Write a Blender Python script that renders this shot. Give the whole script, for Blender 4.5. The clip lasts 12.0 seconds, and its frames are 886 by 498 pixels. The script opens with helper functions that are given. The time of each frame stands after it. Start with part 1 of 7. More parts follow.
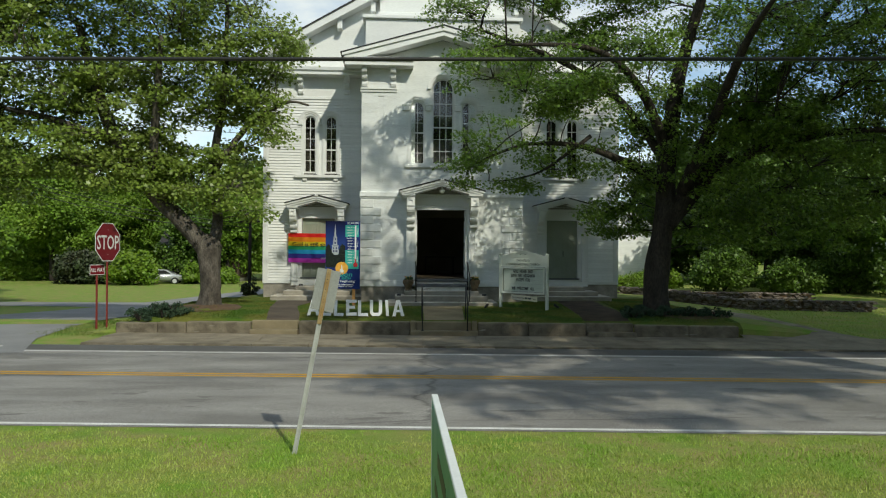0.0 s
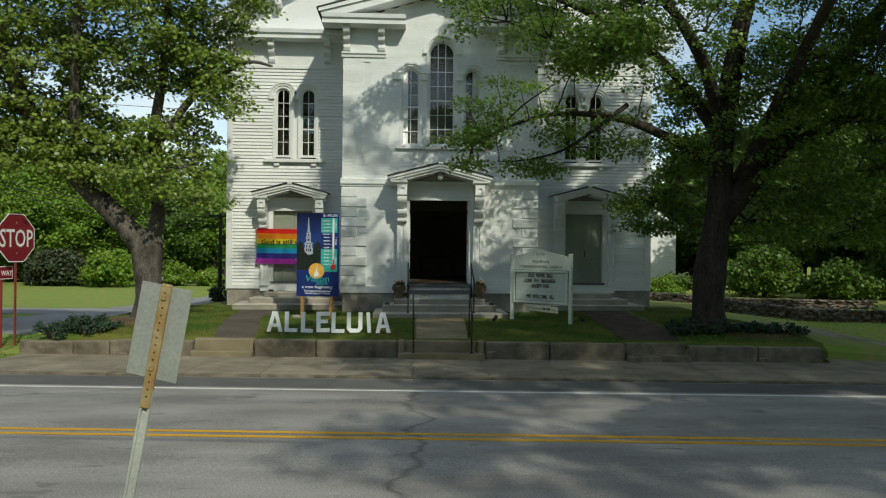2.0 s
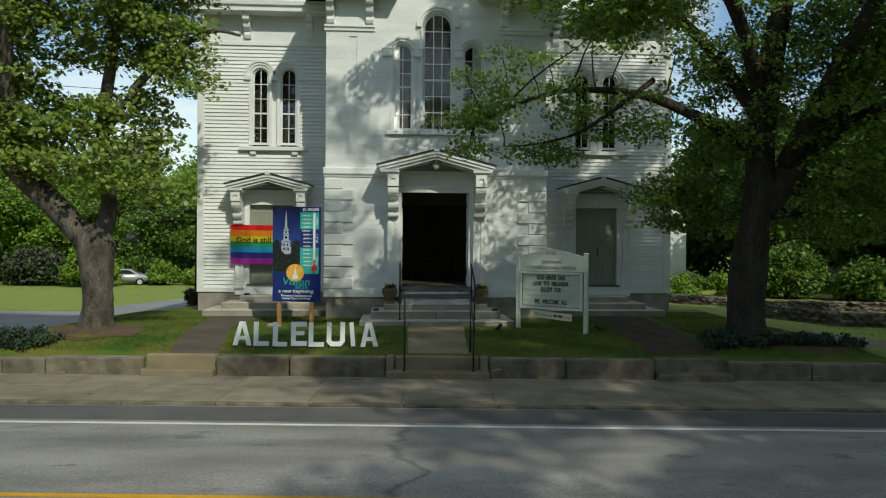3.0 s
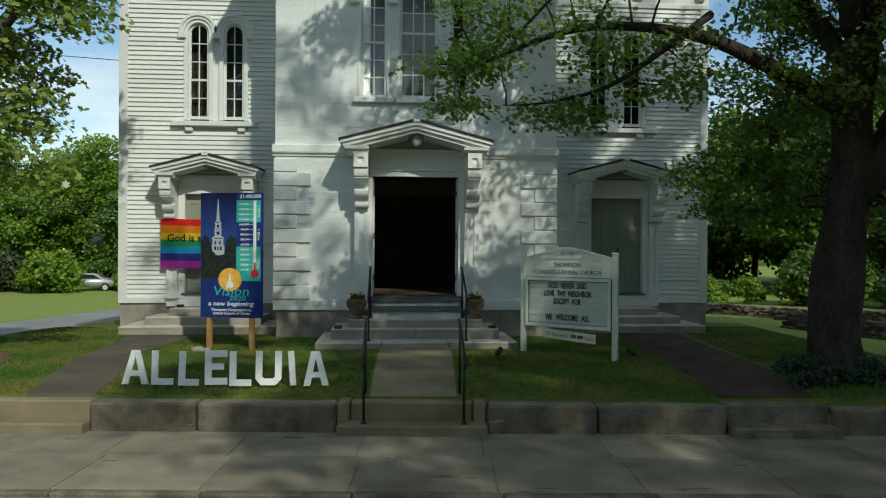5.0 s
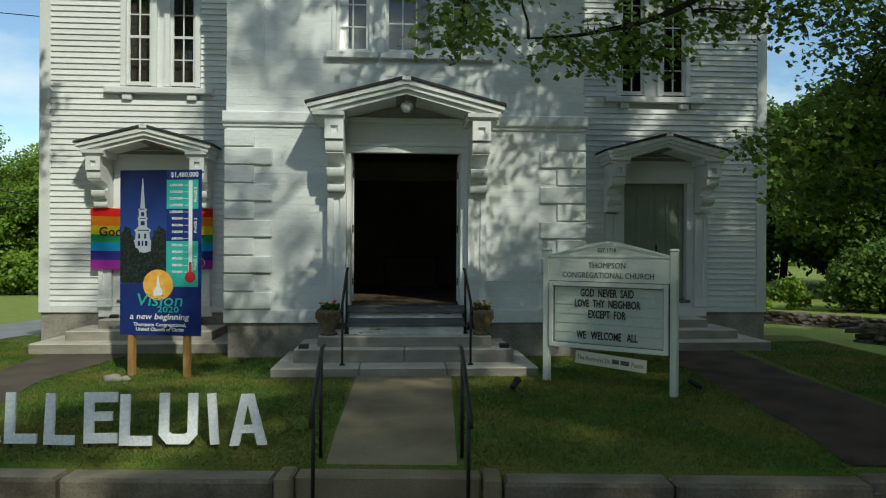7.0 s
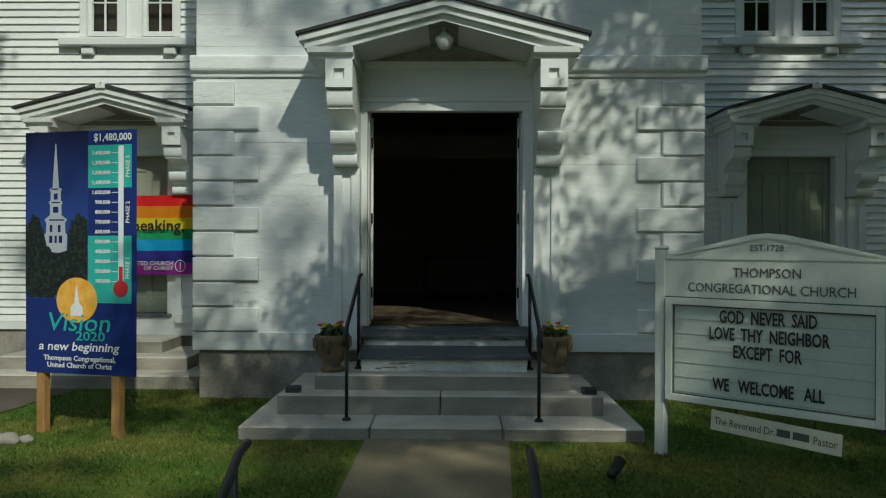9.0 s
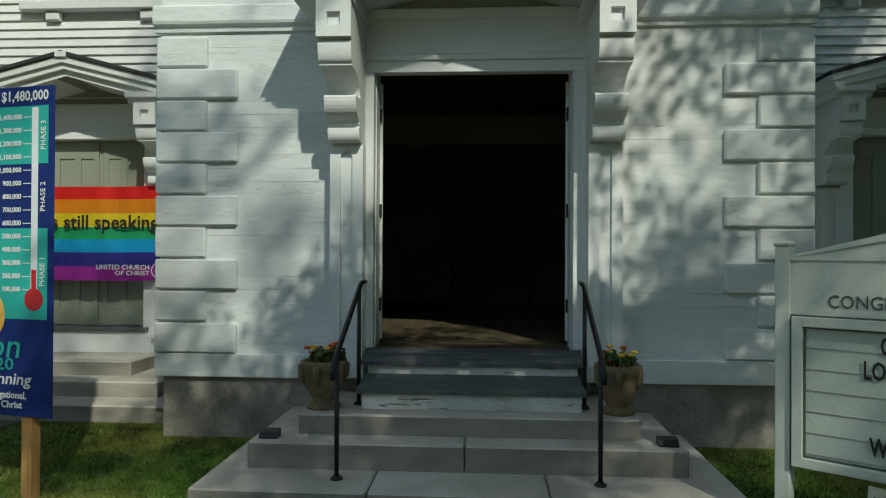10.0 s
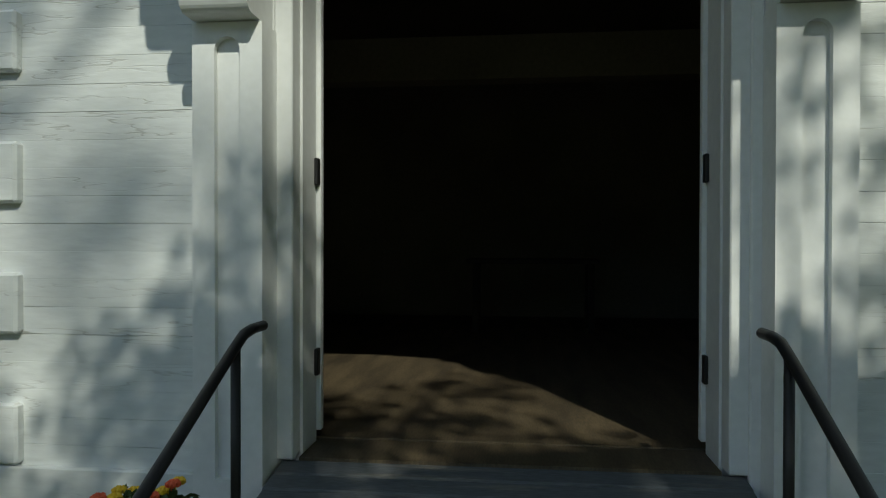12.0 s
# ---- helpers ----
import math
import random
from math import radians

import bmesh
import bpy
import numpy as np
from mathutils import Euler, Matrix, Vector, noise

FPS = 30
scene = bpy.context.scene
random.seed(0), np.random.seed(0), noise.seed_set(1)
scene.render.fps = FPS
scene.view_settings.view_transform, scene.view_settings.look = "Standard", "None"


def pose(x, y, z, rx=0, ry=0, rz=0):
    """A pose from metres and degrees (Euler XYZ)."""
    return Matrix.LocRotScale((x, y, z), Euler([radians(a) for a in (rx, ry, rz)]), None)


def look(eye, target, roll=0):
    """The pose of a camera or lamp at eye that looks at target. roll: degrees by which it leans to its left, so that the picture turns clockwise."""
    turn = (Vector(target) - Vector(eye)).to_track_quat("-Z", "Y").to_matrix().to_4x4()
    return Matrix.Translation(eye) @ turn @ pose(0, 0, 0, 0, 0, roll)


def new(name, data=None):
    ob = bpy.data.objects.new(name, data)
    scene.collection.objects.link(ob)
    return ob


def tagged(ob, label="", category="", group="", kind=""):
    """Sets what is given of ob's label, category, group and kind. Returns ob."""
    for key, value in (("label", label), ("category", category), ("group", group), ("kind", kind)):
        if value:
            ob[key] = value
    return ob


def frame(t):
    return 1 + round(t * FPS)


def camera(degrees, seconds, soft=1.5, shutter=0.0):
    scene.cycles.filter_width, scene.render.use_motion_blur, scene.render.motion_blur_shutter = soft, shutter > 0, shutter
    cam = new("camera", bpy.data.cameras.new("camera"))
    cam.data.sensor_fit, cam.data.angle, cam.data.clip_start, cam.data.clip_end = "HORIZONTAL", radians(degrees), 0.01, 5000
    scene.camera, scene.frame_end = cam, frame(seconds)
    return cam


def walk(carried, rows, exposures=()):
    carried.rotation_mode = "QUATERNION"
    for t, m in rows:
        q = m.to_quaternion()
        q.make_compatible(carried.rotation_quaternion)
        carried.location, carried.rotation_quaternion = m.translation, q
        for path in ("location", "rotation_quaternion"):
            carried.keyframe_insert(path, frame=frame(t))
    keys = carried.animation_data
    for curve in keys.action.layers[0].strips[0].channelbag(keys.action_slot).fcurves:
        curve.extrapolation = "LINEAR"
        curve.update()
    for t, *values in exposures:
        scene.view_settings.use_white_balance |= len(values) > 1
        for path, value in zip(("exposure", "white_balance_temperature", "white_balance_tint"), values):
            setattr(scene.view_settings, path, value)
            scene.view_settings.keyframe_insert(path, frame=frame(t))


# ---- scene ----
cam = camera(63.3, 12.0, soft=1.15)
PATH = [
    (0, (-1.497, -0.313, 2.771), (-1.383, 1.684, 2.768), 0.4),
    (0.5, (-1.461, 0.742, 2.767), (-1.348, 2.74, 2.764), 0.4),
    (1, (-1.355, 1.913, 2.735), (-1.244, 3.91, 2.734), 0.5),
    (1.5, (-1.217, 3.136, 2.725), (-1.11, 5.133, 2.722), 0.5),
    (2, (-1.112, 4.428, 2.714), (-1.004, 6.425, 2.712), 0.5),
    (2.5, (-1.069, 5.686, 2.746), (-0.955, 7.683, 2.737), 0.5),
    (3, (-0.968, 6.95, 2.757), (-0.851, 8.946, 2.746), 0.4),
    (5, (-0.502, 11.218, 2.654), (-0.365, 13.213, 2.652), 0.3),
    (5.5, (-0.385, 12.05, 2.634), (-0.25, 14.045, 2.634), 0.4),
    (6, (-0.33, 12.861, 2.622), (-0.19, 14.856, 2.619), 0.3),
    (6.5, (-0.259, 13.711, 2.604), (-0.12, 15.706, 2.602), 0.3),
    (7, (-0.191, 14.559, 2.584), (-0.061, 16.555, 2.582), 0.3),
    (9, (0.082, 18.164, 2.57), (0.052, 20.163, 2.564), 0.2),
    (9.5, (0.12, 19.111, 2.554), (0.049, 21.109, 2.552), 0.2),
    (10, (0.128, 20.09, 2.497), (0.0, 22.086, 2.511), 0.3),
    (10.5, (0.112, 21.065, 2.434), (-0.054, 23.058, 2.473), 0.4),
    (11, (0.08, 22.044, 2.448), (-0.112, 24.035, 2.487), 0.4),
    (11.5, (0.061, 22.982, 2.533), (-0.147, 24.971, 2.536), 0.2),
    (12, (0.049, 23.715, 2.582), (-0.171, 25.703, 2.562), 0.1),
]
EXPOSURES = [(0.0, 0.29, 7250, 0.0), (3.0, 0.22, 7150, -1.0), (5.5, 0.20, 6900, -3.0), (7.0, 0.24, 6900, -2.5), (9.0, 0.13, 6800, -3.0), (10.5, 0.30, 6800, -3.0), (12.0, 0.26, 6800, -2.0)]
walk(cam, [(t, look(eye, target, roll)) for t, eye, target, roll in PATH], EXPOSURES)

# ---- daylight ----
SUN_DIR = Vector((-0.40, 0.90, -0.80)).normalized()  # the way the sunlight travels
world = bpy.data.worlds.new("sky")
scene.world = world
world.use_nodes = True
wn, wl = world.node_tree.nodes, world.node_tree.links
wn.clear()
sky = wn.new("ShaderNodeTexSky")
sky.sky_type = "NISHITA"
sky.sun_disc = False
sky.sun_elevation = math.asin(-SUN_DIR.z)
sky.sun_rotation = math.atan2(-SUN_DIR.x, -SUN_DIR.y)
sky.air_density, sky.dust_density, sky.ozone_density = 0.9, 0.15, 3.0
coord = wn.new("ShaderNodeTexCoord")
stretch = wn.new("ShaderNodeMapping")
stretch.inputs["Scale"].default_value = (1.0, 1.0, 2.6)
cloud = wn.new("ShaderNodeTexNoise")
cloud.inputs["Scale"].default_value = 2.3
cloud.inputs["Detail"].default_value = 7.0
cloud.inputs["Roughness"].default_value = 0.58
ramp = wn.new("ShaderNodeValToRGB")
ramp.color_ramp.elements[0].position, ramp.color_ramp.elements[1].position = 0.45, 0.66
ramp.color_ramp.elements[0].color, ramp.color_ramp.elements[1].color = (0, 0, 0, 1), (0.9, 0.9, 0.9, 1)
white = wn.new("ShaderNodeMix")
white.data_type = "RGBA"
white.inputs[7].default_value = (6.3, 6.5, 6.8, 1)
back = wn.new("ShaderNodeBackground")
back.inputs["Strength"].default_value = 0.131
wout = wn.new("ShaderNodeOutputWorld")
wl.new(coord.outputs["Generated"], stretch.inputs["Vector"])
wl.new(stretch.outputs["Vector"], cloud.inputs["Vector"])
wl.new(cloud.outputs["Fac"], ramp.inputs["Fac"])
wl.new(ramp.outputs["Color"], white.inputs[0])
wl.new(sky.outputs["Color"], white.inputs[6])
wl.new(white.outputs[2], back.inputs["Color"])
wl.new(back.outputs["Background"], wout.inputs["Surface"])
sun = new("sun", bpy.data.lights.new("sun", "SUN"))
sun.data.energy, sun.data.angle, sun.data.color = 2.45, radians(0.9), (1.0, 0.97, 0.92)
sun.matrix_world = look((20, -20, 40), Vector((20, -20, 40)) + SUN_DIR)

# ---- materials ----
def mat(name, base, other=None, rough=0.6, metal=0.0, scale=3.0, fine=45.0, mix=0.5, bump=0.15, depth=0.004, each=0.0,
        cracks=0.0, crack_scale=1.2, crack_dark=0.35, stretch=(1, 1, 1), translucent=0.0, coat=0.0, island=0.0, speck=0.12, edge=0.17, chips=None, veins=None):
    """A surface with patches (scale), grain (fine), relief (bump) and, where asked, cracks and variation from piece to piece."""
    m = bpy.data.materials.new(name)
    m.use_nodes = True
    n, l = m.node_tree.nodes, m.node_tree.links
    bsdf = n["Principled BSDF"]
    other = other or tuple(c * 0.72 for c in base)
    tc = n.new("ShaderNodeTexCoord")
    mp = n.new("ShaderNodeMapping")
    mp.inputs["Scale"].default_value = stretch
    l.new(tc.outputs["Object"], mp.inputs["Vector"])
    big, small = n.new("ShaderNodeTexNoise"), n.new("ShaderNodeTexNoise")
    big.inputs["Scale"].default_value, big.inputs["Detail"].default_value = scale, 5
    small.inputs["Scale"].default_value, small.inputs["Detail"].default_value = fine, 4
    for t in (big, small):
        l.new(mp.outputs["Vector"], t.inputs["Vector"])
    ramp = n.new("ShaderNodeValToRGB")
    ramp.color_ramp.elements[0].position, ramp.color_ramp.elements[1].position = max(0.0, mix - edge), min(1.0, mix + edge)
    ramp.color_ramp.elements[0].color, ramp.color_ramp.elements[1].color = (*base, 1), (*other, 1)
    l.new(big.outputs["Fac"], ramp.inputs["Fac"])
    hsv = n.new("ShaderNodeHueSaturation")
    l.new(ramp.outputs["Color"], hsv.inputs["Color"])
    grain = n.new("ShaderNodeMapRange")
    grain.inputs["From Min"].default_value, grain.inputs["From Max"].default_value = 0.3, 0.7
    grain.inputs["To Min"].default_value, grain.inputs["To Max"].default_value = 1 - speck, 1 + speck
    l.new(small.outputs["Fac"], grain.inputs["Value"])
    value = grain.outputs["Result"]
    if each or island:
        if island:
            src = n.new("ShaderNodeNewGeometry").outputs["Random Per Island"]
        else:
            src = n.new("ShaderNodeObjectInfo").outputs["Random"]
        amount = island or each
        r = n.new("ShaderNodeMapRange")
        r.inputs["To Min"].default_value, r.inputs["To Max"].default_value = 1 - amount, 1 + amount
        l.new(src, r.inputs["Value"])
        mul = n.new("ShaderNodeMath")
        mul.operation = "MULTIPLY"
        l.new(value, mul.inputs[0])
        l.new(r.outputs["Result"], mul.inputs[1])
        value = mul.outputs[0]
    l.new(value, hsv.inputs["Value"])
    colour = hsv.outputs["Color"]
    height = small.outputs["Fac"]
    if cracks:
        warp = n.new("ShaderNodeMix")
        warp.data_type = "RGBA"
        warp.inputs[0].default_value = 0.25
        l.new(mp.outputs["Vector"], warp.inputs[6])
        l.new(big.outputs["Color"], warp.inputs[7])
        v = n.new("ShaderNodeTexVoronoi")
        v.feature = "DISTANCE_TO_EDGE"
        v.inputs["Scale"].default_value = crack_scale
        l.new(warp.outputs[2], v.inputs["Vector"])
        c = n.new("ShaderNodeMapRange")
        c.inputs["From Min"].default_value, c.inputs["From Max"].default_value = 0.0, cracks
        c.inputs["To Min"].default_value, c.inputs["To Max"].default_value = crack_dark, 1.0
        l.new(v.outputs["Distance"], c.inputs["Value"])
        dark = n.new("ShaderNodeMix")
        dark.data_type, dark.blend_type = "RGBA", "MULTIPLY"
        dark.inputs[0].default_value = 1.0
        l.new(colour, dark.inputs[6])
        l.new(c.outputs["Result"], dark.inputs[7])
        colour = dark.outputs[2]
        add = n.new("ShaderNodeMath")
        l.new(height, add.inputs[0])
        l.new(c.outputs["Result"], add.inputs[1])
        height = add.outputs[0]
    if chips:
        chip_scale, limit, chip_colour = chips
        cm = n.new("ShaderNodeMapping")
        cm.inputs["Scale"].default_value = (0.35, 1.0, 2.6)
        l.new(tc.outputs["Object"], cm.inputs["Vector"])
        cn = n.new("ShaderNodeTexNoise")
        cn.inputs["Scale"].default_value, cn.inputs["Detail"].default_value, cn.inputs["Roughness"].default_value = chip_scale, 6, 0.62
        l.new(cm.outputs["Vector"], cn.inputs["Vector"])
        cr = n.new("ShaderNodeMapRange")
        cr.inputs["From Min"].default_value, cr.inputs["From Max"].default_value = limit, limit + 0.025
        l.new(cn.outputs["Fac"], cr.inputs["Value"])
        cx = n.new("ShaderNodeMix")
        cx.data_type = "RGBA"
        l.new(cr.outputs["Result"], cx.inputs[0])
        l.new(colour, cx.inputs[6])
        cx.inputs[7].default_value = (*chip_colour, 1)
        colour = cx.outputs[2]
        ca = n.new("ShaderNodeMath")
        ca.operation = "SUBTRACT"
        l.new(height, ca.inputs[0])
        l.new(cr.outputs["Result"], ca.inputs[1])
        height = ca.outputs[0]
    if veins:                     # fine wavy cracks in old paint, in scattered stretches
        vein_scale, width, vein_dark = veins
        vm = n.new("ShaderNodeMapping")
        vm.inputs["Scale"].default_value = (0.22, 1.0, 2.2)
        l.new(tc.outputs["Object"], vm.inputs["Vector"])
        vn = n.new("ShaderNodeTexNoise")
        vn.inputs["Scale"].default_value, vn.inputs["Detail"].default_value, vn.inputs["Roughness"].default_value = vein_scale, 5, 0.6
        l.new(vm.outputs["Vector"], vn.inputs["Vector"])
        vs = n.new("ShaderNodeMath")
        vs.operation = "SUBTRACT"
        l.new(vn.outputs["Fac"], vs.inputs[0])
        vs.inputs[1].default_value = 0.5
        va = n.new("ShaderNodeMath")
        va.operation = "ABSOLUTE"
        l.new(vs.outputs[0], va.inputs[0])
        vr = n.new("ShaderNodeMapRange")
        vr.inputs["From Min"].default_value, vr.inputs["From Max"].default_value = 0.0, width
        vr.inputs["To Min"].default_value, vr.inputs["To Max"].default_value = 1.0, 0.0
        l.new(va.outputs[0], vr.inputs["Value"])
        vk = n.new("ShaderNodeMapRange")
        vk.inputs["From Min"].default_value, vk.inputs["From Max"].default_value = 0.46, 0.58
        l.new(big.outputs["Fac"], vk.inputs["Value"])
        vx = n.new("ShaderNodeMath")
        vx.operation = "MULTIPLY"
        l.new(vr.outputs["Result"], vx.inputs[0])
        l.new(vk.outputs["Result"], vx.inputs[1])
        vc = n.new("ShaderNodeMix")
        vc.data_type = "RGBA"
        l.new(vx.outputs[0], vc.inputs[0])
        l.new(colour, vc.inputs[6])
        vc.inputs[7].default_value = (*vein_dark, 1)
        colour = vc.outputs[2]
        vh = n.new("ShaderNodeMath")
        vh.operation = "SUBTRACT"
        l.new(height, vh.inputs[0])
        l.new(vx.outputs[0], vh.inputs[1])
        height = vh.outputs[0]
    l.new(colour, bsdf.inputs["Base Color"])
    rr = n.new("ShaderNodeMapRange")
    rr.inputs["To Min"].default_value, rr.inputs["To Max"].default_value = max(0.02, rough - 0.1), min(1.0, rough + 0.1)
    l.new(big.outputs["Fac"], rr.inputs["Value"])
    l.new(rr.outputs["Result"], bsdf.inputs["Roughness"])
    bsdf.inputs["Metallic"].default_value = metal
    bsdf.inputs["Coat Weight"].default_value = coat
    bsdf.inputs["Specular IOR Level"].default_value = 0.5 if rough < 0.7 else 0.25
    if bump:
        b = n.new("ShaderNodeBump")
        b.inputs["Strength"].default_value, b.inputs["Distance"].default_value = bump, depth
        l.new(height, b.inputs["Height"])
        l.new(b.outputs["Normal"], bsdf.inputs["Normal"])
    if translucent:
        tr = n.new("ShaderNodeBsdfTranslucent")
        l.new(colour, tr.inputs["Color"])
        ms = n.new("ShaderNodeMixShader")
        ms.inputs[0].default_value = translucent
        l.new(bsdf.outputs["BSDF"], ms.inputs[1])
        l.new(tr.outputs["BSDF"], ms.inputs[2])
        l.new(ms.outputs["Shader"], n["Material Output"].inputs["Surface"])
    return m


def plain(name, base, rough=0.5, metal=0.0, speck=0.05):
    return mat(name, base, tuple(c * 0.9 for c in base), rough=rough, metal=metal, bump=0.05, depth=0.001, speck=speck)


M_GRASS = mat("grass_turf", (0.15, 0.27, 0.03), (0.27, 0.25, 0.09), rough=0.9, scale=1.6, fine=60, bump=0.6, depth=0.02, speck=0.35)
# lawn turf and blades darker than the verge: tree shade put into the colour
M_LAWN = mat("shade_toned_lawn_turf", (0.058, 0.112, 0.012), (0.125, 0.128, 0.026), rough=0.9, scale=1.0, fine=45, edge=0.12, bump=0.6, depth=0.02, speck=0.3)
M_BLADE2 = mat("shade_toned_lawn_blade", (0.066, 0.138, 0.014), (0.155, 0.175, 0.03), rough=0.6, edge=0.12, scale=1.0, fine=8, bump=0, island=0.28, translucent=0.3)
M_BLADE = mat("grass_blade", (0.26, 0.42, 0.06), (0.44, 0.48, 0.13), rough=0.55, scale=1.1, fine=8, bump=0, island=0.2, translucent=0.35)
M_SOIL = mat("bare_soil", (0.085, 0.055, 0.035), (0.13, 0.085, 0.05), rough=0.95, scale=4, fine=50, bump=0.6, depth=0.015, speck=0.3)
M_ASPHALT = mat("asphalt", (0.29, 0.28, 0.265), (0.19, 0.182, 0.172), rough=0.85, scale=1.3, fine=120, edge=0.13, stretch=(0.3, 1, 1), bump=0.45, depth=0.008,
                cracks=0.004, crack_scale=0.22, crack_dark=0.55, speck=0.42, chips=(2.6, 0.63, (0.17, 0.163, 0.153)))
M_PATCH = mat("asphalt_seam", (0.09, 0.088, 0.086), (0.12, 0.118, 0.114), rough=0.85, scale=1.5, fine=120, bump=0.3, speck=0.25)
M_DRIVE = mat("side_street_asphalt", (0.26, 0.26, 0.265), (0.21, 0.21, 0.215), rough=0.9, scale=0.6, fine=90, bump=0.3, speck=0.2)
M_PATH = mat("path_asphalt", (0.115, 0.092, 0.07), (0.075, 0.06, 0.047), rough=0.9, scale=1.2, fine=90, bump=0.4, speck=0.25)
# brown leaf litter, darkened further for the shade under the maple
M_LITTER = mat("shade_toned_littered_asphalt", (0.085, 0.06, 0.042), (0.042, 0.031, 0.023), rough=0.95, scale=1.6, fine=70, bump=0.5, depth=0.008, speck=0.3)
M_CONC = mat("sidewalk_concrete", (0.29, 0.25, 0.19), (0.155, 0.133, 0.098), rough=0.9, scale=1.7, fine=70, edge=0.24, bump=0.5, depth=0.008, each=0.12, speck=0.28, chips=(4.0, 0.66, (0.10, 0.088, 0.064)))
M_WALK = mat("worn_tan_concrete", (0.265, 0.22, 0.14), (0.165, 0.136, 0.085), rough=0.9, scale=1.3, fine=80, bump=0.3, speck=0.16)
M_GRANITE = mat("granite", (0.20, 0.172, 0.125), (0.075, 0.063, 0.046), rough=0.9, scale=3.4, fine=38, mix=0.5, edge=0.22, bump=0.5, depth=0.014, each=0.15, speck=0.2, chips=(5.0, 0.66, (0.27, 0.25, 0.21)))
M_KTOP = mat("lighter_granite_top", (0.24, 0.21, 0.155), (0.15, 0.13, 0.096), rough=0.85, scale=2.5, fine=70, bump=0.3, depth=0.008, each=0.08, speck=0.18)
# lighter copy of the step stone, for tops that catch the sky
M_TREAD = mat("skylit_step_top", (0.55, 0.51, 0.44), (0.39, 0.36, 0.305), rough=0.85, scale=2.0, fine=70, bump=0.25, depth=0.006, each=0.05, speck=0.10)
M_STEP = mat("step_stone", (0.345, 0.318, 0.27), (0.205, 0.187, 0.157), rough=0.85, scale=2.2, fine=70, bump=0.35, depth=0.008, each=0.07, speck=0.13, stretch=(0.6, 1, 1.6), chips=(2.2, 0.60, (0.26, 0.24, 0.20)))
M_FOUND = mat("foundation_stone", (0.36, 0.33, 0.285), (0.22, 0.20, 0.172), rough=0.95, scale=2.2, fine=24, bump=0.45, depth=0.014, speck=0.15, chips=(2.2, 0.62, (0.27, 0.25, 0.22)))
M_WHITE = mat("white_paint", (0.75, 0.76, 0.75), (0.68, 0.69, 0.68), rough=0.55, scale=1.3, fine=25, bump=0.12, depth=0.004, each=0.025, speck=0.035)
M_BOARD = mat("weathered_white_paint", (0.73, 0.75, 0.74), (0.64, 0.66, 0.65), rough=0.6, scale=1.1, fine=14, bump=0.35, depth=0.008, each=0.035,
              stretch=(0.5, 1, 2.0), speck=0.06, chips=(5.0, 0.715, (0.40, 0.37, 0.32)), veins=(1.9, 0.006, (0.50, 0.50, 0.48)))
# grey stands in for the shade under the door hoods
M_HOODSHADE = mat("shade_toned_hood_boards", (0.33, 0.325, 0.29), (0.24, 0.235, 0.205), rough=0.85, scale=3, fine=30, stretch=(0.4, 1, 1), bump=0.3, depth=0.005, speck=0.12)
M_PEEL = mat("peeling_white_paint", (0.70, 0.70, 0.66), (0.52, 0.51, 0.47), rough=0.65, scale=3, fine=30, bump=0.4, depth=0.006, speck=0.08, chips=(9.0, 0.60, (0.16, 0.13, 0.10)), veins=(6.0, 0.012, (0.3, 0.28, 0.25)))
M_CLAP = mat("clapboard_paint", (0.76, 0.77, 0.76), (0.68, 0.69, 0.68), rough=0.55, scale=0.9, fine=20, bump=0.1, each=0.05, stretch=(0.4, 1, 1), speck=0.04)
M_DOOR = mat("sage_green_paint", (0.27, 0.30, 0.24), (0.23, 0.26, 0.20), rough=0.5, scale=2, fine=30, bump=0.1, speck=0.06)
M_STEPBLUE = mat("worn_blue_grey_paint", (0.098, 0.106, 0.112), (0.24, 0.215, 0.175), rough=0.75, scale=3.4, fine=50, mix=0.66, edge=0.10, bump=0.4, stretch=(0.35, 3, 1), speck=0.25)
M_ROOF = mat("dark_shingle", (0.032, 0.032, 0.033), (0.05, 0.05, 0.052), rough=0.9, scale=3, fine=60, bump=0.5, speck=0.3)
M_BLACK = mat("black_iron", (0.012, 0.012, 0.013), (0.02, 0.02, 0.02), rough=0.45, metal=0.3, scale=6, fine=80, bump=0.15, depth=0.001)
M_MUNTIN = plain("white_sash_paint", (0.72, 0.73, 0.72), 0.5)
M_DARK = mat("dark_wood_and_unlit_room", (0.04, 0.034, 0.028), (0.03, 0.025, 0.02), rough=0.8, scale=2, fine=30)
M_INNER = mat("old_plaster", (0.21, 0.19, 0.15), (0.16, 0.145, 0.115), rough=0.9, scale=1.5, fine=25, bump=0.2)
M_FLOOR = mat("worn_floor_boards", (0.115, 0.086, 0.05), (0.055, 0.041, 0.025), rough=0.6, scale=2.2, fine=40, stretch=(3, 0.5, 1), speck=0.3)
M_SHADE = plain("window_shade_cloth", (0.10, 0.10, 0.095), 0.9)
M_GALV = mat("galvanised_steel", (0.56, 0.57, 0.57), (0.44, 0.45, 0.45), rough=0.55, metal=0.25, scale=5, fine=60, bump=0.1)
M_ALU = mat("weathered_aluminium", (0.40, 0.41, 0.41), (0.34, 0.35, 0.35), rough=0.55, metal=0.35, scale=4, fine=50, bump=0.05)
M_RUST = mat("rusty_steel", (0.30, 0.17, 0.06), (0.42, 0.34, 0.20), rough=0.8, metal=0.2, scale=6, fine=50, bump=0.4)
M_TEAL = plain("green_sign_face", (0.01, 0.20, 0.14), 0.4)
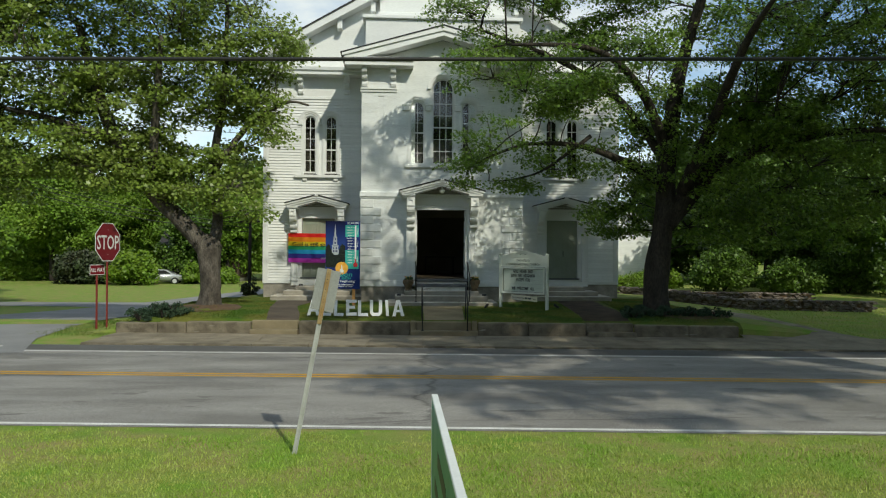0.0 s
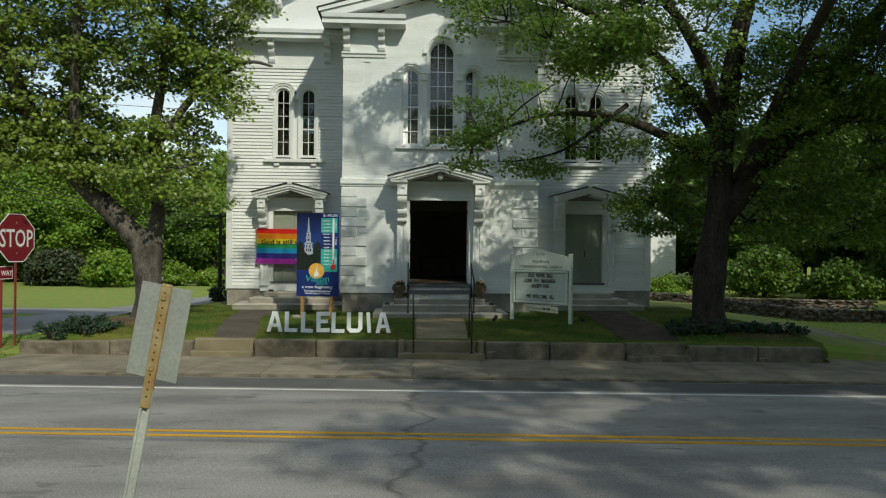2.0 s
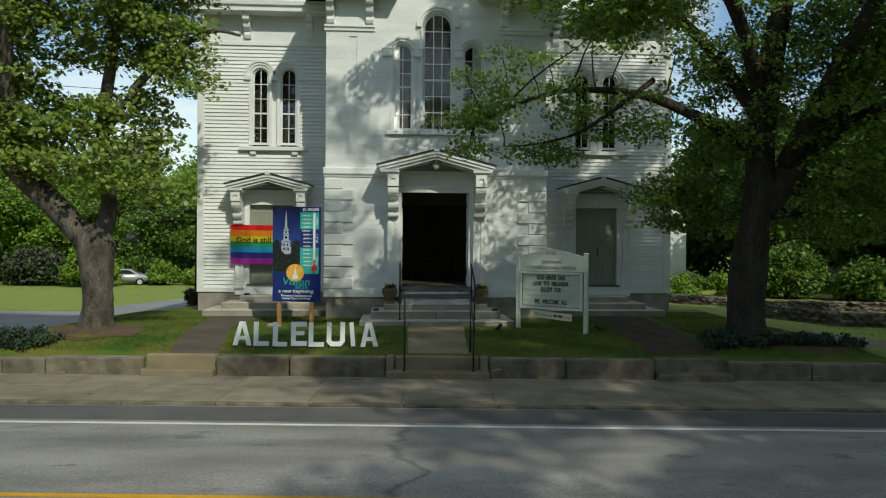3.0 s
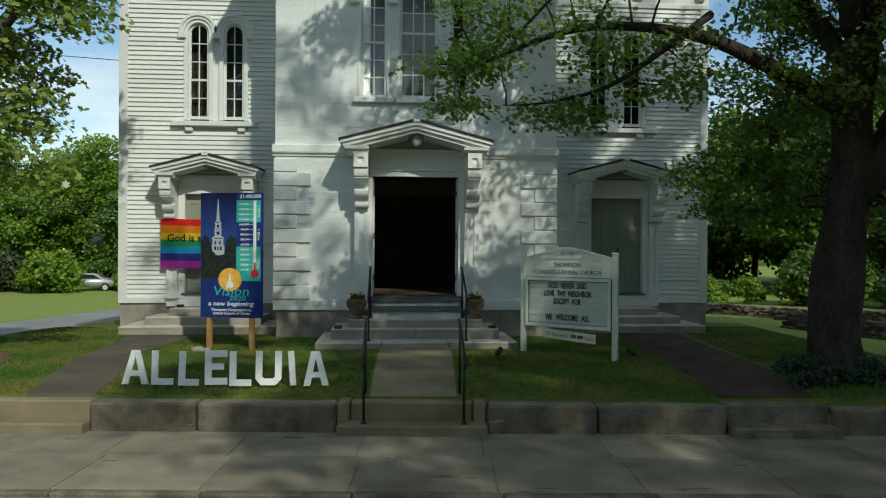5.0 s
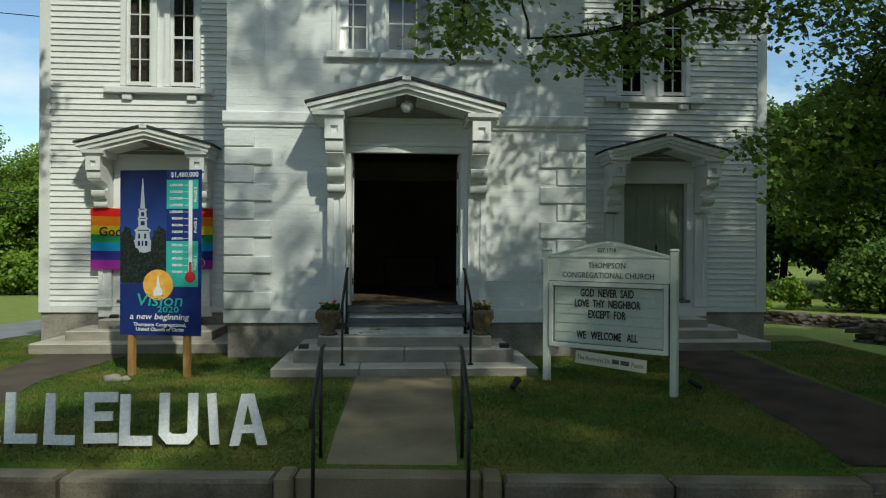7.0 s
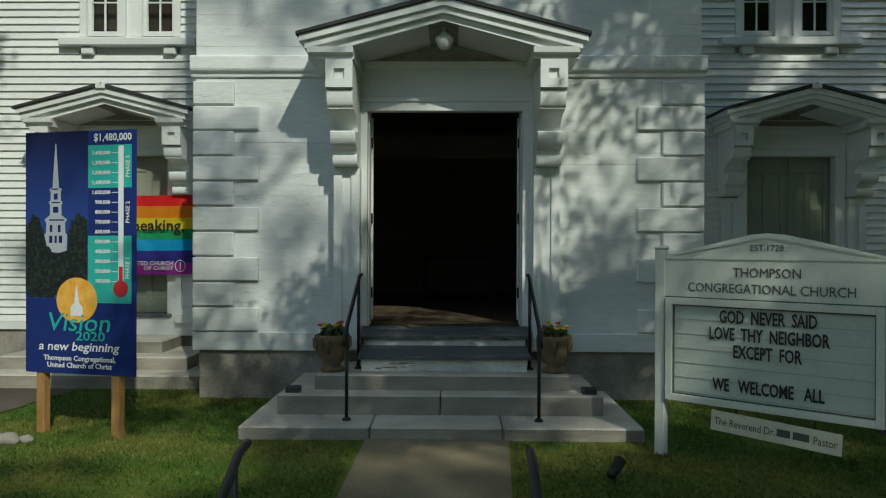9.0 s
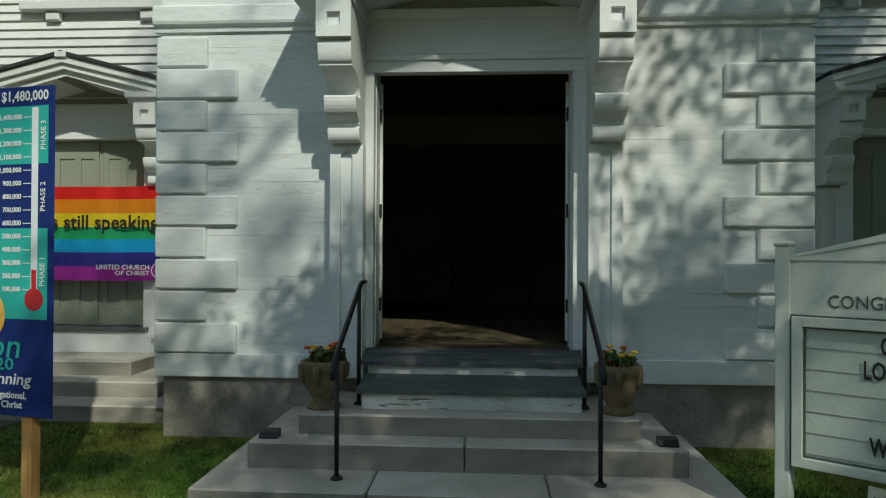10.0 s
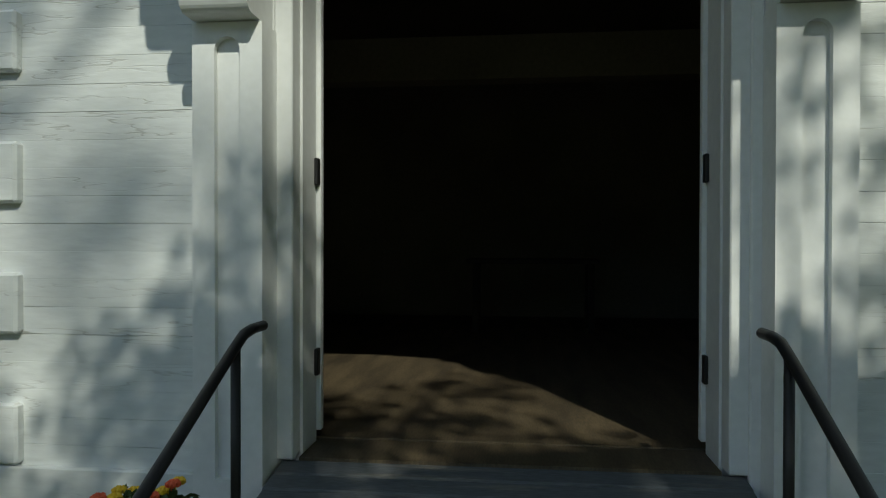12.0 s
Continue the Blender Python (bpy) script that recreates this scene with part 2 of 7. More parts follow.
M_REFLECT = plain("white_sign_edge", (0.75, 0.78, 0.78), 0.5)
M_STOPRED = plain("stop_sign_red", (0.19, 0.008, 0.016), 0.4)
M_POSTRED = plain("red_post", (0.22, 0.03, 0.026), 0.6)
M_YELLOW = mat("yellow_road_paint", (0.62, 0.33, 0.02), (0.50, 0.27, 0.03), rough=0.8, scale=3, fine=90, bump=0.2, speck=0.25)
M_LINE = mat("white_road_paint", (0.70, 0.70, 0.68), (0.52, 0.52, 0.50), rough=0.8, scale=2, fine=90, bump=0.2, speck=0.25)
M_BARK = mat("bark", (0.055, 0.046, 0.037), (0.028, 0.024, 0.02), rough=0.95, scale=5, fine=26, bump=1.0, depth=0.04, stretch=(1, 1, 0.35), speck=0.4)
M_BARKL = mat("grey_bark", (0.135, 0.118, 0.098), (0.055, 0.047, 0.039), rough=0.95, scale=4.5, fine=26, bump=1.0, depth=0.04, stretch=(1, 1, 0.45), speck=0.35)
M_JUNIPER = mat("juniper_needles", (0.030, 0.062, 0.036), (0.045, 0.075, 0.04), rough=0.7, scale=1.5, fine=6, bump=0, island=0.4, translucent=0.15)
M_LEAF = mat("maple_leaf", (0.13, 0.235, 0.03), (0.18, 0.28, 0.042), rough=0.42, scale=0.6, fine=5, bump=0, island=0.45, translucent=0.45)
M_LEAFL = mat("light_maple_leaf", (0.18, 0.265, 0.042), (0.25, 0.325, 0.07), rough=0.38, scale=0.6, fine=5, bump=0, island=0.45, translucent=0.45)
M_LEAFB = mat("far_leaf", (0.15, 0.27, 0.028), (0.22, 0.33, 0.04), rough=0.55, scale=0.25, fine=3, bump=0, island=0.35, translucent=0.45)
# darker copy of the far leaf, with shade put into the colour
M_LEAFS = mat("shade_toned_leaf", (0.085, 0.165, 0.02), (0.12, 0.20, 0.03), rough=0.5, scale=0.25, fine=3, bump=0, island=0.5, translucent=0.4)
M_LEAFY = mat("yellow_green_leaf", (0.19, 0.29, 0.025), (0.14, 0.25, 0.025), rough=0.5, scale=0.5, fine=4, bump=0, island=0.3, translucent=0.35)
M_LEAFD = mat("dark_shrub_leaf", (0.05, 0.055, 0.025), (0.04, 0.07, 0.02), rough=0.6, scale=0.5, fine=4, bump=0, island=0.35, translucent=0.2)
M_TERRA = mat("weathered_clay", (0.21, 0.15, 0.085), (0.12, 0.09, 0.06), rough=0.85, scale=7, fine=60, bump=0.4, speck=0.2)
M_POST = mat("yellow_pine_post", (0.38, 0.215, 0.08), (0.29, 0.155, 0.055), rough=0.7, scale=5, fine=30, stretch=(4, 4, 0.6), speck=0.12)
M_LETTER = mat("letter_white_paint", (0.86, 0.87, 0.86), (0.78, 0.79, 0.78), rough=0.6, scale=3, fine=40, bump=0.1, each=0.04)
M_SIGNW = mat("sign_white_paint", (0.60, 0.63, 0.56), (0.53, 0.56, 0.50), rough=0.5, scale=2, fine=30, bump=0.08, speck=0.04)
M_CREAM = plain("cream_paint", (0.66, 0.62, 0.47), 0.5)
M_READER = plain("reader_board_face", (0.500, 0.560, 0.501), 0.25)
M_INK = plain("black_ink", (0.012, 0.012, 0.013), 0.5)
M_SIGNINK = plain("grey_green_sign_lettering", (0.07, 0.085, 0.075), 0.6)
M_NAVY = plain("banner_navy", (0.010, 0.028, 0.16), 0.75)
M_NIGHT = mat("banner_night_sky", (0.008, 0.012, 0.075), (0.014, 0.025, 0.16), rough=0.8, scale=1.5, fine=20, bump=0.02)
M_DUSK = mat("printed_dusk_sky", (0.008, 0.012, 0.075), (0.014, 0.025, 0.16), rough=0.8, scale=1.5, fine=20, bump=0.02)
_n, _l = M_DUSK.node_tree.nodes, M_DUSK.node_tree.links
_tc, _sep, _mr, _cr = _n.new("ShaderNodeTexCoord"), _n.new("ShaderNodeSeparateXYZ"), _n.new("ShaderNodeMapRange"), _n.new("ShaderNodeValToRGB")
_mr.inputs["From Min"].default_value, _mr.inputs["From Max"].default_value = 1.5, 2.95
_cr.color_ramp.elements[0].color, _cr.color_ramp.elements[1].color = (0.03, 0.085, 0.36, 1), (0.006, 0.009, 0.05, 1)
_l.new(_tc.outputs["Object"], _sep.inputs[0])
_l.new(_sep.outputs["Z"], _mr.inputs["Value"])
_l.new(_mr.outputs["Result"], _cr.inputs["Fac"])
_l.new(_cr.outputs["Color"], _n["Principled BSDF"].inputs["Base Color"])
M_BTEAL = plain("banner_teal", (0.035, 0.42, 0.36), 0.5)
M_BTREE = mat("banner_tree_print", (0.008, 0.013, 0.014), (0.028, 0.04, 0.028), rough=0.85, scale=30, fine=110, mix=0.55, edge=0.12, bump=0.02, speck=0.6, chips=(55.0, 0.66, (0.07, 0.10, 0.09)))
M_BWHITE = plain("banner_white", (0.78, 0.80, 0.82), 0.5)
M_BGREY = plain("banner_grey_print", (0.42, 0.46, 0.50), 0.55)
M_BRED = plain("banner_red", (0.50, 0.02, 0.03), 0.5)
M_BORANGE = mat("banner_orange", (0.75, 0.34, 0.04), (0.85, 0.48, 0.10), rough=0.5, scale=9, fine=60, bump=0.02)
RAINBOW = [plain("flag_" + n, c, 0.6) for n, c in (("red", (0.90, 0.02, 0.02)), ("orange", (0.95, 0.33, 0.015)), ("yellow", (0.95, 0.75, 0.03)),
           ("green", (0.03, 0.46, 0.18)), ("blue", (0.015, 0.45, 0.85)), ("indigo", (0.045, 0.04, 0.38)), ("purple", (0.52, 0.035, 0.50)))]
M_HOUSEW = mat("far_white_clapboard", (0.78, 0.79, 0.78), (0.70, 0.71, 0.70), rough=0.6, scale=1, fine=12, stretch=(0.2, 0.2, 1), speck=0.08)
M_HOUSEB = mat("far_brown_boards", (0.085, 0.058, 0.044), (0.055, 0.038, 0.03), rough=0.8, scale=2, fine=20)
M_CARW = plain("silver_car_paint", (0.50, 0.52, 0.53), 0.25, 0.3)
M_TYRE = plain("tyre_rubber", (0.02, 0.02, 0.02), 0.8)
M_RUBBLE = mat("dry_wall_stone", (0.19, 0.16, 0.14), (0.12, 0.10, 0.09), rough=0.9, scale=5, fine=40, bump=0.6, depth=0.02, each=0.35, speck=0.3)
M_FLOWER_Y = plain("yellow_petals", (0.80, 0.50, 0.02), 0.6)
M_FLOWER_R = plain("red_petals", (0.65, 0.09, 0.03), 0.6)
M_PLANT = plain("pot_foliage", (0.05, 0.09, 0.02), 0.6)
M_BULB = plain("milk_glass", (0.72, 0.73, 0.70), 0.2)
M_WIRE = plain("wire_black", (0.015, 0.015, 0.015), 0.6)

M_GLASS = bpy.data.materials.new("window_glass")
M_GLASS.use_nodes = True
_b = M_GLASS.node_tree.nodes["Principled BSDF"]
_b.inputs["Base Color"].default_value = (0.9, 0.93, 0.92, 1)
_b.inputs["Roughness"].default_value = 0.03
_b.inputs["Transmission Weight"].default_value = 1.0
_b.inputs["IOR"].default_value = 1.45

# ---- building tools (all shapes are given in world metres) ----
def world_of(ob):
    return (world_of(ob.parent) if ob.parent else Matrix()) @ ob.matrix_basis


def thing(name, x, y, z, label, category, group="", turn=0, kind=""):
    ob = new(name)
    ob.empty_display_size = 0.1
    ob.matrix_basis = pose(x, y, z, 0, 0, turn)
    return tagged(ob, label, category, group, kind)


def finish(bm, name, material, smooth=False):
    me = bpy.data.meshes.new(name)
    bmesh.ops.recalc_face_normals(bm, faces=bm.faces)
    bm.to_mesh(me)
    bm.free()
    me.materials.append(material)
    if smooth:
        me.polygons.foreach_set("use_smooth", [True] * len(me.polygons))
    return me


def hang(me, name, parent, label="", m=None):
    """Links a mesh in world metres under a thing or part (or alone), with an optional world pose."""
    ob = new(name, me)
    if parent:
        ob.parent = parent
        inv = world_of(parent).inverted()
        if m is None:
            me.transform(inv)
        else:
            ob.matrix_basis = inv @ m
    elif m is not None:
        ob.matrix_basis = m
    return tagged(ob, label)


def part(name, bm, material, parent, label="", smooth=False):
    return hang(finish(bm, name, material, smooth), name, parent, label)


def setting(name, bm, material, label, category, smooth=False, kind="structure"):
    return tagged(hang(finish(bm, name, material, smooth), name, None), label, category, "", kind)


def B():
    return bmesh.new()


def box(bm, x0, x1, y0, y1, z0, z1, bevel=0.0, m=None):
    r = bmesh.ops.create_cube(bm, size=1.0)
    vs = r["verts"]
    for v in vs:
        v.co = Vector(((x0 + x1) / 2 + v.co.x * (x1 - x0), (y0 + y1) / 2 + v.co.y * (y1 - y0), (z0 + z1) / 2 + v.co.z * (z1 - z0)))
    if bevel:
        es = list({e for v in vs for e in v.link_edges})
        r = bmesh.ops.bevel(bm, geom=es, offset=bevel, segments=1, affect="EDGES", profile=0.5)
        vs = list({v for f in r["faces"] for v in f.verts} | {v for v in vs if v.is_valid})
    if m is not None:
        bmesh.ops.transform(bm, matrix=m, verts=vs)
    return bm


def prism(bm, pts, axis, a0, a1):
    """Extrudes a 2D outline along axis: 'x' (points y, z), 'y' (points x, z) or 'z' (points x, y)."""
    def at(p, a):
        return (a, p[0], p[1]) if axis == "x" else (p[0], a, p[1]) if axis == "y" else (p[0], p[1], a)
    lo, hi = [bm.verts.new(at(p, a0)) for p in pts], [bm.verts.new(at(p, a1)) for p in pts]
    n = len(pts)
    bm.faces.new(lo)
    bm.faces.new(hi[::-1])
    for i in range(n):
        bm.faces.new((lo[i], lo[(i + 1) % n], hi[(i + 1) % n], hi[i]))
    return bm


def ring_prism(bm, outer, inner, a0, a1):
    """A frame in the x-z plane between two outlines of the same length (open ended), with depth along y."""
    n = len(outer)
    vs = [[bm.verts.new((p[0], a, p[1])) for p in line] for a in (a0, a1) for line in (outer, inner)]
    o0, i0, o1, i1 = vs
    for i in range(n - 1):
        for q in ((o0[i], o0[i + 1], i0[i + 1], i0[i]), (o1[i + 1], o1[i], i1[i], i1[i + 1]), (o0[i + 1], o0[i], o1[i], o1[i + 1]), (i0[i], i0[i + 1], i1[i + 1], i1[i])):
            bm.faces.new(q)
    for k in (0, n - 1):
        bm.faces.new((o0[k], i0[k], i1[k], o1[k]) if k == 0 else (i0[k], o0[k], o1[k], i1[k]))
    return bm


def arch(cx, half, z0, spring, n=14):
    """An opening's outline from its bottom left over a round head to its bottom right."""
    return [(cx - half, z0)] + [(cx - half * math.cos(math.pi * i / n), spring + half * math.sin(math.pi * i / n)) for i in range(n + 1)] + [(cx + half, z0)]


def tube(bm, pts, radii, sides=8, cap=True, wobble=0.0):
    """A tube along points, with a radius at each."""
    rings = []
    pts = [Vector(p) for p in pts]
    up = Vector((0.3, 0.1, 1)).normalized()
    for i, p in enumerate(pts):
        d = (pts[min(i + 1, len(pts) - 1)] - pts[max(i - 1, 0)]).normalized()
        s = d.cross(up if abs(d.dot(up)) < 0.95 else Vector((1, 0, 0))).normalized()
        t = d.cross(s)
        ring = []
        for k in range(sides):
            a = 2 * math.pi * k / sides
            r = radii[i]
            if wobble:
                r *= 1 + wobble * noise.noise(Vector((p.x * 1.7 + math.cos(a) * 1.3, p.y * 1.7 + math.sin(a) * 1.3, p.z * 0.9)))
            ring.append(bm.verts.new(p + r * (math.cos(a) * s + math.sin(a) * t)))
        rings.append(ring)
    for a, b in zip(rings, rings[1:]):
        for k in range(sides):
            bm.faces.new((a[k], a[(k + 1) % sides], b[(k + 1) % sides], b[k]))
    if cap:
        bm.faces.new(rings[0][::-1])
        bm.faces.new(rings[-1])
    return bm


def lathe(bm, cx, cy, profile, sides=20):
    """Turns a profile of (radius, height) round a vertical axis."""
    rings = [[bm.verts.new((cx + r * math.cos(2 * math.pi * k / sides), cy + r * math.sin(2 * math.pi * k / sides), z)) for k in range(sides)] for r, z in profile]
    for a, b in zip(rings, rings[1:]):
        for k in range(sides):
            bm.faces.new((a[k], a[(k + 1) % sides], b[(k + 1) % sides], b[k]))
    bm.faces.new(rings[0][::-1])
    bm.faces.new(rings[-1])
    return bm


def many(name, verts, per, material):
    """A mesh of equal n-gons: verts as an array (count * per, 3)."""
    me = bpy.data.meshes.new(name)
    n = len(verts) // per
    me.vertices.add(len(verts))
    me.vertices.foreach_set("co", np.ascontiguousarray(verts, dtype=np.float32).ravel())
    me.loops.add(len(verts))
    me.loops.foreach_set("vertex_index", np.arange(len(verts), dtype=np.int32))
    me.polygons.add(n)
    me.polygons.foreach_set("loop_start", np.arange(0, n * per, per, dtype=np.int32))
    me.materials.append(material)
    me.update(calc_edges=True)
    return me


def words(text, size, material, m, parent, name="lettering", depth=0.002, align="CENTER", bold=0.0, wide=1.0, label=""):
    """Lettering in the built-in font; m places its baseline (x along the line, y up the letters)."""
    cu = bpy.data.curves.new(name, "FONT")
    cu.body, cu.size, cu.extrude, cu.align_x, cu.offset = text, size, depth, align, bold
    cu.resolution_u = 2
    ob = bpy.data.objects.new(name, cu)
    me = bpy.data.meshes.new_from_object(ob)
    bpy.data.objects.remove(ob)
    bpy.data.curves.remove(cu)
    me.materials.clear()
    me.materials.append(material)
    me.transform(m @ Matrix.Diagonal((wide, 1, 1, 1)))
    me.name = name
    return hang(me, name, parent, label)


FACE = Matrix(((1, 0, 0, 0), (0, 0, -1, 0), (0, 1, 0, 0), (0, 0, 0, 1)))  # upright lettering that faces the street


def upright(x, y, z, turn=0):
    return pose(x, y, z, 0, 0, turn) @ FACE


SLOPE = -0.075  # the street runs slightly askew to the church


def sv(x, v):
    """World y of a line along the street at v metres ahead."""
    return v + SLOPE * x


def lerp(a, b, f):
    return a + (b - a) * f


def ramp_at(v, table):
    for (a, za), (b, zb) in zip(table, table[1:]):
        if v <= b:
            return za + (zb - za) * max(0.0, (v - a) / (b - a))
    return table[-1][1]


def ground_z(x, y):
    """Height of the bare ground."""
    v = y - SLOPE * x
    edge = -9.2 + 1.4 * min(1.0, max(0.0, (v - 26) / 4))
    side = min(1.0, max(0.0, (x - 8.6) / 4.0))
    high = ramp_at(v, [(20.85, 0.45), (21.0, 0.545), (21.08, 0.612), (22.0, 0.68), (26.0, 0.72), (30, 0.74), (45, 0.5), (120, 0.9)])
    low = ramp_at(v, [(-60, 0.35), (5, 0.33), (8.6, 0.28), (9.6, 0.19), (16, 0.16), (20.85, 0.17), (24, 0.24), (34, 0.36), (45, 0.45), (120, 0.9)])
    if x < edge:   # the green falls away beside the church
        fall = ramp_at(v, [(-60, 0.35), (5, 0.33), (8.6, 0.28), (9.6, 0.19), (16, 0.16), (20.85, 0.17), (24, 0.17), (28, 0.0), (34, -0.28), (45, -0.55), (66, -0.85), (120, -0.9)])
        return fall if v < 20.85 else lerp(high, fall, min(1.0, (edge - x) / 1.5))
    if v < 20.85:
        return low
    for cx, cy, up, r in ((-7.7, 23.3, 0.22, 1.5), (6.85, 22.6, 0.12, 1.6)):   # mounds at the maples
        d = ((x - cx) ** 2 + (y - cy) ** 2) / (r * r)
        if d < 6:
            high += up * math.exp(-d) * min(1.0, (v - 20.85) / 0.8)
    return lerp(high, low, side * min(1.0, max(0.0, (40 - v) / 10)))

# ---- ground, street, pavement ----
def sheet(bm, xs, vs, lift, skew=True, clip=None):
    grid = []
    for v in vs:
        row = []
        for x in xs:
            y = sv(x, v) if skew else v
            row.append(bm.verts.new((x, y, ground_z(x, y) + lift)))
        grid.append(row)
    for j in range(len(vs) - 1):
        for i in range(len(xs) - 1):
            bm.faces.new((grid[j][i], grid[j][i + 1], grid[j + 1][i + 1], grid[j + 1][i]))
    return bm


def spread(a, b, step):
    n = max(1, round((b - a) / step))
    return [a + (b - a) * i / n for i in range(n + 1)]


GX = [-900, -400, -200, -120, -80] + spread(-60, -14, 4) + spread(-13, 14, 0.5) + spread(16, 60, 4) + [80, 120, 200, 400, 900]
GV = [-900, -300, -100, -60, -30] + spread(-20, 4, 4) + spread(5, 20.7, 0.6) + [20.84, 20.86, 21.0, 21.08] + spread(21.2, 32, 0.6) + spread(34, 60, 4) + [80, 120, 200, 400, 900]
ground = setting("ground", sheet(B(), GX, GV, 0.0), M_GRASS, "mown green lawn and verge beside the street", "ground", smooth=False)
# church lawn gets the turf that has shade in its colour
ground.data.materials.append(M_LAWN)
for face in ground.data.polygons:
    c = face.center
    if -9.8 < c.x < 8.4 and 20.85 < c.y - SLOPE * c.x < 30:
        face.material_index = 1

ROAD_V0, ROAD_V1, KERB_V = 9.72, 18.25, 18.25
road = setting("road", sheet(B(), [-300, -100] + spread(-40, 40, 2) + [100, 300], spread(ROAD_V0, ROAD_V1, 1.0), 0.012), M_ASPHALT,
               "grey worn two-lane asphalt road with fine cracks", "road")


def stripe(name, v, width, material, label, x0=-200.0, x1=200.0, lift=0.016):
    xs = [x0] + spread(-40, 40, 2) + [x1]
    setting(name, sheet(B(), xs, [v - width / 2, v + width / 2], lift), material, label, "road marking")


stripe("road_edge_line_near", 9.86, 0.11, M_LINE, "worn white edge line on the asphalt road")
stripe("road_edge_line_far", 17.12, 0.10, M_LINE, "worn white edge line on the asphalt road", x0=-13.2)
stripe("centre_line_near", 13.90, 0.11, M_YELLOW, "yellow centre line of a double pair on asphalt")
stripe("centre_line_far", 14.14, 0.11, M_YELLOW, "yellow centre line of a double pair on asphalt")
stripe("road_gutter", 17.75, 0.9, M_PATCH, "darker strip of asphalt along the pavement", x0=-13.0, lift=0.0145)

# side street along the church's left flank, with its mouth and stop bar
def strip_mesh(line, half, lift, n=24):
    """A sheet along a poly-line of (x, y, half width)."""
    bm = B()
    rows = []
    for x, y, nx, ny, h in line:
        rows.append([bm.verts.new((x + nx * h * s, y + ny * h * s, ground_z(x + nx * h * s, y + ny * h * s) + lift)) for s in (-1, -0.5, 0, 0.5, 1)])
    for a, b in zip(rows, rows[1:]):
        for k in range(4):
            bm.faces.new((a[k], a[k + 1], b[k + 1], b[k]))
    return bm


side_line = [(-16.6, 17.5, 1, 0.0, 6.0), (-16.2, 20.0, 1, 0.05, 4.6), (-15.6, 23.0, 1, 0.1, 3.6), (-14.7, 27.0, 0.99, -0.05, 2.7), (-14.3, 32.0, 0.99, -0.1, 2.6),
             (-13.7, 37.0, 0.99, -0.12, 2.6), (-13.0, 43.0, 0.99, -0.12, 2.6), (-11.2, 55.0, 0.98, -0.15, 2.6), (-8.6, 70, 0.98, -0.15, 2.6)]
setting("side_street", strip_mesh(side_line, 1, 0.02), M_DRIVE, "pale grey asphalt side street beside the lawn", "road")
setting("branch_street", strip_mesh([(-14.0, 38.4, 0.1, 0.99, 2.6), (-18, 38.8, 0, 1, 2.0), (-26, 39.2, 0, 1, 1.8), (-60, 40, 0, 1, 1.8)], 1, 0.016), M_DRIVE,
        "pale asphalt lane crossing the green", "road")
bm = B()
box(bm, -0.25, 0.25, -2.2, 2.2, 0.0, 0.006, m=pose(-13.9, sv(-13.9, 17.7), ground_z(-13.9, 18.8) + 0.02, 0, 0, 83))
setting("stop_bar", bm, M_LINE, "white stop bar painted across the side street", "road marking")

# kerb stones and pavement slabs
pavement = setting("pavement", sheet(B(), [-9.9] + spread(-8, 40, 2), [18.38, 20.2, 20.84], 0.035), M_CONC, "worn brown-grey concrete pavement bed", "pavement")
bm = B()
setting("driveway", strip_mesh([(10.2, 18.0, 1, 0, 2.1), (9.9, 20.0, 1, 0.1, 1.5), (9.6, 22.4, 1, 0.05, 1.1), (9.7, 24.2, 1, 0, 0.9)], 1, 0.05), M_CONC,
        "tan paved drive mouth beside the church lawn", "driveway")


# lawn paths
def path(name, quad, label, lift=0.012, material=M_PATH, n=36):
    (ax0, ax1, ay), (bx0, bx1, by) = quad
    bm, rows = B(), []
    for j in range(n + 1):
        f = j / n
        y = lerp(ay, by, f)
        rag = [0.05 * noise.noise(Vector((y * 2.3, e, ax0))) + 0.03 * noise.noise(Vector((y * 7.0, e, ax0))) if material is not M_WALK else 0.0 for e in (1.0, 9.0)]
        xs = [lerp(lerp(ax0, bx0, f) + rag[0], lerp(ax1, bx1, f) + rag[1], k / 8) for k in range(9)]
        ys = [y + SLOPE * (x - xs[0]) * (1 - f) for x in xs]
        rows.append([bm.verts.new((x, yy, ground_z(x, yy) + lift)) for x, yy in zip(xs, ys)])
    for a, b in zip(rows, rows[1:]):
        for k in range(8):
            bm.faces.new((a[k], a[k + 1], b[k + 1], b[k]))
    return setting(name, bm, material, label, "path")


path("path_centre", ((-0.82, 0.36, 20.95), (-0.76, 0.62, 25.1)), "worn tan concrete path to the church steps", material=M_WALK)
path("path_left", ((-5.5, -4.5, 21.2), (-6.0, -5.1, 24.9)), "dark asphalt path to the side door")
path("path_left_end", ((-6.0, -5.1, 24.9), (-6.2, -4.7, 27.3)), "dark asphalt path to the side door")
path("path_right", ((3.95, 5.30, 20.84), (4.55, 6.0, 27.6)), "leaf-strewn asphalt path to the side door, darkened for tree shade", material=M_LITTER)


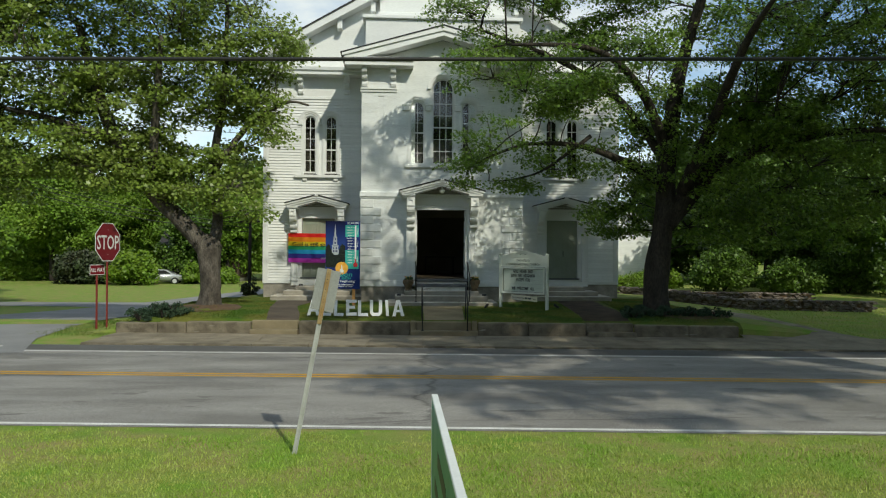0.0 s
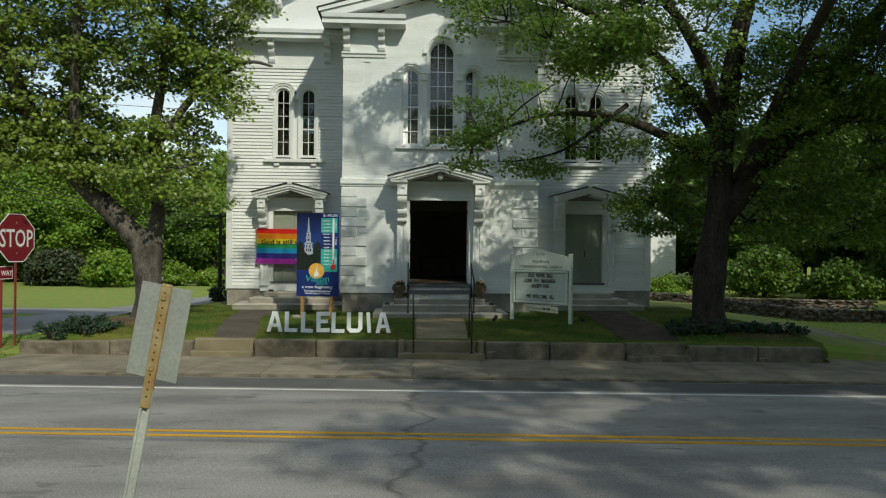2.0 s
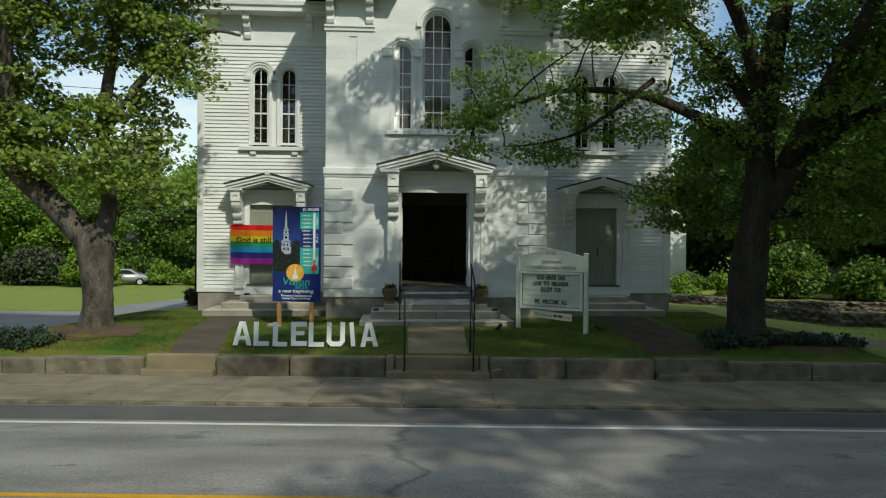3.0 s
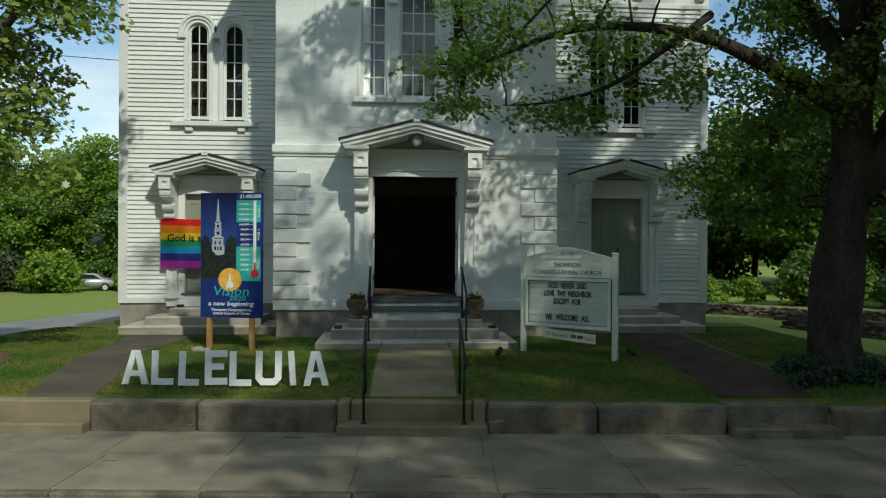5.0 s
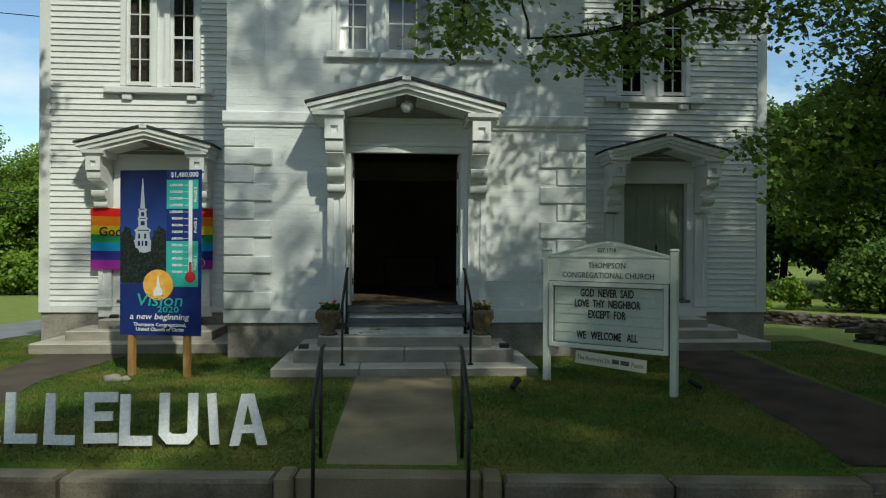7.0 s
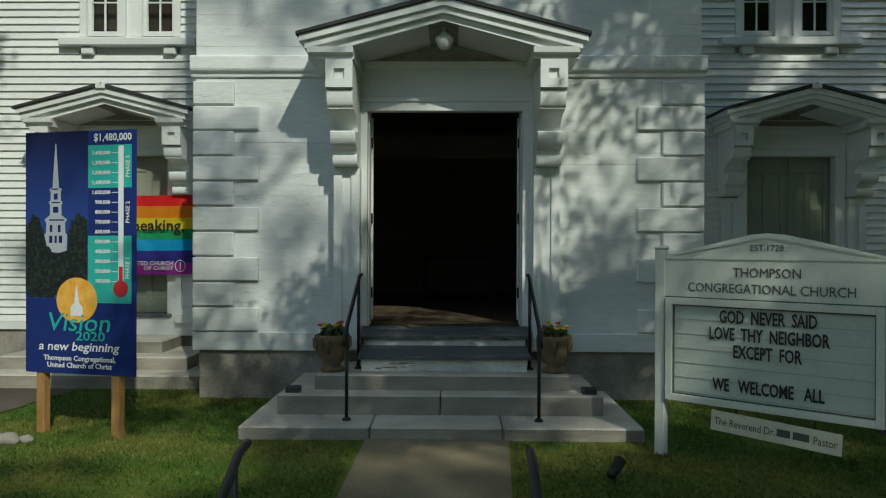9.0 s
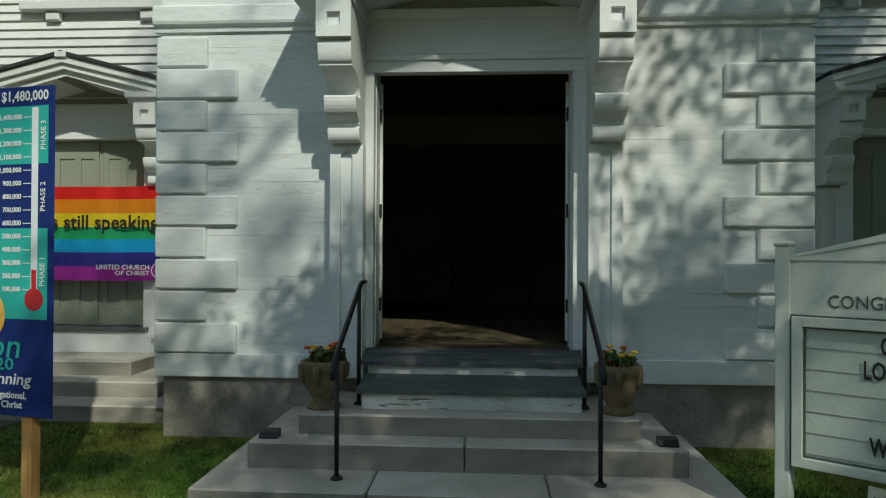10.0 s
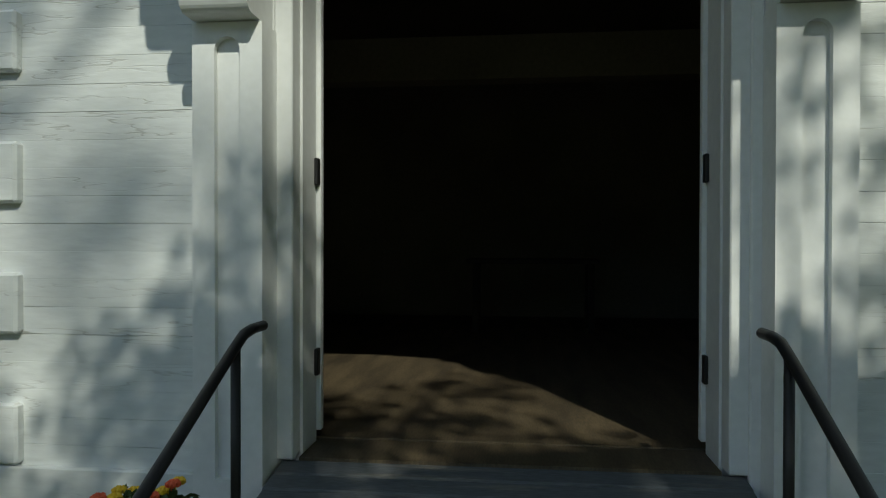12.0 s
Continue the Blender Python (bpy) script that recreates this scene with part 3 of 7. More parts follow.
def patch(name, cx, cy, rx, ry, material, label, lift, seed, kind="structure"):
    bm = B()
    c = bm.verts.new((cx, cy, ground_z(cx, cy) + lift * 2.5))
    rr = []
    for k in range(40):
        a = 2 * math.pi * k / 40
        f = 1 + 0.28 * noise.noise(Vector((math.cos(a) * 1.6 + seed, math.sin(a) * 1.6, seed))) + 0.1 * noise.noise(Vector((math.cos(a) * 5 + seed, math.sin(a) * 5, seed)))
        x, y = cx + rx * f * math.cos(a), cy + ry * f * math.sin(a)
        rr.append(bm.verts.new((x, y, ground_z(x, y) + lift)))
    for k in range(40):
        bm.faces.new((c, rr[k], rr[(k + 1) % 40]))
    setting(name, bm, material, label, "ground")


LT, RT = (-7.7, 23.3), (6.85, 22.6)   # the two maples
patch("soil_round_left_tree", LT[0] + 0.1, LT[1] - 0.2, 1.05, 0.95, M_SOIL, "bare brown soil round a maple trunk", 0.014, 1.0)
patch("soil_round_right_tree", RT[0] + 0.55, RT[1] - 0.45, 1.75, 1.15, M_SOIL, "dark bare soil round a maple trunk", 0.014, 4.0)

# ---- church ----
GZ = 0.72
FY, WY = 26.85, 28.95          # front of the centre bay, front of the wings
BX = 3.05                      # half width of the bay
WX0, WX1 = -7.08, 7.42         # corners of the wings
church = thing("church", 0.15, 30.0, GZ, "white wooden church with clapboard wings and a gabled centre bay", "church")

part("bay_core", box(B(), -BX + 0.06, -1.03, FY + 0.10, FY + 0.25, 0.4, 9.6), M_WHITE, church)
box_parts = [(1.0, BX - 0.06, 0.4, 9.6), (-0.98, 0.98, 4.25, 5.86), (-0.98, 0.98, 9.25, 9.6)]
for x0, x1, z0, z1 in box_parts:
    part("bay_core", box(B(), x0, x1, FY + 0.10, FY + 0.25, z0, z1), M_WHITE, church)


def subtract(x0, x1, holes):
    """The stretches of x0..x1 that the holes leave."""
    spans = [(x0, x1)]
    for h0, h1 in sorted(holes):
        out = []
        for a, b in spans:
            if h1 <= a or h0 >= b:
                out.append((a, b))
            else:
                if h0 - a > 0.02:
                    out.append((a, h0))
                if b - h1 > 0.02:
                    out.append((h1, b))
        spans = out
    return spans


def arch_hole(cx, half, z0, spring):
    def f(za, zb):
        if zb <= z0 + 0.01 or za >= spring + half:
            return None
        if za <= spring:
            return (cx - half, cx + half)
        w = math.sqrt(max(0, half * half - (za - spring) ** 2))
        return (cx - w, cx + w)
    return f


def rect_hole(x0, x1, z0, z1):
    return lambda za, zb: None if zb <= z0 + 0.01 or za >= z1 - 0.01 else (x0, x1)


def boarding(parent, name, x0, x1, z0, z1, pitch, y, holes, material, lap, thick, ends=None):
    """Horizontal boards from z0 to z1, cut round the holes; lap tilts the lower edge out."""
    n = round((z1 - z0) / pitch)
    pitch = (z1 - z0) / n
    for i in range(n):
        za, zb = z0 + i * pitch, z0 + (i + 1) * pitch
        a, b = ends(za, zb) if ends else (x0, x1)
        if b - a < 0.05:
            continue
        hs = [h for h in (f(za, zb) for f in holes) if h]
        for sa, sb in subtract(a, b, hs):
            bm = B()
            if lap:
                prism(bm, [(y + 0.03, za), (y + 0.03, zb), (y, zb), (y - lap, za + 0.003), (y - lap + 0.006, za)], "x", sa, sb)
            else:
                g, dy = random.choice((0.0001, 0.0002, 0.0003, 0.0005, 0.0014)), random.uniform(-0.0012, 0.0006)
                y, y_flat = y + dy, y
                prism(bm, [(y + 0.03, za + g), (y + 0.03, zb - g), (y + 0.001, zb - g), (y, zb - g - 0.002), (y, za + g + 0.002), (y + 0.001, za + g)], "x", sa, sb)
                y = y_flat
            part(name, bm, material, parent)


# centre bay: flush boards behind everything
bay_wall = part("bay_wall", box(B(), -BX + 0.02, BX - 0.02, FY + 0.062, FY + 0.098, 9.25, 9.6), M_WHITE, church, "flush-boarded painted front")
CW = [(-0.945, 0.28, 5.92, 8.03), (0.02, 0.41, 5.92, 8.77), (1.01, 0.28, 5.92, 8.03)]   # centre windows: middle, half width, sill, spring
slots = [(-2.32, 0.11, 5.40, 8.33), (2.34, 0.11, 5.40, 8.33)]
holes = [arch_hole(*c) for c in CW] + [arch_hole(*s) for s in slots] + [rect_hole(-0.98, 0.98, 0, 4.22)]


def gable_ends(za, zb):
    if zb <= 9.55:
        return (-BX, BX)
    half = BX - max(0.0, (zb - 9.80) / 0.285)
    return (-half, half)


boarding(bay_wall, "board", -BX, BX, 1.50, 10.55, 0.1285, FY, holes, M_BOARD, 0, 0.03, gable_ends)
bm = B()
for z0, z1 in ((9.55, 10.6),):
    prism(bm, [(-BX, z0), (BX, z0), (BX, 9.7), (0, 10.62), (-BX, 9.7)], "y", FY + 0.032, FY + 0.06)
part("tympanum_backing", bm, M_WHITE, church)
bm = B()
for s in (-1, 1):   # backing behind the boards, clear of windows and door
    for a, b, z0, z1 in ((1.30, 3.0, 1.3, 9.55), (0.98, 1.30, 1.3, 5.9), (0.45, 0.70, 5.9, 8.6), (0.45, 1.3, 8.4, 9.55), (0, 0.98, 4.25, 5.9)):
        box(bm, *(sorted((s * a, s * b))), FY + 0.034, FY + 0.06, z0, z1)
part("board_backing", bm, M_WHITE, bay_wall)
for cx, h, z0, sp in slots:
    part("slot_panel", prism(B(), arch(cx, h + 0.01, z0 - 0.01, sp), "y", FY + 0.03, FY + 0.033), M_BOARD, bay_wall)

# bay flanks
for s in (-1, 1):
    boarding(part("bay_flank", box(B(), *(sorted((s * (BX - 0.05), s * (BX - 0.02)))), FY + 0.12, WY + 0.05, 1.3, 9.6), M_WHITE, church), "clapboard", 0, 0, 1.5, 1.6, 0.1, 0, [lambda a, b: (-9, 9)], M_CLAP, 0, 0)

# foundation, water table, string course
part("foundation", box(B(), -BX + 0.03, BX - 0.03, FY + 0.03, WY + 0.2, 0.2, 1.31, 0.01), M_FOUND, church, "rendered grey stone foundation")
for s in (-1, 1):
    part("water_table", box(B(), *(sorted((s * 1.36, s * (BX + 0.03)))), FY - 0.035, FY + 0.03, 1.31, 1.53, 0.006), M_BOARD, church)
    part("string_course", prism(B(), [(FY + 0.03, 4.62), (FY - 0.03, 4.62), (FY - 0.035, 4.66), (FY - 0.075, 4.685), (FY - 0.085, 4.71), (FY - 0.085, 4.85), (FY - 0.06, 4.87), (FY + 0.03, 4.88)], "x",
         *(sorted((s * 1.16, s * (BX + 0.05))))), M_BOARD, church)
    # quoins, long and short by turns
    for i in range(10):
        z1 = 4.575 - 0.3045 * i
        inner = 2.58 if i % 2 == 0 else 2.28
        part("quoin", box(B(), *(sorted((s * inner, s * (BX + 0.028)))), FY - 0.052, FY + 0.03, z1 - 0.294, z1 - 0.008, 0.014), M_BOARD, church)
    # frieze, eave return, brackets
    part("architrave", prism(B(), [(FY + 0.03, 8.62), (FY - 0.04, 8.62), (FY - 0.05, 8.70), (FY - 0.09, 8.72), (FY - 0.09, 8.77), (FY + 0.03, 8.77)], "x", *(sorted((s * 1.72, s * (BX + 0.05))))), M_WHITE, church)
    part("frieze", box(B(), *(sorted((s * 1.72, s * (BX + 0.012)))), FY - 0.02, FY + 0.03, 8.77, 9.5), M_WHITE, church)
    part("eave_return", prism(B(), [(FY + 0.03, 9.50), (FY - 0.58, 9.50), (FY - 0.58, 9.62), (FY - 0.64, 9.66), (FY - 0.66, 9.78), (FY + 0.03, 9.86)], "x", *(sorted((s * 1.12, s * (BX + 0.60))))), M_WHITE, church)
    for bx in (2.93, 1.86):
        prof = [(FY - 0.02, 8.80), (FY - 0.10, 8.82), (FY - 0.13, 8.90), (FY - 0.10, 9.00), (FY - 0.12, 9.06), (FY - 0.24, 9.10), (FY - 0.27, 9.18), (FY - 0.24, 9.26), (FY - 0.40, 9.30), (FY - 0.44, 9.38), (FY - 0.42, 9.50), (FY - 0.02, 9.50)]
        part("eave_bracket", prism(B(), prof, "x", s * bx - 0.10, s * bx + 0.10), M_WHITE, church)
    # raking cornice of the bay
    part("raking_cornice", prism(B(), [(s * 3.68, 9.74), (s * 3.66, 9.86), (0, 10.92), (0, 10.62), (s * 3.0, 9.76)], "y", FY - 0.64, FY - 0.02), M_WHITE, church)
    part("raking_fascia", prism(B(), [(s * 3.74, 9.80), (s * 3.74, 9.90), (0, 10.97), (0, 10.80)], "y", FY - 0.70, FY - 0.642), M_WHITE, church)
    part("bay_roof", prism(B(), [(s * 3.80, 9.89), (s * 3.80, 9.93), (0, 11.02), (0, 10.97)], "y", FY - 0.72, WY + 1.0), M_ROOF, church)


# ---- windows ----
def window(cx, half, z0, spring, y, cols, rows, meet, label, blind=None):
    w = part("window", ring_prism(B(), arch(cx, half + 0.012, z0 - 0.012, spring), arch(cx, half - 0.055, z0 - 0.012, spring), y + 0.045, y + 0.10), M_MUNTIN, church, label)
    part("bottom_rail", box(B(), cx - half + 0.055, cx + half - 0.055, y + 0.048, y + 0.097, z0 - 0.012, z0 + 0.06), M_MUNTIN, w)
    h = half - 0.055
    top = spring + h
    pitch = (top - z0 - 0.06) / rows
    for c in range(1, cols):
        x = cx - h + 2 * h * c / cols
        zt = spring + math.sqrt(max(0, h * h - (x - cx) ** 2)) - 0.004
        part("muntin", box(B(), x - 0.011, x + 0.011, y + 0.055, y + 0.085, z0 + 0.06, zt), M_MUNTIN, w)
    for r in range(1, rows):
        z = z0 + 0.06 + pitch * r
        hw = h if z <= spring else math.sqrt(max(0, h * h - (z - spring) ** 2))
        t = 0.024 if r == meet else 0.010
        part("muntin" if r != meet else "meeting_rail", box(B(), cx - hw + 0.002, cx + hw - 0.002, y + (0.045 if r == meet else 0.058), y + 0.083, z - t, z + t), M_MUNTIN, w)
    glass = part("pane", prism(B(), arch(cx, h, z0 + 0.055, spring), "y", y + 0.070, y + 0.074), M_GLASS, w)
    glass.visible_shadow = False
    if blind:
        b0, b1 = blind
        part("roller_shade", box(B(), cx - h - 0.02, cx + h + 0.02, y + 0.20, y + 0.205, b0, b1), M_SHADE, w, "pale cloth shade")
    # dark sheet stands in for the unlit room behind the glass
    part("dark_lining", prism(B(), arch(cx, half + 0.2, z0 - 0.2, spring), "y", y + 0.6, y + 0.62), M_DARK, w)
    return w


def surround(cx, half, z0, spring, y, out, proud):
    """Casing and hood mould round an arched window."""
    part("casing", ring_prism(B(), arch(cx, half + out, z0, spring), arch(cx, half, z0, spring), y - 0.025, y + 0.10), M_WHITE, church)
    n = 14
    arc = lambda r: [(cx - r * math.cos(math.pi * i / n), spring + r * math.sin(math.pi * i / n)) for i in range(n + 1)]
    part("hood_mould", ring_prism(B(), arc(half + out + 0.09), arc(half + out - 0.02), y - proud, y + 0.03), M_WHITE, church)
    part("hood_fillet", ring_prism(B(), arc(half + out + 0.115), arc(half + out + 0.05), y - proud - 0.03, y + 0.03), M_WHITE, church)


for i, (cx, h, z0, sp) in enumerate(CW):
    window(cx, h, z0, sp, FY, 2 if i != 1 else 3, 6 if i != 1 else 7, 3, "arched sash window with small panes", (z0, z0 + 0.95) if i == 1 else (z0 + 0.1, z0 + 1.6))
    surround(cx, h, z0 - 0.02, sp, FY, 0.07, 0.07)
for x0, x1, z in ((-1.50, -1.24, 7.93), (-0.66, -0.42, 7.93), (0.45, 0.72, 7.93), (1.30, 1.56, 7.93)):
    part("impost_block", box(B(), x0, x1, FY - 0.09, FY + 0.02, z, z + 0.20, 0.015), M_WHITE, church)
    part("impost_cap", box(B(), x0 - 0.02, x1 + 0.02, FY - 0.11, FY + 0.02, z + 0.20, z + 0.25, 0.01), M_WHITE, church)
for x0, x1 in ((-1.40, -0.50), (-0.47, 0.50), (0.53, 1.45)):
    part("window_sill", box(B(), x0, x1, FY - 0.11, FY + 0.03, 5.79, 5.90, 0.012), M_WHITE, church)

WW = [(-5.225, -4.385), (4.605, 5.47)]
for a, b in WW:
    for cx in (a, b):
        window(cx, 0.245, 5.76, 7.83, WY, 2, 5, 2, "tall arched sash window with dark panes")
        surround(cx, 0.245, 5.72, 7.83, WY, 0.10, 0.06)
    m = (a + b) / 2
    for x0, x1 in ((a - 0.48, a - 0.29), (m - 0.09, m + 0.09), (b + 0.29, b + 0.48)):
        part("impost_block", box(B(), x0, x1, WY - 0.09, WY + 0.02, 7.68, 7.84, 0.012), M_WHITE, church)
    part("window_sill", box(B(), m - 1.03, m + 1.03, WY - 0.15, WY + 0.02, 5.56, 5.68, 0.012), M_WHITE, church)
    for x in (m - 0.62, m + 0.62):
        part("sill_block", box(B(), x - 0.09, x + 0.09, WY - 0.10, WY + 0.02, 5.44, 5.555, 0.012), M_WHITE, church)

# ---- wings ----
LD, RD = -4.87, 5.08           # middles of the side doors
for side, (x0, x1) in (("left", (WX0, -BX + 0.02)), ("right", (BX - 0.02, WX1))):
    dc = LD if side == "left" else RD
    a, b = WW[0] if side == "left" else WW[1]
    core = part("wing_wall", box(B(), x0 + 0.05, dc - 0.66, WY + 0.04, WY + 0.22, 1.2, 5.6), M_WHITE, church, "white clapboard wall")
    part("wing_wall", box(B(), dc + 0.66, x1 - 0.05, WY + 0.04, WY + 0.22, 1.2, 5.6), M_WHITE, church)
    part("wing_wall", box(B(), dc - 0.66, dc + 0.66, WY + 0.04, WY + 0.22, 3.95, 5.6), M_WHITE, church)
    for p0, p1, z0, z1 in ((x0 + 0.05, a - 0.27, 5.6, 9.6), (a + 0.27, b - 0.27, 5.6, 9.6), (b + 0.27, x1 - 0.05, 5.6, 9.6), (a - 0.27, b + 0.27, 8.12, 9.6)):
        part("wing_wall", box(B(), p0, p1, WY + 0.04, WY + 0.22, z0, z1), M_WHITE, church)
    hs = [arch_hole(a, 0.35, 5.56, 7.83), arch_hole(b, 0.35, 5.56, 7.83), rect_hole(a - 0.2, b + 0.2, 5.56, 7.8), rect_hole(dc - 0.80, dc + 0.80, 1.2, 4.05)]
    cb0, cb1 = (WX0 + 0.20, -BX) if side == "left" else (BX, WX1 - 0.20)
    boarding(core, "clapboard", cb0, cb1, 1.42, 8.72, 0.1125, WY, hs, M_CLAP, 0.033, 0.02)
    cx = WX0 + 0.10 if side == "left" else WX1 - 0.10
    part("corner_board", box(B(), cx - 0.105, cx + 0.105, WY - 0.035, WY + 0.2, 1.30, 8.75, 0.006), M_WHITE, church)
    part("foundation", box(B(), x0 + 0.02, x1 - 0.0, WY + 0.02, WY + 0.3, 0.2, 1.30, 0.01), M_FOUND, church, "grey stone foundation under the wing")
    part("water_table", box(B(), cb0, cb1, WY - 0.03, WY + 0.02, 1.30, 1.42, 0.006), M_WHITE, church)
    part("architrave", box(B(), x0 - 0.02, x1 + 0.02, WY - 0.05, WY + 0.03, 8.72, 8.84, 0.01), M_WHITE, church)
    part("frieze", box(B(), x0 - 0.005, x1 + 0.005, WY - 0.02, WY + 0.03, 8.84, 9.62), M_WHITE, church)
    e0, e1 = (WX0 - 0.55, -BX) if side == "left" else (BX, WX1 + 0.55)
    part("eave_return", prism(B(), [(WY + 0.03, 9.62), (WY - 0.55, 9.62), (WY - 0.55, 9.74), (WY - 0.62, 9.78), (WY - 0.64, 9.90), (WY + 0.03, 10.0)], "x", e0, e1), M_WHITE, church)
    for bx in ((-6.9, -5.6, -3.75) if side == "left" else (3.75, 5.6, 7.2)):
        prof = [(WY - 0.02, 8.92), (WY - 0.10, 8.94), (WY - 0.13, 9.02), (WY - 0.10, 9.12), (WY - 0.24, 9.22), (WY - 0.27, 9.30), (WY - 0.24, 9.38), (WY - 0.40, 9.42), (WY - 0.42, 9.62), (WY - 0.02, 9.62)]
        part("eave_bracket", prism(B(), prof, "x", bx - 0.10, bx + 0.10), M_WHITE, church)

# main gable, roof, tower base
AX = 0.17
for s, ex in ((-1, WX0 - 0.55), (1, WX1 + 0.55)):
    part("main_gable", prism(B(), [(AX, 9.6), (ex + s * -0.55, 9.6), (ex + s * -0.55, 10.42), (AX, 14.60)], "y", WY, WY + 0.2), M_CLAP, church)
    part("main_raking_cornice", prism(B(), [(ex, 9.88), (ex, 10.12), (AX, 14.62), (AX, 14.25)], "y", WY - 0.62, WY - 0.01), M_WHITE, church)
    for k in range(5):
        f = 0.12 + 0.17 * k
        bx, bz = lerp(ex, AX, f), lerp(9.95, 14.2, f)
        part("rake_bracket", box(B(), bx - 0.10, bx + 0.10, WY - 0.40, WY - 0.005, bz - 0.42, bz - 0.02, 0.02), M_WHITE, church)
    part("main_roof", prism(B(), [(ex, 10.12), (ex, 10.18), (AX, 14.70), (AX, 14.62)], "y", WY - 0.66, 46), M_ROOF, church)
    fx = WX0 if s < 0 else WX1
    part("side_wall", box(B(), *(sorted((fx + 0.02 * -s, fx - 0.22 * s))), WY + 0.3, 46, 0.3, 9.9), M_CLAP, church)
part("back_wall", box(B(), WX0 + 0.3, WX1 - 0.3, 45.8, 46, 0.3, 9.9), M_CLAP, church)
part("tower_base", box(B(), AX - 3.15, AX + 2.95, 28.12, 34, 9.75, 11.78, 0.01), M_CLAP, church, "square white tower base")
part("tower_ledge", box(B(), AX - 3.27, AX + 3.07, 28.0, 34.1, 11.78, 11.93, 0.02), M_WHITE, church)
part("tower_stage", box(B(), AX - 2.62, AX + 2.42, 28.6, 33.6, 11.93, 16.0, 0.02), M_CLAP, church, "upper stage of the white tower")
part("tower_plinth_board", box(B(), AX - 2.70, AX + 2.50, 28.52, 33.68, 11.93, 12.2, 0.02), M_WHITE, church)


# ---- doorways ----
def console(parent, x, y, z0, z1, w, deep):
    """A scrolled bracket under a door hood, with a square sunk block on top."""
    h = z1 - z0
    q = [i * math.pi / 16 for i in range(9)]
    prof = [(0, 0), (0.40, 0)] + [(0.40 + 0.07 * math.sin(a), 0.075 - 0.075 * math.cos(a)) for a in q] + [(0.47, 0.10), (0.435, 0.115), (0.43, 0.135), (0.455, 0.137), (0.455, 0.165)]
    prof += [(0.47 + 0.195 * math.sin(a), 0.325 - 0.155 * math.cos(a)) for a in q] + [(0.64, 0.342), (0.42, 0.346)]
    prof += [(0.88 - 0.48 * math.cos(a), 0.365 + 0.165 * math.sin(a)) for a in q] + [(0.88, 0.545)]
    prof += [(0.885 + 0.07 * math.sin(a), 0.69 - 0.142 * math.cos(a)) for a in q] + [(0.955, 0.702), (0.90, 0.704), (0.90, 0.714), (0.955, 0.716), (0.955, 1.0), (0, 1.0)]
    c = part("console", prism(B(), [(y - deep * a, z0 + h * b) for a, b in prof], "x", x - w / 2, x + w / 2), M_WHITE, parent, "scrolled white console")
    f = y - deep * 0.955
    zc, q = z0 + h * 0.86, w * 0.20
    for u0, u1, v0, v1 in ((-w / 2 - 0.006, -q, z0 + h * 0.724, z1), (q, w / 2 + 0.006, z0 + h * 0.724, z1), (-q, q, z0 + h * 0.724, zc - q), (-q, q, zc + q, z1)):
        part("block_border", box(B(), x + u0, x + u1, f - 0.045, f + 0.002, v0, v1), M_WHITE, c)


def pilaster(parent, x, y, w, proud, z0, z1):
    """A flat pilaster with a round-headed slot sunk in its face."""
    s0, s1, h = z0 + 0.22, z1 - 0.06, w * 0.18
    line = arch(x, h, s0, s1 - h, 10)
    outer = [(x - w / 2, s0)] + [(x - w / 2, lerp(s0, z1, i / 4)) for i in range(1, 5)] + [(lerp(x - w / 2, x + w / 2, (i + 1) / 4), z1) for i in range(3)] + [(x + w / 2, lerp(z1, s0, i / 4)) for i in range(0, 5)]
    bm = B()
    box(bm, x - w / 2, x - h, y - proud, y, s0, s1 - h)
    box(bm, x + h, x + w / 2, y - proud, y, s0, s1 - h)
    box(bm, x - w / 2, x + w / 2, y - proud, y, z0, s0)
    top = arch(x, h, s1 - h, s1 - h, 10)[1:-1]
    n = len(top)
    edge = [(x - w / 2, s1 - h)] + [(lerp(x - w / 2, x + w / 2, i / (n - 3)), z1) for i in range(n - 2)] + [(x + w / 2, s1 - h)]
    ring_prism(bm, edge, top, y - proud, y)
    p = part("pilaster", bm, M_WHITE, parent, "white pilaster with a round-headed slot")
    part("slot_back", box(B(), x - h - 0.005, x + h + 0.005, y - proud + 0.032, y - 0.002, s0 - 0.005, s1), M_WHITE, p)
    part("plinth", box(B(), x - w / 2 - 0.015, x + w / 2 + 0.015, y - proud - 0.015, y, z0 - 0.001, z0 + 0.14, 0.006), M_WHITE, p)


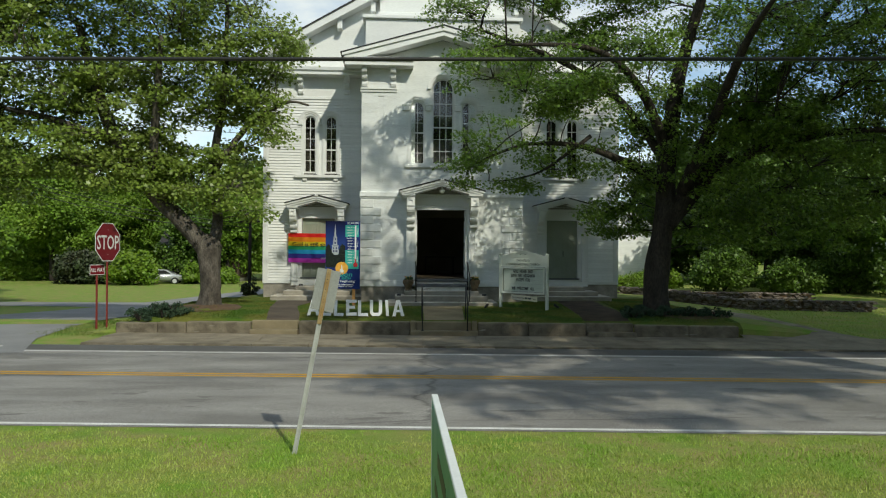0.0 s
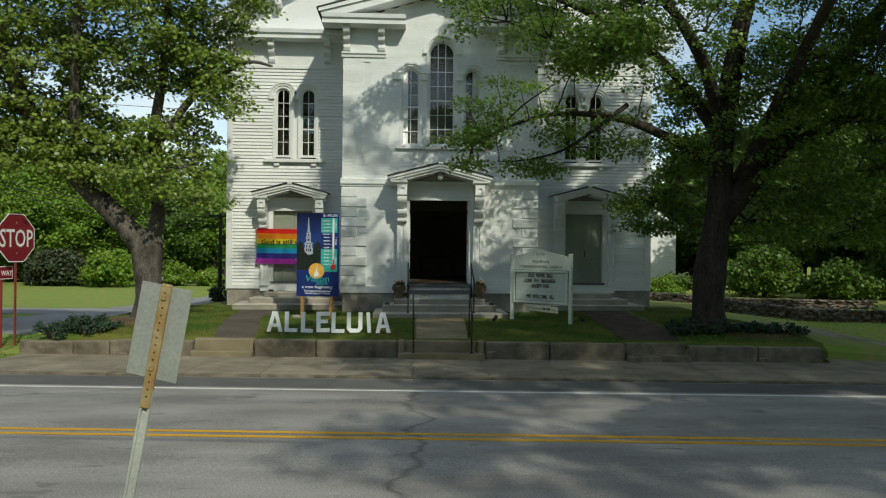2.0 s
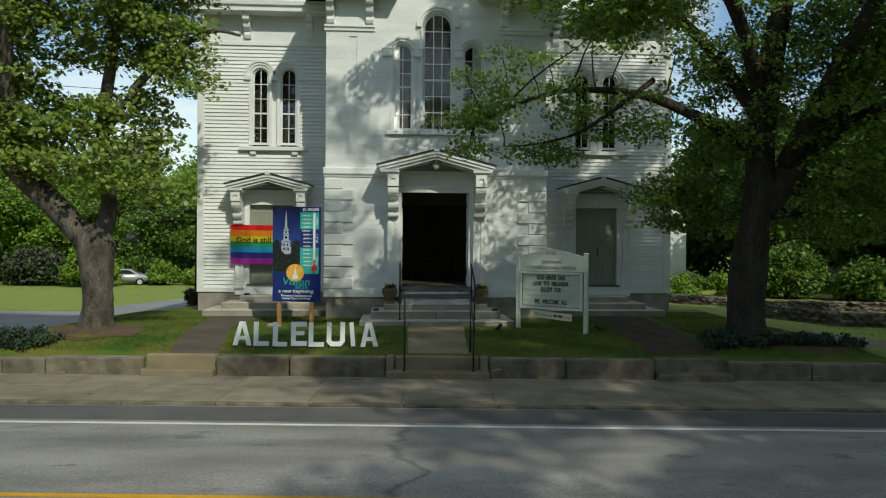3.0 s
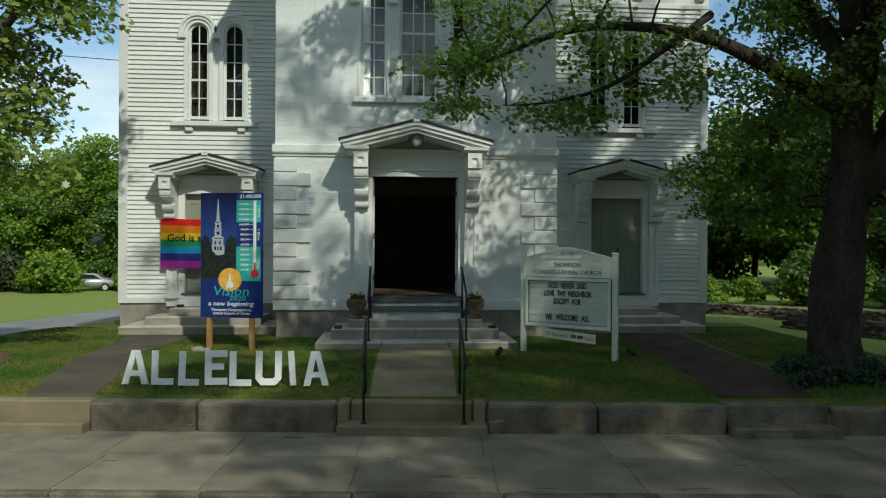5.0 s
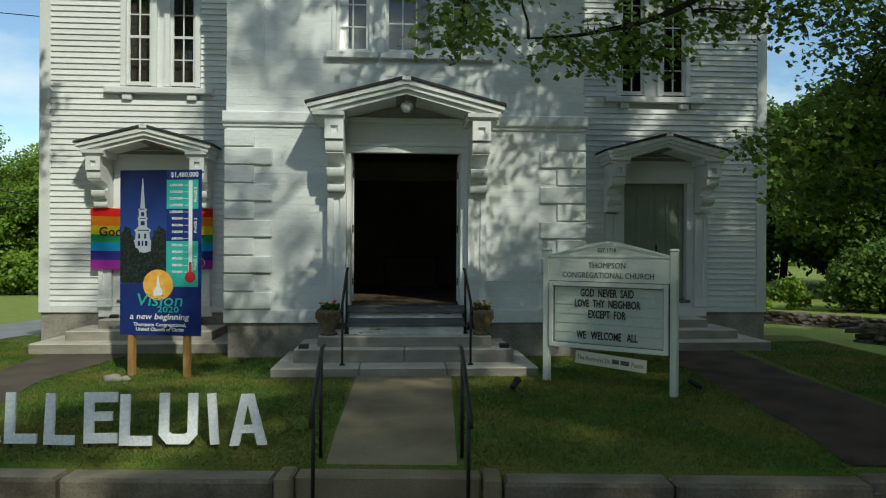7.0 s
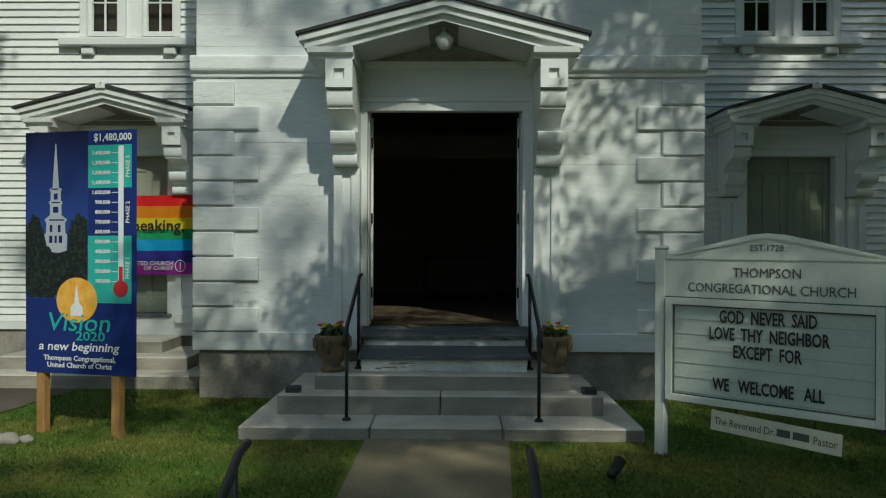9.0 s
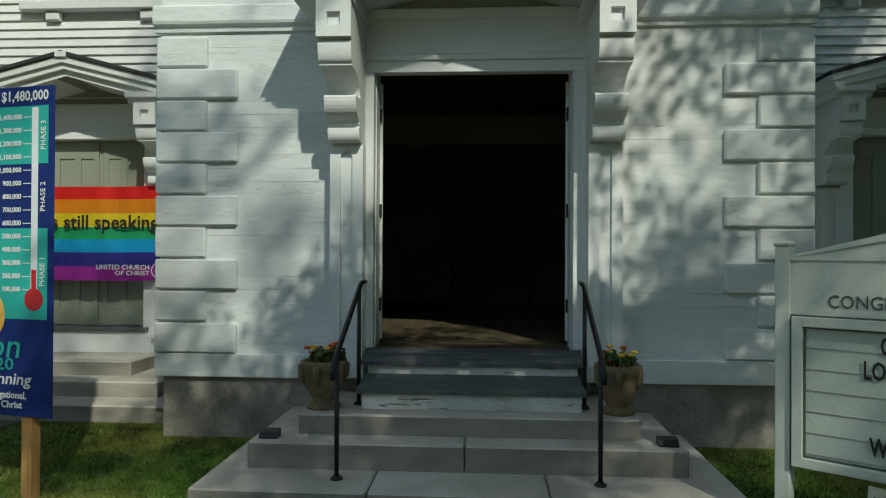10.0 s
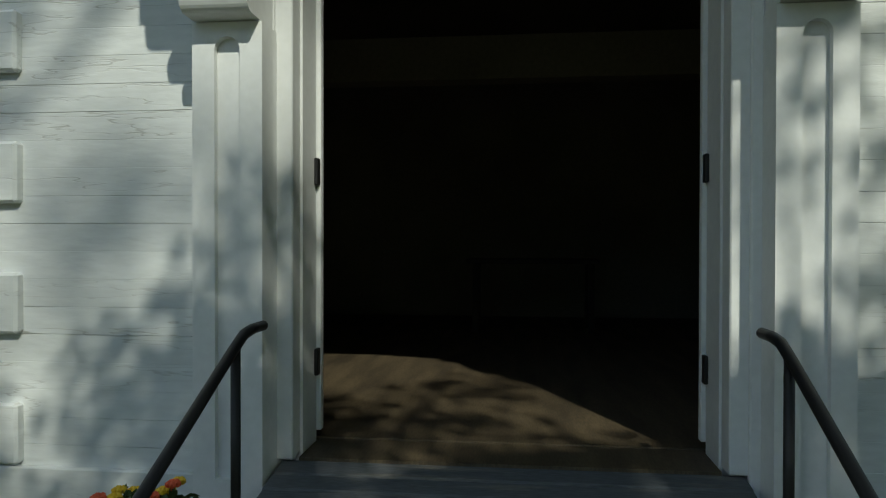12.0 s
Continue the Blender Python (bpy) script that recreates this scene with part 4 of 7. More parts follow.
def hood(parent, cx, y, half, z0, rise, deep, ret):
    """A gabled door hood with stepped mouldings, open below, and short level returns."""
    for s in (-1, 1):
        tip = cx + s * half
        steps = ((0.00, 0.10, 0.10, 0.0), (0.07, 0.17, 0.04, 0.0), (0.14, 0.22, 0.0, 0.0))
        for a, b, back, _ in steps:
            part("raking_moulding", prism(B(), [(tip + s * (b - 0.22), z0 + a), (tip + s * (b - 0.22), z0 + b - 0.012), (cx, z0 + b + rise), (cx, z0 + a + rise)], "y", y - deep + back, y), M_WHITE, parent)
        part("hood_shingles", prism(B(), [(tip + s * 0.03, z0 + 0.205), (tip + s * 0.03, z0 + 0.240), (cx, z0 + 0.272 + rise), (cx, z0 + 0.225 + rise)], "y", y - deep - 0.03, y), M_ROOF, parent, "thin dark shingle edge")
        part("level_return", prism(B(), [(y, z0 - 0.02), (y - deep + 0.12, z0 - 0.02), (y - deep + 0.12, z0 + 0.015), (y - deep + 0.05, z0 + 0.035), (y - deep + 0.04, z0 + 0.095), (y, z0 + 0.095)], "x", *(sorted((tip - s * 0.08, tip - s * ret)))), M_WHITE, parent)
        # soffit and tympanum carry the hood's shade in their colour
        part("hood_soffit", prism(B(), [(tip - s * 0.30, z0 + 0.075), (cx, z0 + rise - 0.004), (cx, z0 + rise + 0.03), (tip - s * 0.30, z0 + 0.105)], "y", y - deep + 0.101, y - 0.001), M_HOODSHADE, parent, "grey soffit boards, toned for shade")
        part("tympanum_board", prism(B(), [(cx, z0 + 0.10), (tip - s * 0.5, z0 + 0.10), (tip - s * 0.5, z0 + 0.12), (cx, z0 + rise - 0.01)], "y", y - 0.03, y + 0.01), M_HOODSHADE, parent, "grey tympanum boards, toned for shade")
        part("ridge_cap", box(B(), *(sorted((cx, cx + s * 0.07))), y - deep - 0.034, y - deep + 0.05, z0 + rise + 0.19, z0 + rise + 0.262, 0.006), M_WHITE, parent)


# main doorway
DC = -0.03
porch = part("main_doorway", box(B(), -1.19, 1.13, FY - 0.05, FY + 0.05, 4.37, 4.70), M_WHITE, church, "white doorway with consoles and a gabled hood")
part("lintel_mould", box(B(), -1.10, 1.04, FY - 0.085, FY - 0.02, 4.31, 4.37, 0.01), M_WHITE, porch)
part("head_casing", box(B(), -1.08, 1.02, FY - 0.06, FY + 0.06, 4.20, 4.31, 0.006), M_WHITE, porch)
part("lintel_cap", box(B(), -1.06, 1.0, FY - 0.10, FY + 0.02, 4.70, 4.79, 0.01), M_WHITE, porch)
for s in (-1, 1):
    part("casing", box(B(), *(sorted((DC + s * 0.93, DC + s * 1.045))), FY - 0.06, FY + 0.06, 1.616, 4.20, 0.006), M_WHITE, porch)
    part("casing_bead", box(B(), *(sorted((DC + s * 1.005, DC + s * 1.055))), FY - 0.085, FY - 0.05, 1.50, 4.31, 0.006), M_WHITE, porch)
    part("jamb", box(B(), *(sorted((DC + s * 0.92, DC + s * 1.02))), FY + 0.06, FY + 0.28, 1.50, 4.25), M_WHITE, porch)
    px_ = -1.182 if s < 0 else 1.17
    pilaster(porch, px_, FY, 0.305, 0.24, 1.36, 3.50)
    console(porch, px_, FY, 3.505, 4.624, 0.285, 0.83)
    door = part("open_door", box(B(), *(sorted((DC + s * 0.898, DC + s * 1.72))), FY + 0.285, FY + 0.33, 1.66, 4.18, 0.004), M_WHITE, porch, "white door leaf standing open inward")
    for z in (2.0, 2.92, 3.86):
        part("hinge", box(B(), *(sorted((DC + s * 0.900, DC + s * 0.919))), FY + 0.235, FY + 0.284, z - 0.065, z + 0.065, 0.004), M_BLACK, door, "dark iron hinge")
hood(porch, -0.04, FY, 1.56, 4.645, 0.39, 0.95, 0.58)
lamp = thing("porch_lamp", -0.03, FY - 0.60, 5.03, "white globe lamp hanging under the door hood", "lamp")
part("globe", lathe(B(), -0.03, FY - 0.60, [(0.02, 4.785), (0.055, 4.795), (0.085, 4.835), (0.108, 4.885), (0.105, 4.92), (0.07, 4.945), (0.04, 4.955)], 16), M_BULB, lamp, "milk glass globe", True)
part("holder", lathe(B(), -0.03, FY - 0.60, [(0.045, 4.95), (0.048, 4.975), (0.025, 4.985), (0.025, 5.035)], 12), M_WHITE, lamp, "", True)

# side doorways
def side_doorway(c, open_label):
    d = part("side_doorway", box(B(), c - 1.0, c + 1.0, WY - 0.03, WY + 0.05, 4.03, 4.39), M_WHITE, church, open_label)
    for s in (-1, 1):
        part("casing", box(B(), *(sorted((c + s * 0.65, c + s * 0.80))), WY - 0.06, WY + 0.10, 1.42, 3.929, 0.006), M_WHITE, d)
        pilaster(d, c + s * 0.93, WY, 0.25, 0.13, 1.42, 3.30)
        console(d, c + s * 0.945, WY, 3.33, 4.26, 0.25, 0.66)
    part("head_casing", box(B(), c - 0.80, c + 0.80, WY - 0.06, WY + 0.10, 3.93, 4.03, 0.006), M_WHITE, d)
    hood(d, c, WY, 1.22, 4.28, 0.30, 0.78, 0.48)
    leafs = part("side_door", box(B(), c - 0.65, c + 0.65, WY + 0.12, WY + 0.16, 1.55, 3.93), M_DOOR, d, "sage green panelled double door, closed")
    for s in (-1, 1):
        for x0, x1 in ((0.03, 0.10), (0.27, 0.35), (0.55, 0.64)):
            part("stile", box(B(), *(sorted((c + s * x0, c + s * x1))), WY + 0.10, WY + 0.12, 1.56, 3.92, 0.004), M_DOOR, leafs)
        for z0, z1 in ((1.56, 1.80), (2.35, 2.52), (3.70, 3.92)):
            part("rail", box(B(), *(sorted((c + s * 0.03, c + s * 0.64))), WY + 0.102, WY + 0.12, z0, z1, 0.004), M_DOOR, leafs)
    part("door_pull", box(B(), c + 0.05, c + 0.075, WY + 0.06, WY + 0.10, 2.45, 2.68, 0.005), M_BLACK, leafs, "black iron pull")
    part("threshold", box(B(), c - 0.72, c + 0.72, WY - 0.10, WY + 0.16, 1.50, 1.555, 0.008), M_STEPBLUE, d, "dark painted sill")
    part("riser_board", box(B(), c - 1.08, c + 1.08, WY - 0.05, WY + 0.02, 1.22, 1.50, 0.006), M_WHITE, d)
    return d


side_doorway(LD, "white side doorway with a gabled hood")
side_doorway(RD, "white side doorway with a gabled hood")

# wooden steps up to the main door
STEP_A = [(FY - 0.05, 1.19), (FY - 0.80, 1.19), (FY - 0.80, 1.333), (FY - 0.05, 1.36)]
part("wood_step", prism(B(), STEP_A, "x", -0.93, 0.89), M_PEEL, porch, "peeling white painted riser")
part("wood_step", prism(B(), [(FY - 0.05, 1.37), (FY - 0.39, 1.37), (FY - 0.39, 1.512), (FY - 0.05, 1.53)], "x", -0.95, 0.91), M_PEEL, porch, "peeling white painted riser")
for x0, x1, ya, yb, za, zb in ((-0.96, 0.92, FY - 0.845, FY - 0.36, 1.335, 1.395), (-1.0, 0.96, FY - 0.445, FY - 0.03, 1.513, 1.572)):
    n = 3
    for k in range(n):    # each tread is of three worn boards, tilted outward to fit the camera's view
        y0, y1 = lerp(ya, yb, k / n), lerp(ya, yb, (k + 1) / n)
        z0, z1 = lerp(za, zb, k / n), lerp(za, zb, (k + 1) / n)
        part("tread_board", prism(B(), [(y0 + 0.003, z0), (y0 + 0.003, z0 + 0.034), (y0 + 0.012, z0 + 0.041), (y1 - 0.01, z1 + 0.037), (y1 - 0.003, z1 + 0.033), (y1 - 0.003, z1)], "x", x0 - random.uniform(0, 0.01), x1 + random.uniform(0, 0.01)), M_STEPBLUE, porch, "worn blue-grey painted tread board")

# vestibule behind the open doors
def room(name, x0, x1, y0, y1, z0, z1, material, label):
    return part(name, box(B(), x0, x1, y0, y1, z0, z1), material, church, label)


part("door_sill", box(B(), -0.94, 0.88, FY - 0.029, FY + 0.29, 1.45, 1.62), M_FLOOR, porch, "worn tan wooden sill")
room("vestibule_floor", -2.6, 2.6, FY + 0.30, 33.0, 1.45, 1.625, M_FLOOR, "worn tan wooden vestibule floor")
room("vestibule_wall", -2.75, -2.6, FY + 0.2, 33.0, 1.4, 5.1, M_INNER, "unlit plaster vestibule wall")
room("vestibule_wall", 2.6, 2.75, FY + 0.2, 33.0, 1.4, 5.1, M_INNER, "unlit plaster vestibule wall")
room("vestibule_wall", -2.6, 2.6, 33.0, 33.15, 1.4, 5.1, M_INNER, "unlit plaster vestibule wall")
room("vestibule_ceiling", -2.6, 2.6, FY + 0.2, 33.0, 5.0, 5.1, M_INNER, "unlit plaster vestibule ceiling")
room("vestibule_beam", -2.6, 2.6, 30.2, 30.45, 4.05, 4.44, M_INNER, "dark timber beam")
table = thing("hall_table", 0.15, 31.6, 1.625, "dark wooden table in the unlit vestibule", "table")
part("tabletop", box(B(), -0.55, 0.85, 31.3, 31.9, 2.35, 2.40, 0.01), M_DARK, table)
for x in (-0.48, 0.74):
    for y in (31.36, 31.80):
        part("leg", box(B(), x, x + 0.06, y, y + 0.06, 1.625, 2.35), M_DARK, table)

# ---- trees ----
MAPLE = np.array([(0.0, -0.5), (0.40, -0.28), (0.26, -0.02), (0.52, 0.16), (0.17, 0.22), (0.0, 0.55), (-0.17, 0.22), (-0.52, 0.16), (-0.26, -0.02), (-0.40, -0.28)])
MAPLE_S = np.array([(0.0, -0.5), (0.42, -0.24), (0.22, -0.02), (0.50, 0.18), (0.0, 0.56), (-0.50, 0.18), (-0.22, -0.02), (-0.42, -0.24)])
LEAF = np.array([(0.0, -0.5), (0.32, 0.0), (0.0, 0.5), (-0.32, 0.0)])
SPRAY = np.array([(0.0, -0.5), (0.34, -0.12), (0.26, 0.22), (0.0, 0.5), (-0.26, 0.22), (-0.34, -0.12)])


def leaves(centres, count, radius, flat, size, outline, tilt=0.55, seed=1):
    """Flattened sprays of leaves round each centre; gives the corners of all leaves."""
    g = np.random.default_rng(seed)
    n = len(centres) * count
    c = np.repeat(np.asarray(centres, dtype=float), count, axis=0)
    d = g.normal(size=(n, 3))
    d /= np.linalg.norm(d, axis=1)[:, None]
    r = g.random(n) ** 0.45
    off = d * r[:, None] * np.array([radius, radius, radius * flat])
    off[:, 2] -= 0.25 * radius * (np.hypot(off[:, 0], off[:, 1]) / radius) ** 2
    pos = c + off
    nrm = g.normal(size=(n, 3)) * tilt + np.array([0.22, -0.42, 0.88]) + off / radius * 0.3
    nrm /= np.linalg.norm(nrm, axis=1)[:, None]
    u = np.cross(nrm, g.normal(size=(n, 3)))
    u /= np.linalg.norm(u, axis=1)[:, None]
    w = np.cross(nrm, u)
    s = size * (0.65 + 0.7 * g.random(n))
    k = len(outline)
    fold = np.abs(outline[:, 0]) * 0.28
    v = (pos[:, None, :] + s[:, None, None] * (outline[None, :, 0, None] * u[:, None, :] + outline[None, :, 1, None] * w[:, None, :] + fold[None, :, None] * nrm[:, None, :]))
    return v.reshape(-1, 3), k


def blob_points(blobs, seed, density):
    """Spray centres inside a set of ellipsoids, more of them near the skin."""
    g = np.random.default_rng(seed)
    out = []
    for (cx, cy, cz), (rx, ry, rz), *weight in blobs:
        n = max(3, int(density * (weight[0] if weight else 1.0) * (rx * ry * rz) ** (2 / 3) * 3))
        d = g.normal(size=(n, 3))
        d /= np.linalg.norm(d, axis=1)[:, None]
        r = 0.35 + 0.65 * g.random(n) ** 0.6
        out.append(np.array([cx, cy, cz]) + d * r[:, None] * np.array([rx, ry, rz]))
    return np.concatenate(out)


def bend(a, b, n, sag, seed):
    """A wavering line of n + 1 points from a to b."""
    a, b = Vector(a), Vector(b)
    out = []
    for i in range(n + 1):
        f = i / n
        p = a.lerp(b, f)
        k = math.sin(math.pi * f)
        p += Vector((noise.noise(Vector((seed, f * 2.3, 1))), noise.noise(Vector((seed, f * 2.3, 5))), noise.noise(Vector((seed, f * 2.3, 9))))) * (b - a).length * 0.12 * k
        p.z += sag * k
        out.append(p)
    return out


def through_points(pts, n):
    """A smooth line (Catmull-Rom) through the points, n steps to each stretch."""
    pts = [Vector(p) for p in pts]
    out = []
    for i in range(len(pts) - 1):
        p0, p1, p2, p3 = pts[max(i - 1, 0)], pts[i], pts[i + 1], pts[min(i + 2, len(pts) - 1)]
        for k in range(n):
            t = k / n
            out.append(0.5 * ((2 * p1) + (p2 - p0) * t + (2 * p0 - 5 * p1 + 4 * p2 - p3) * t * t + (3 * p1 - p0 - 3 * p2 + p3) * t ** 3))
    out.append(pts[-1])
    return out


def big_tree(name, x, y, label, trunk, limbs, blobs, seed, density, count, size, radius=0.62, flat=0.34, leaf=None, bark=None, outline=MAPLE):
    z = ground_z(x, y)
    tree = thing(name, x, y, z, label, "tree", "old maples before the church")
    line = through_points([p[:3] for p in trunk], 6)
    rad = [lerp(trunk[min(i // 6, len(trunk) - 1)][3], trunk[min(i // 6 + 1, len(trunk) - 1)][3], (i % 6) / 6) for i in range(len(line))]
    part("trunk", tube(B(), line, rad, 20, wobble=0.32), (bark or M_BARK), tree, "furrowed grey-brown trunk", True)
    nodes = [p for p in line[len(line) * 2 // 3:]]
    for j, limb in enumerate(limbs):
        ll = through_points([p[:3] for p in limb], 6)
        lr = [lerp(limb[min(i // 6, len(limb) - 1)][3], limb[min(i // 6 + 1, len(limb) - 1)][3], (i % 6) / 6) for i in range(len(ll))]
        part("limb", tube(B(), ll, lr, 12, wobble=0.2), (bark or M_BARK), tree, "", True)
        nodes += ll[2:]
    pts = blob_points(blobs, seed, density)
    nn = np.array([tuple(p) for p in nodes])
    twigs = B()
    for i, p in enumerate(pts):
        d = np.linalg.norm(nn - p, axis=1) + np.maximum(0, nn[:, 2] - p[2]) * 0.8
        a = nn[int(np.argmin(d))]
        n = 4
        ln = bend(a, p, n, 0.05 * np.linalg.norm(p - a), seed + i * 0.37)
        r0 = min(0.026, 0.012 + 0.008 * float(np.linalg.norm(p - a)))
        tube(twigs, ln, [lerp(r0, 0.006, k / n) for k in range(n + 1)], 5, cap=False)
        if i % 5 == 0:
            nn = np.vstack([nn, [tuple(ln[2])], [tuple(ln[3])]])
    tagged(part("twigwork", twigs, (bark or M_BARK), tree), kind="stuff")
    v, k = leaves(pts, count, radius, flat, size, outline, seed=seed)
    crown = hang(many("crown", v, k, leaf or M_LEAF), "crown", tree, "open crown of green maple leaves")
    return tree


lx, ly = LT
big_tree("maple_tree", lx, ly, "maple with a forked grey trunk on the sunny lawn",
         [(lx - 0.02, ly, 0.42, 0.74), (lx, ly, 0.8, 0.43), (lx + 0.03, ly, 1.35, 0.33), (lx, ly, 2.2, 0.32), (lx - 0.03, ly, 2.75, 0.36), (lx + 0.02, ly, 3.15, 0.24)],
         [[(lx - 0.02, ly, 2.55, 0.28), (lx - 0.75, ly - 0.1, 3.45, 0.26), (lx - 1.8, ly - 0.2, 4.6, 0.24), (lx - 2.9, ly - 0.6, 6.4, 0.19), (lx - 3.8, ly - 0.8, 9.6, 0.10)],
          [(lx + 0.05, ly, 2.75, 0.22), (lx + 0.22, ly + 0.1, 3.6, 0.17), (lx + 0.05, ly + 0.2, 5.4, 0.14), (lx + 0.4, ly, 7.6, 0.11), (lx + 0.6, ly - 0.3, 10.5, 0.06)],
          [(lx + 0.1, ly + 0.1, 5.2, 0.13), (lx + 1.1, ly + 0.1, 6.6, 0.09), (lx + 2.4, ly - 0.2, 7.4, 0.05), (lx + 3.2, ly - 0.4, 7.3, 0.03)],
          [(lx - 1.8, ly - 0.2, 4.7, 0.15), (lx - 1.4, ly - 1.0, 6.6, 0.12), (lx - 1.0, ly - 1.8, 9.0, 0.07)],
          [(lx - 2.4, ly - 0.4, 5.8, 0.14), (lx - 4.4, ly - 0.9, 6.6, 0.10), (lx - 6.4, ly - 1.2, 7.0, 0.05)]],
         [((-8.2, 23.4, 8.2), (2.0, 2.2, 1.7)), ((-6.3, 23.6, 7.4), (1.1, 1.3, 0.9)), ((-6.0, 23.4, 9.2), (1.3, 1.6, 1.2)), ((-10.6, 23.2, 7.4), (2.4, 2.2, 1.7)), ((-13.0, 22.6, 8.6), (2.6, 2.6, 2.4)),
          ((-9.2, 22.8, 10.8), (3.4, 3.0, 1.8)), ((-10.0, 23.6, 5.5), (1.9, 1.6, 0.8)), ((-12.6, 22.4, 5.8), (2.2, 2.0, 1.0)), ((-15.4, 22.2, 6.6), (2.0, 2.2, 1.8)), ((-7.4, 23.8, 5.7), (1.1, 1.2, 0.6)),
          ((-14.5, 21.8, 11.0), (2.5, 2.5, 2.0)), ((-5.7, 23.2, 6.5), (0.6, 0.8, 0.6)), ((-11.8, 21.5, 12.6), (3, 3, 2)), ((-14.4, 22.4, 4.6), (1.8, 1.6, 0.7)), ((-8.7, 22.9, 4.9), (1.6, 1.3, 0.55)), ((-6.8, 23.3, 4.9), (0.9, 0.9, 0.45)),
          ((-7.3, 22.7, 4.3), (1.0, 0.7, 0.45), 0.8), ((-8.9, 22.6, 4.5), (0.9, 0.6, 0.4), 0.6), ((-6.4, 23.2, 3.9), (0.6, 0.6, 0.35), 0.6), ((-10.6, 22.3, 5.0), (1.1, 0.8, 0.5), 0.7)],
         11, 12.5, 60, 0.108, radius=0.62, leaf=M_LEAFL, bark=M_BARKL)
rx, ry = RT
# added high clumps with gaps, mostly out of view, placed to dapple the church front
HIGH = [((2.0, 17.4, 12.2), (1.2, 1.1, 0.7), 0.15), ((4.0, 17.5, 13.4), (1.4, 1.2, 0.8), 0.18), ((6.2, 17.3, 11.6), (1.2, 1.1, 0.7), 0.12), ((0.0, 17.4, 11.4), (1.2, 1.0, 0.7), 0.2), ((-0.6, 17.2, 12.8), (1.0, 0.9, 0.6), 0.12), ((6.9, 17.4, 13.8), (1.4, 1.2, 0.8), 0.2), ((1.8, 17.5, 13.9), (1.2, 1.1, 0.7), 0.2),
        ((1.7, 18.8, 14.4), (1.3, 1.1, 0.8), 0.16), ((4.3, 18.9, 15.0), (1.5, 1.3, 0.9), 0.08), ((6.4, 19.2, 15.8), (1.5, 1.3, 0.9), 0.12),
        ((8.4, 21.2, 12.4), (1.8, 1.5, 1.0), 0.30), ((10.0, 20.8, 14.2), (1.8, 1.5, 1.0), 0.30), ((8.2, 20.6, 16.4), (1.8, 1.5, 1.0), 0.25), ((10.6, 21.8, 11.8), (1.7, 1.4, 0.9), 0.28),
        ((8.8, 18.4, 12.6), (2.0, 1.7, 1.0), 0.32), ((12.0, 18.2, 12.4), (2.2, 1.8, 1.0), 0.4), ((6.8, 22.0, 13.2), (1.6, 1.4, 0.9), 0.25),
        ((1.3, 23.4, 9.7), (1.5, 0.8, 0.8), 0.4), ((3.5, 23.4, 9.5), (1.6, 0.8, 0.9), 0.4), ((5.4, 23.2, 9.6), (1.4, 0.9, 0.9), 0.5), ((0.3, 23.4, 10.6), (1.0, 0.8, 0.6), 0.60), ((4.4, 23.2, 10.8), (1.6, 0.9, 0.7), 0.70), ((2.2, 23.4, 8.4), (1.3, 0.7, 0.5), 0.2), ((4.6, 23.4, 8.0), (1.3, 0.7, 0.6), 0.3)]
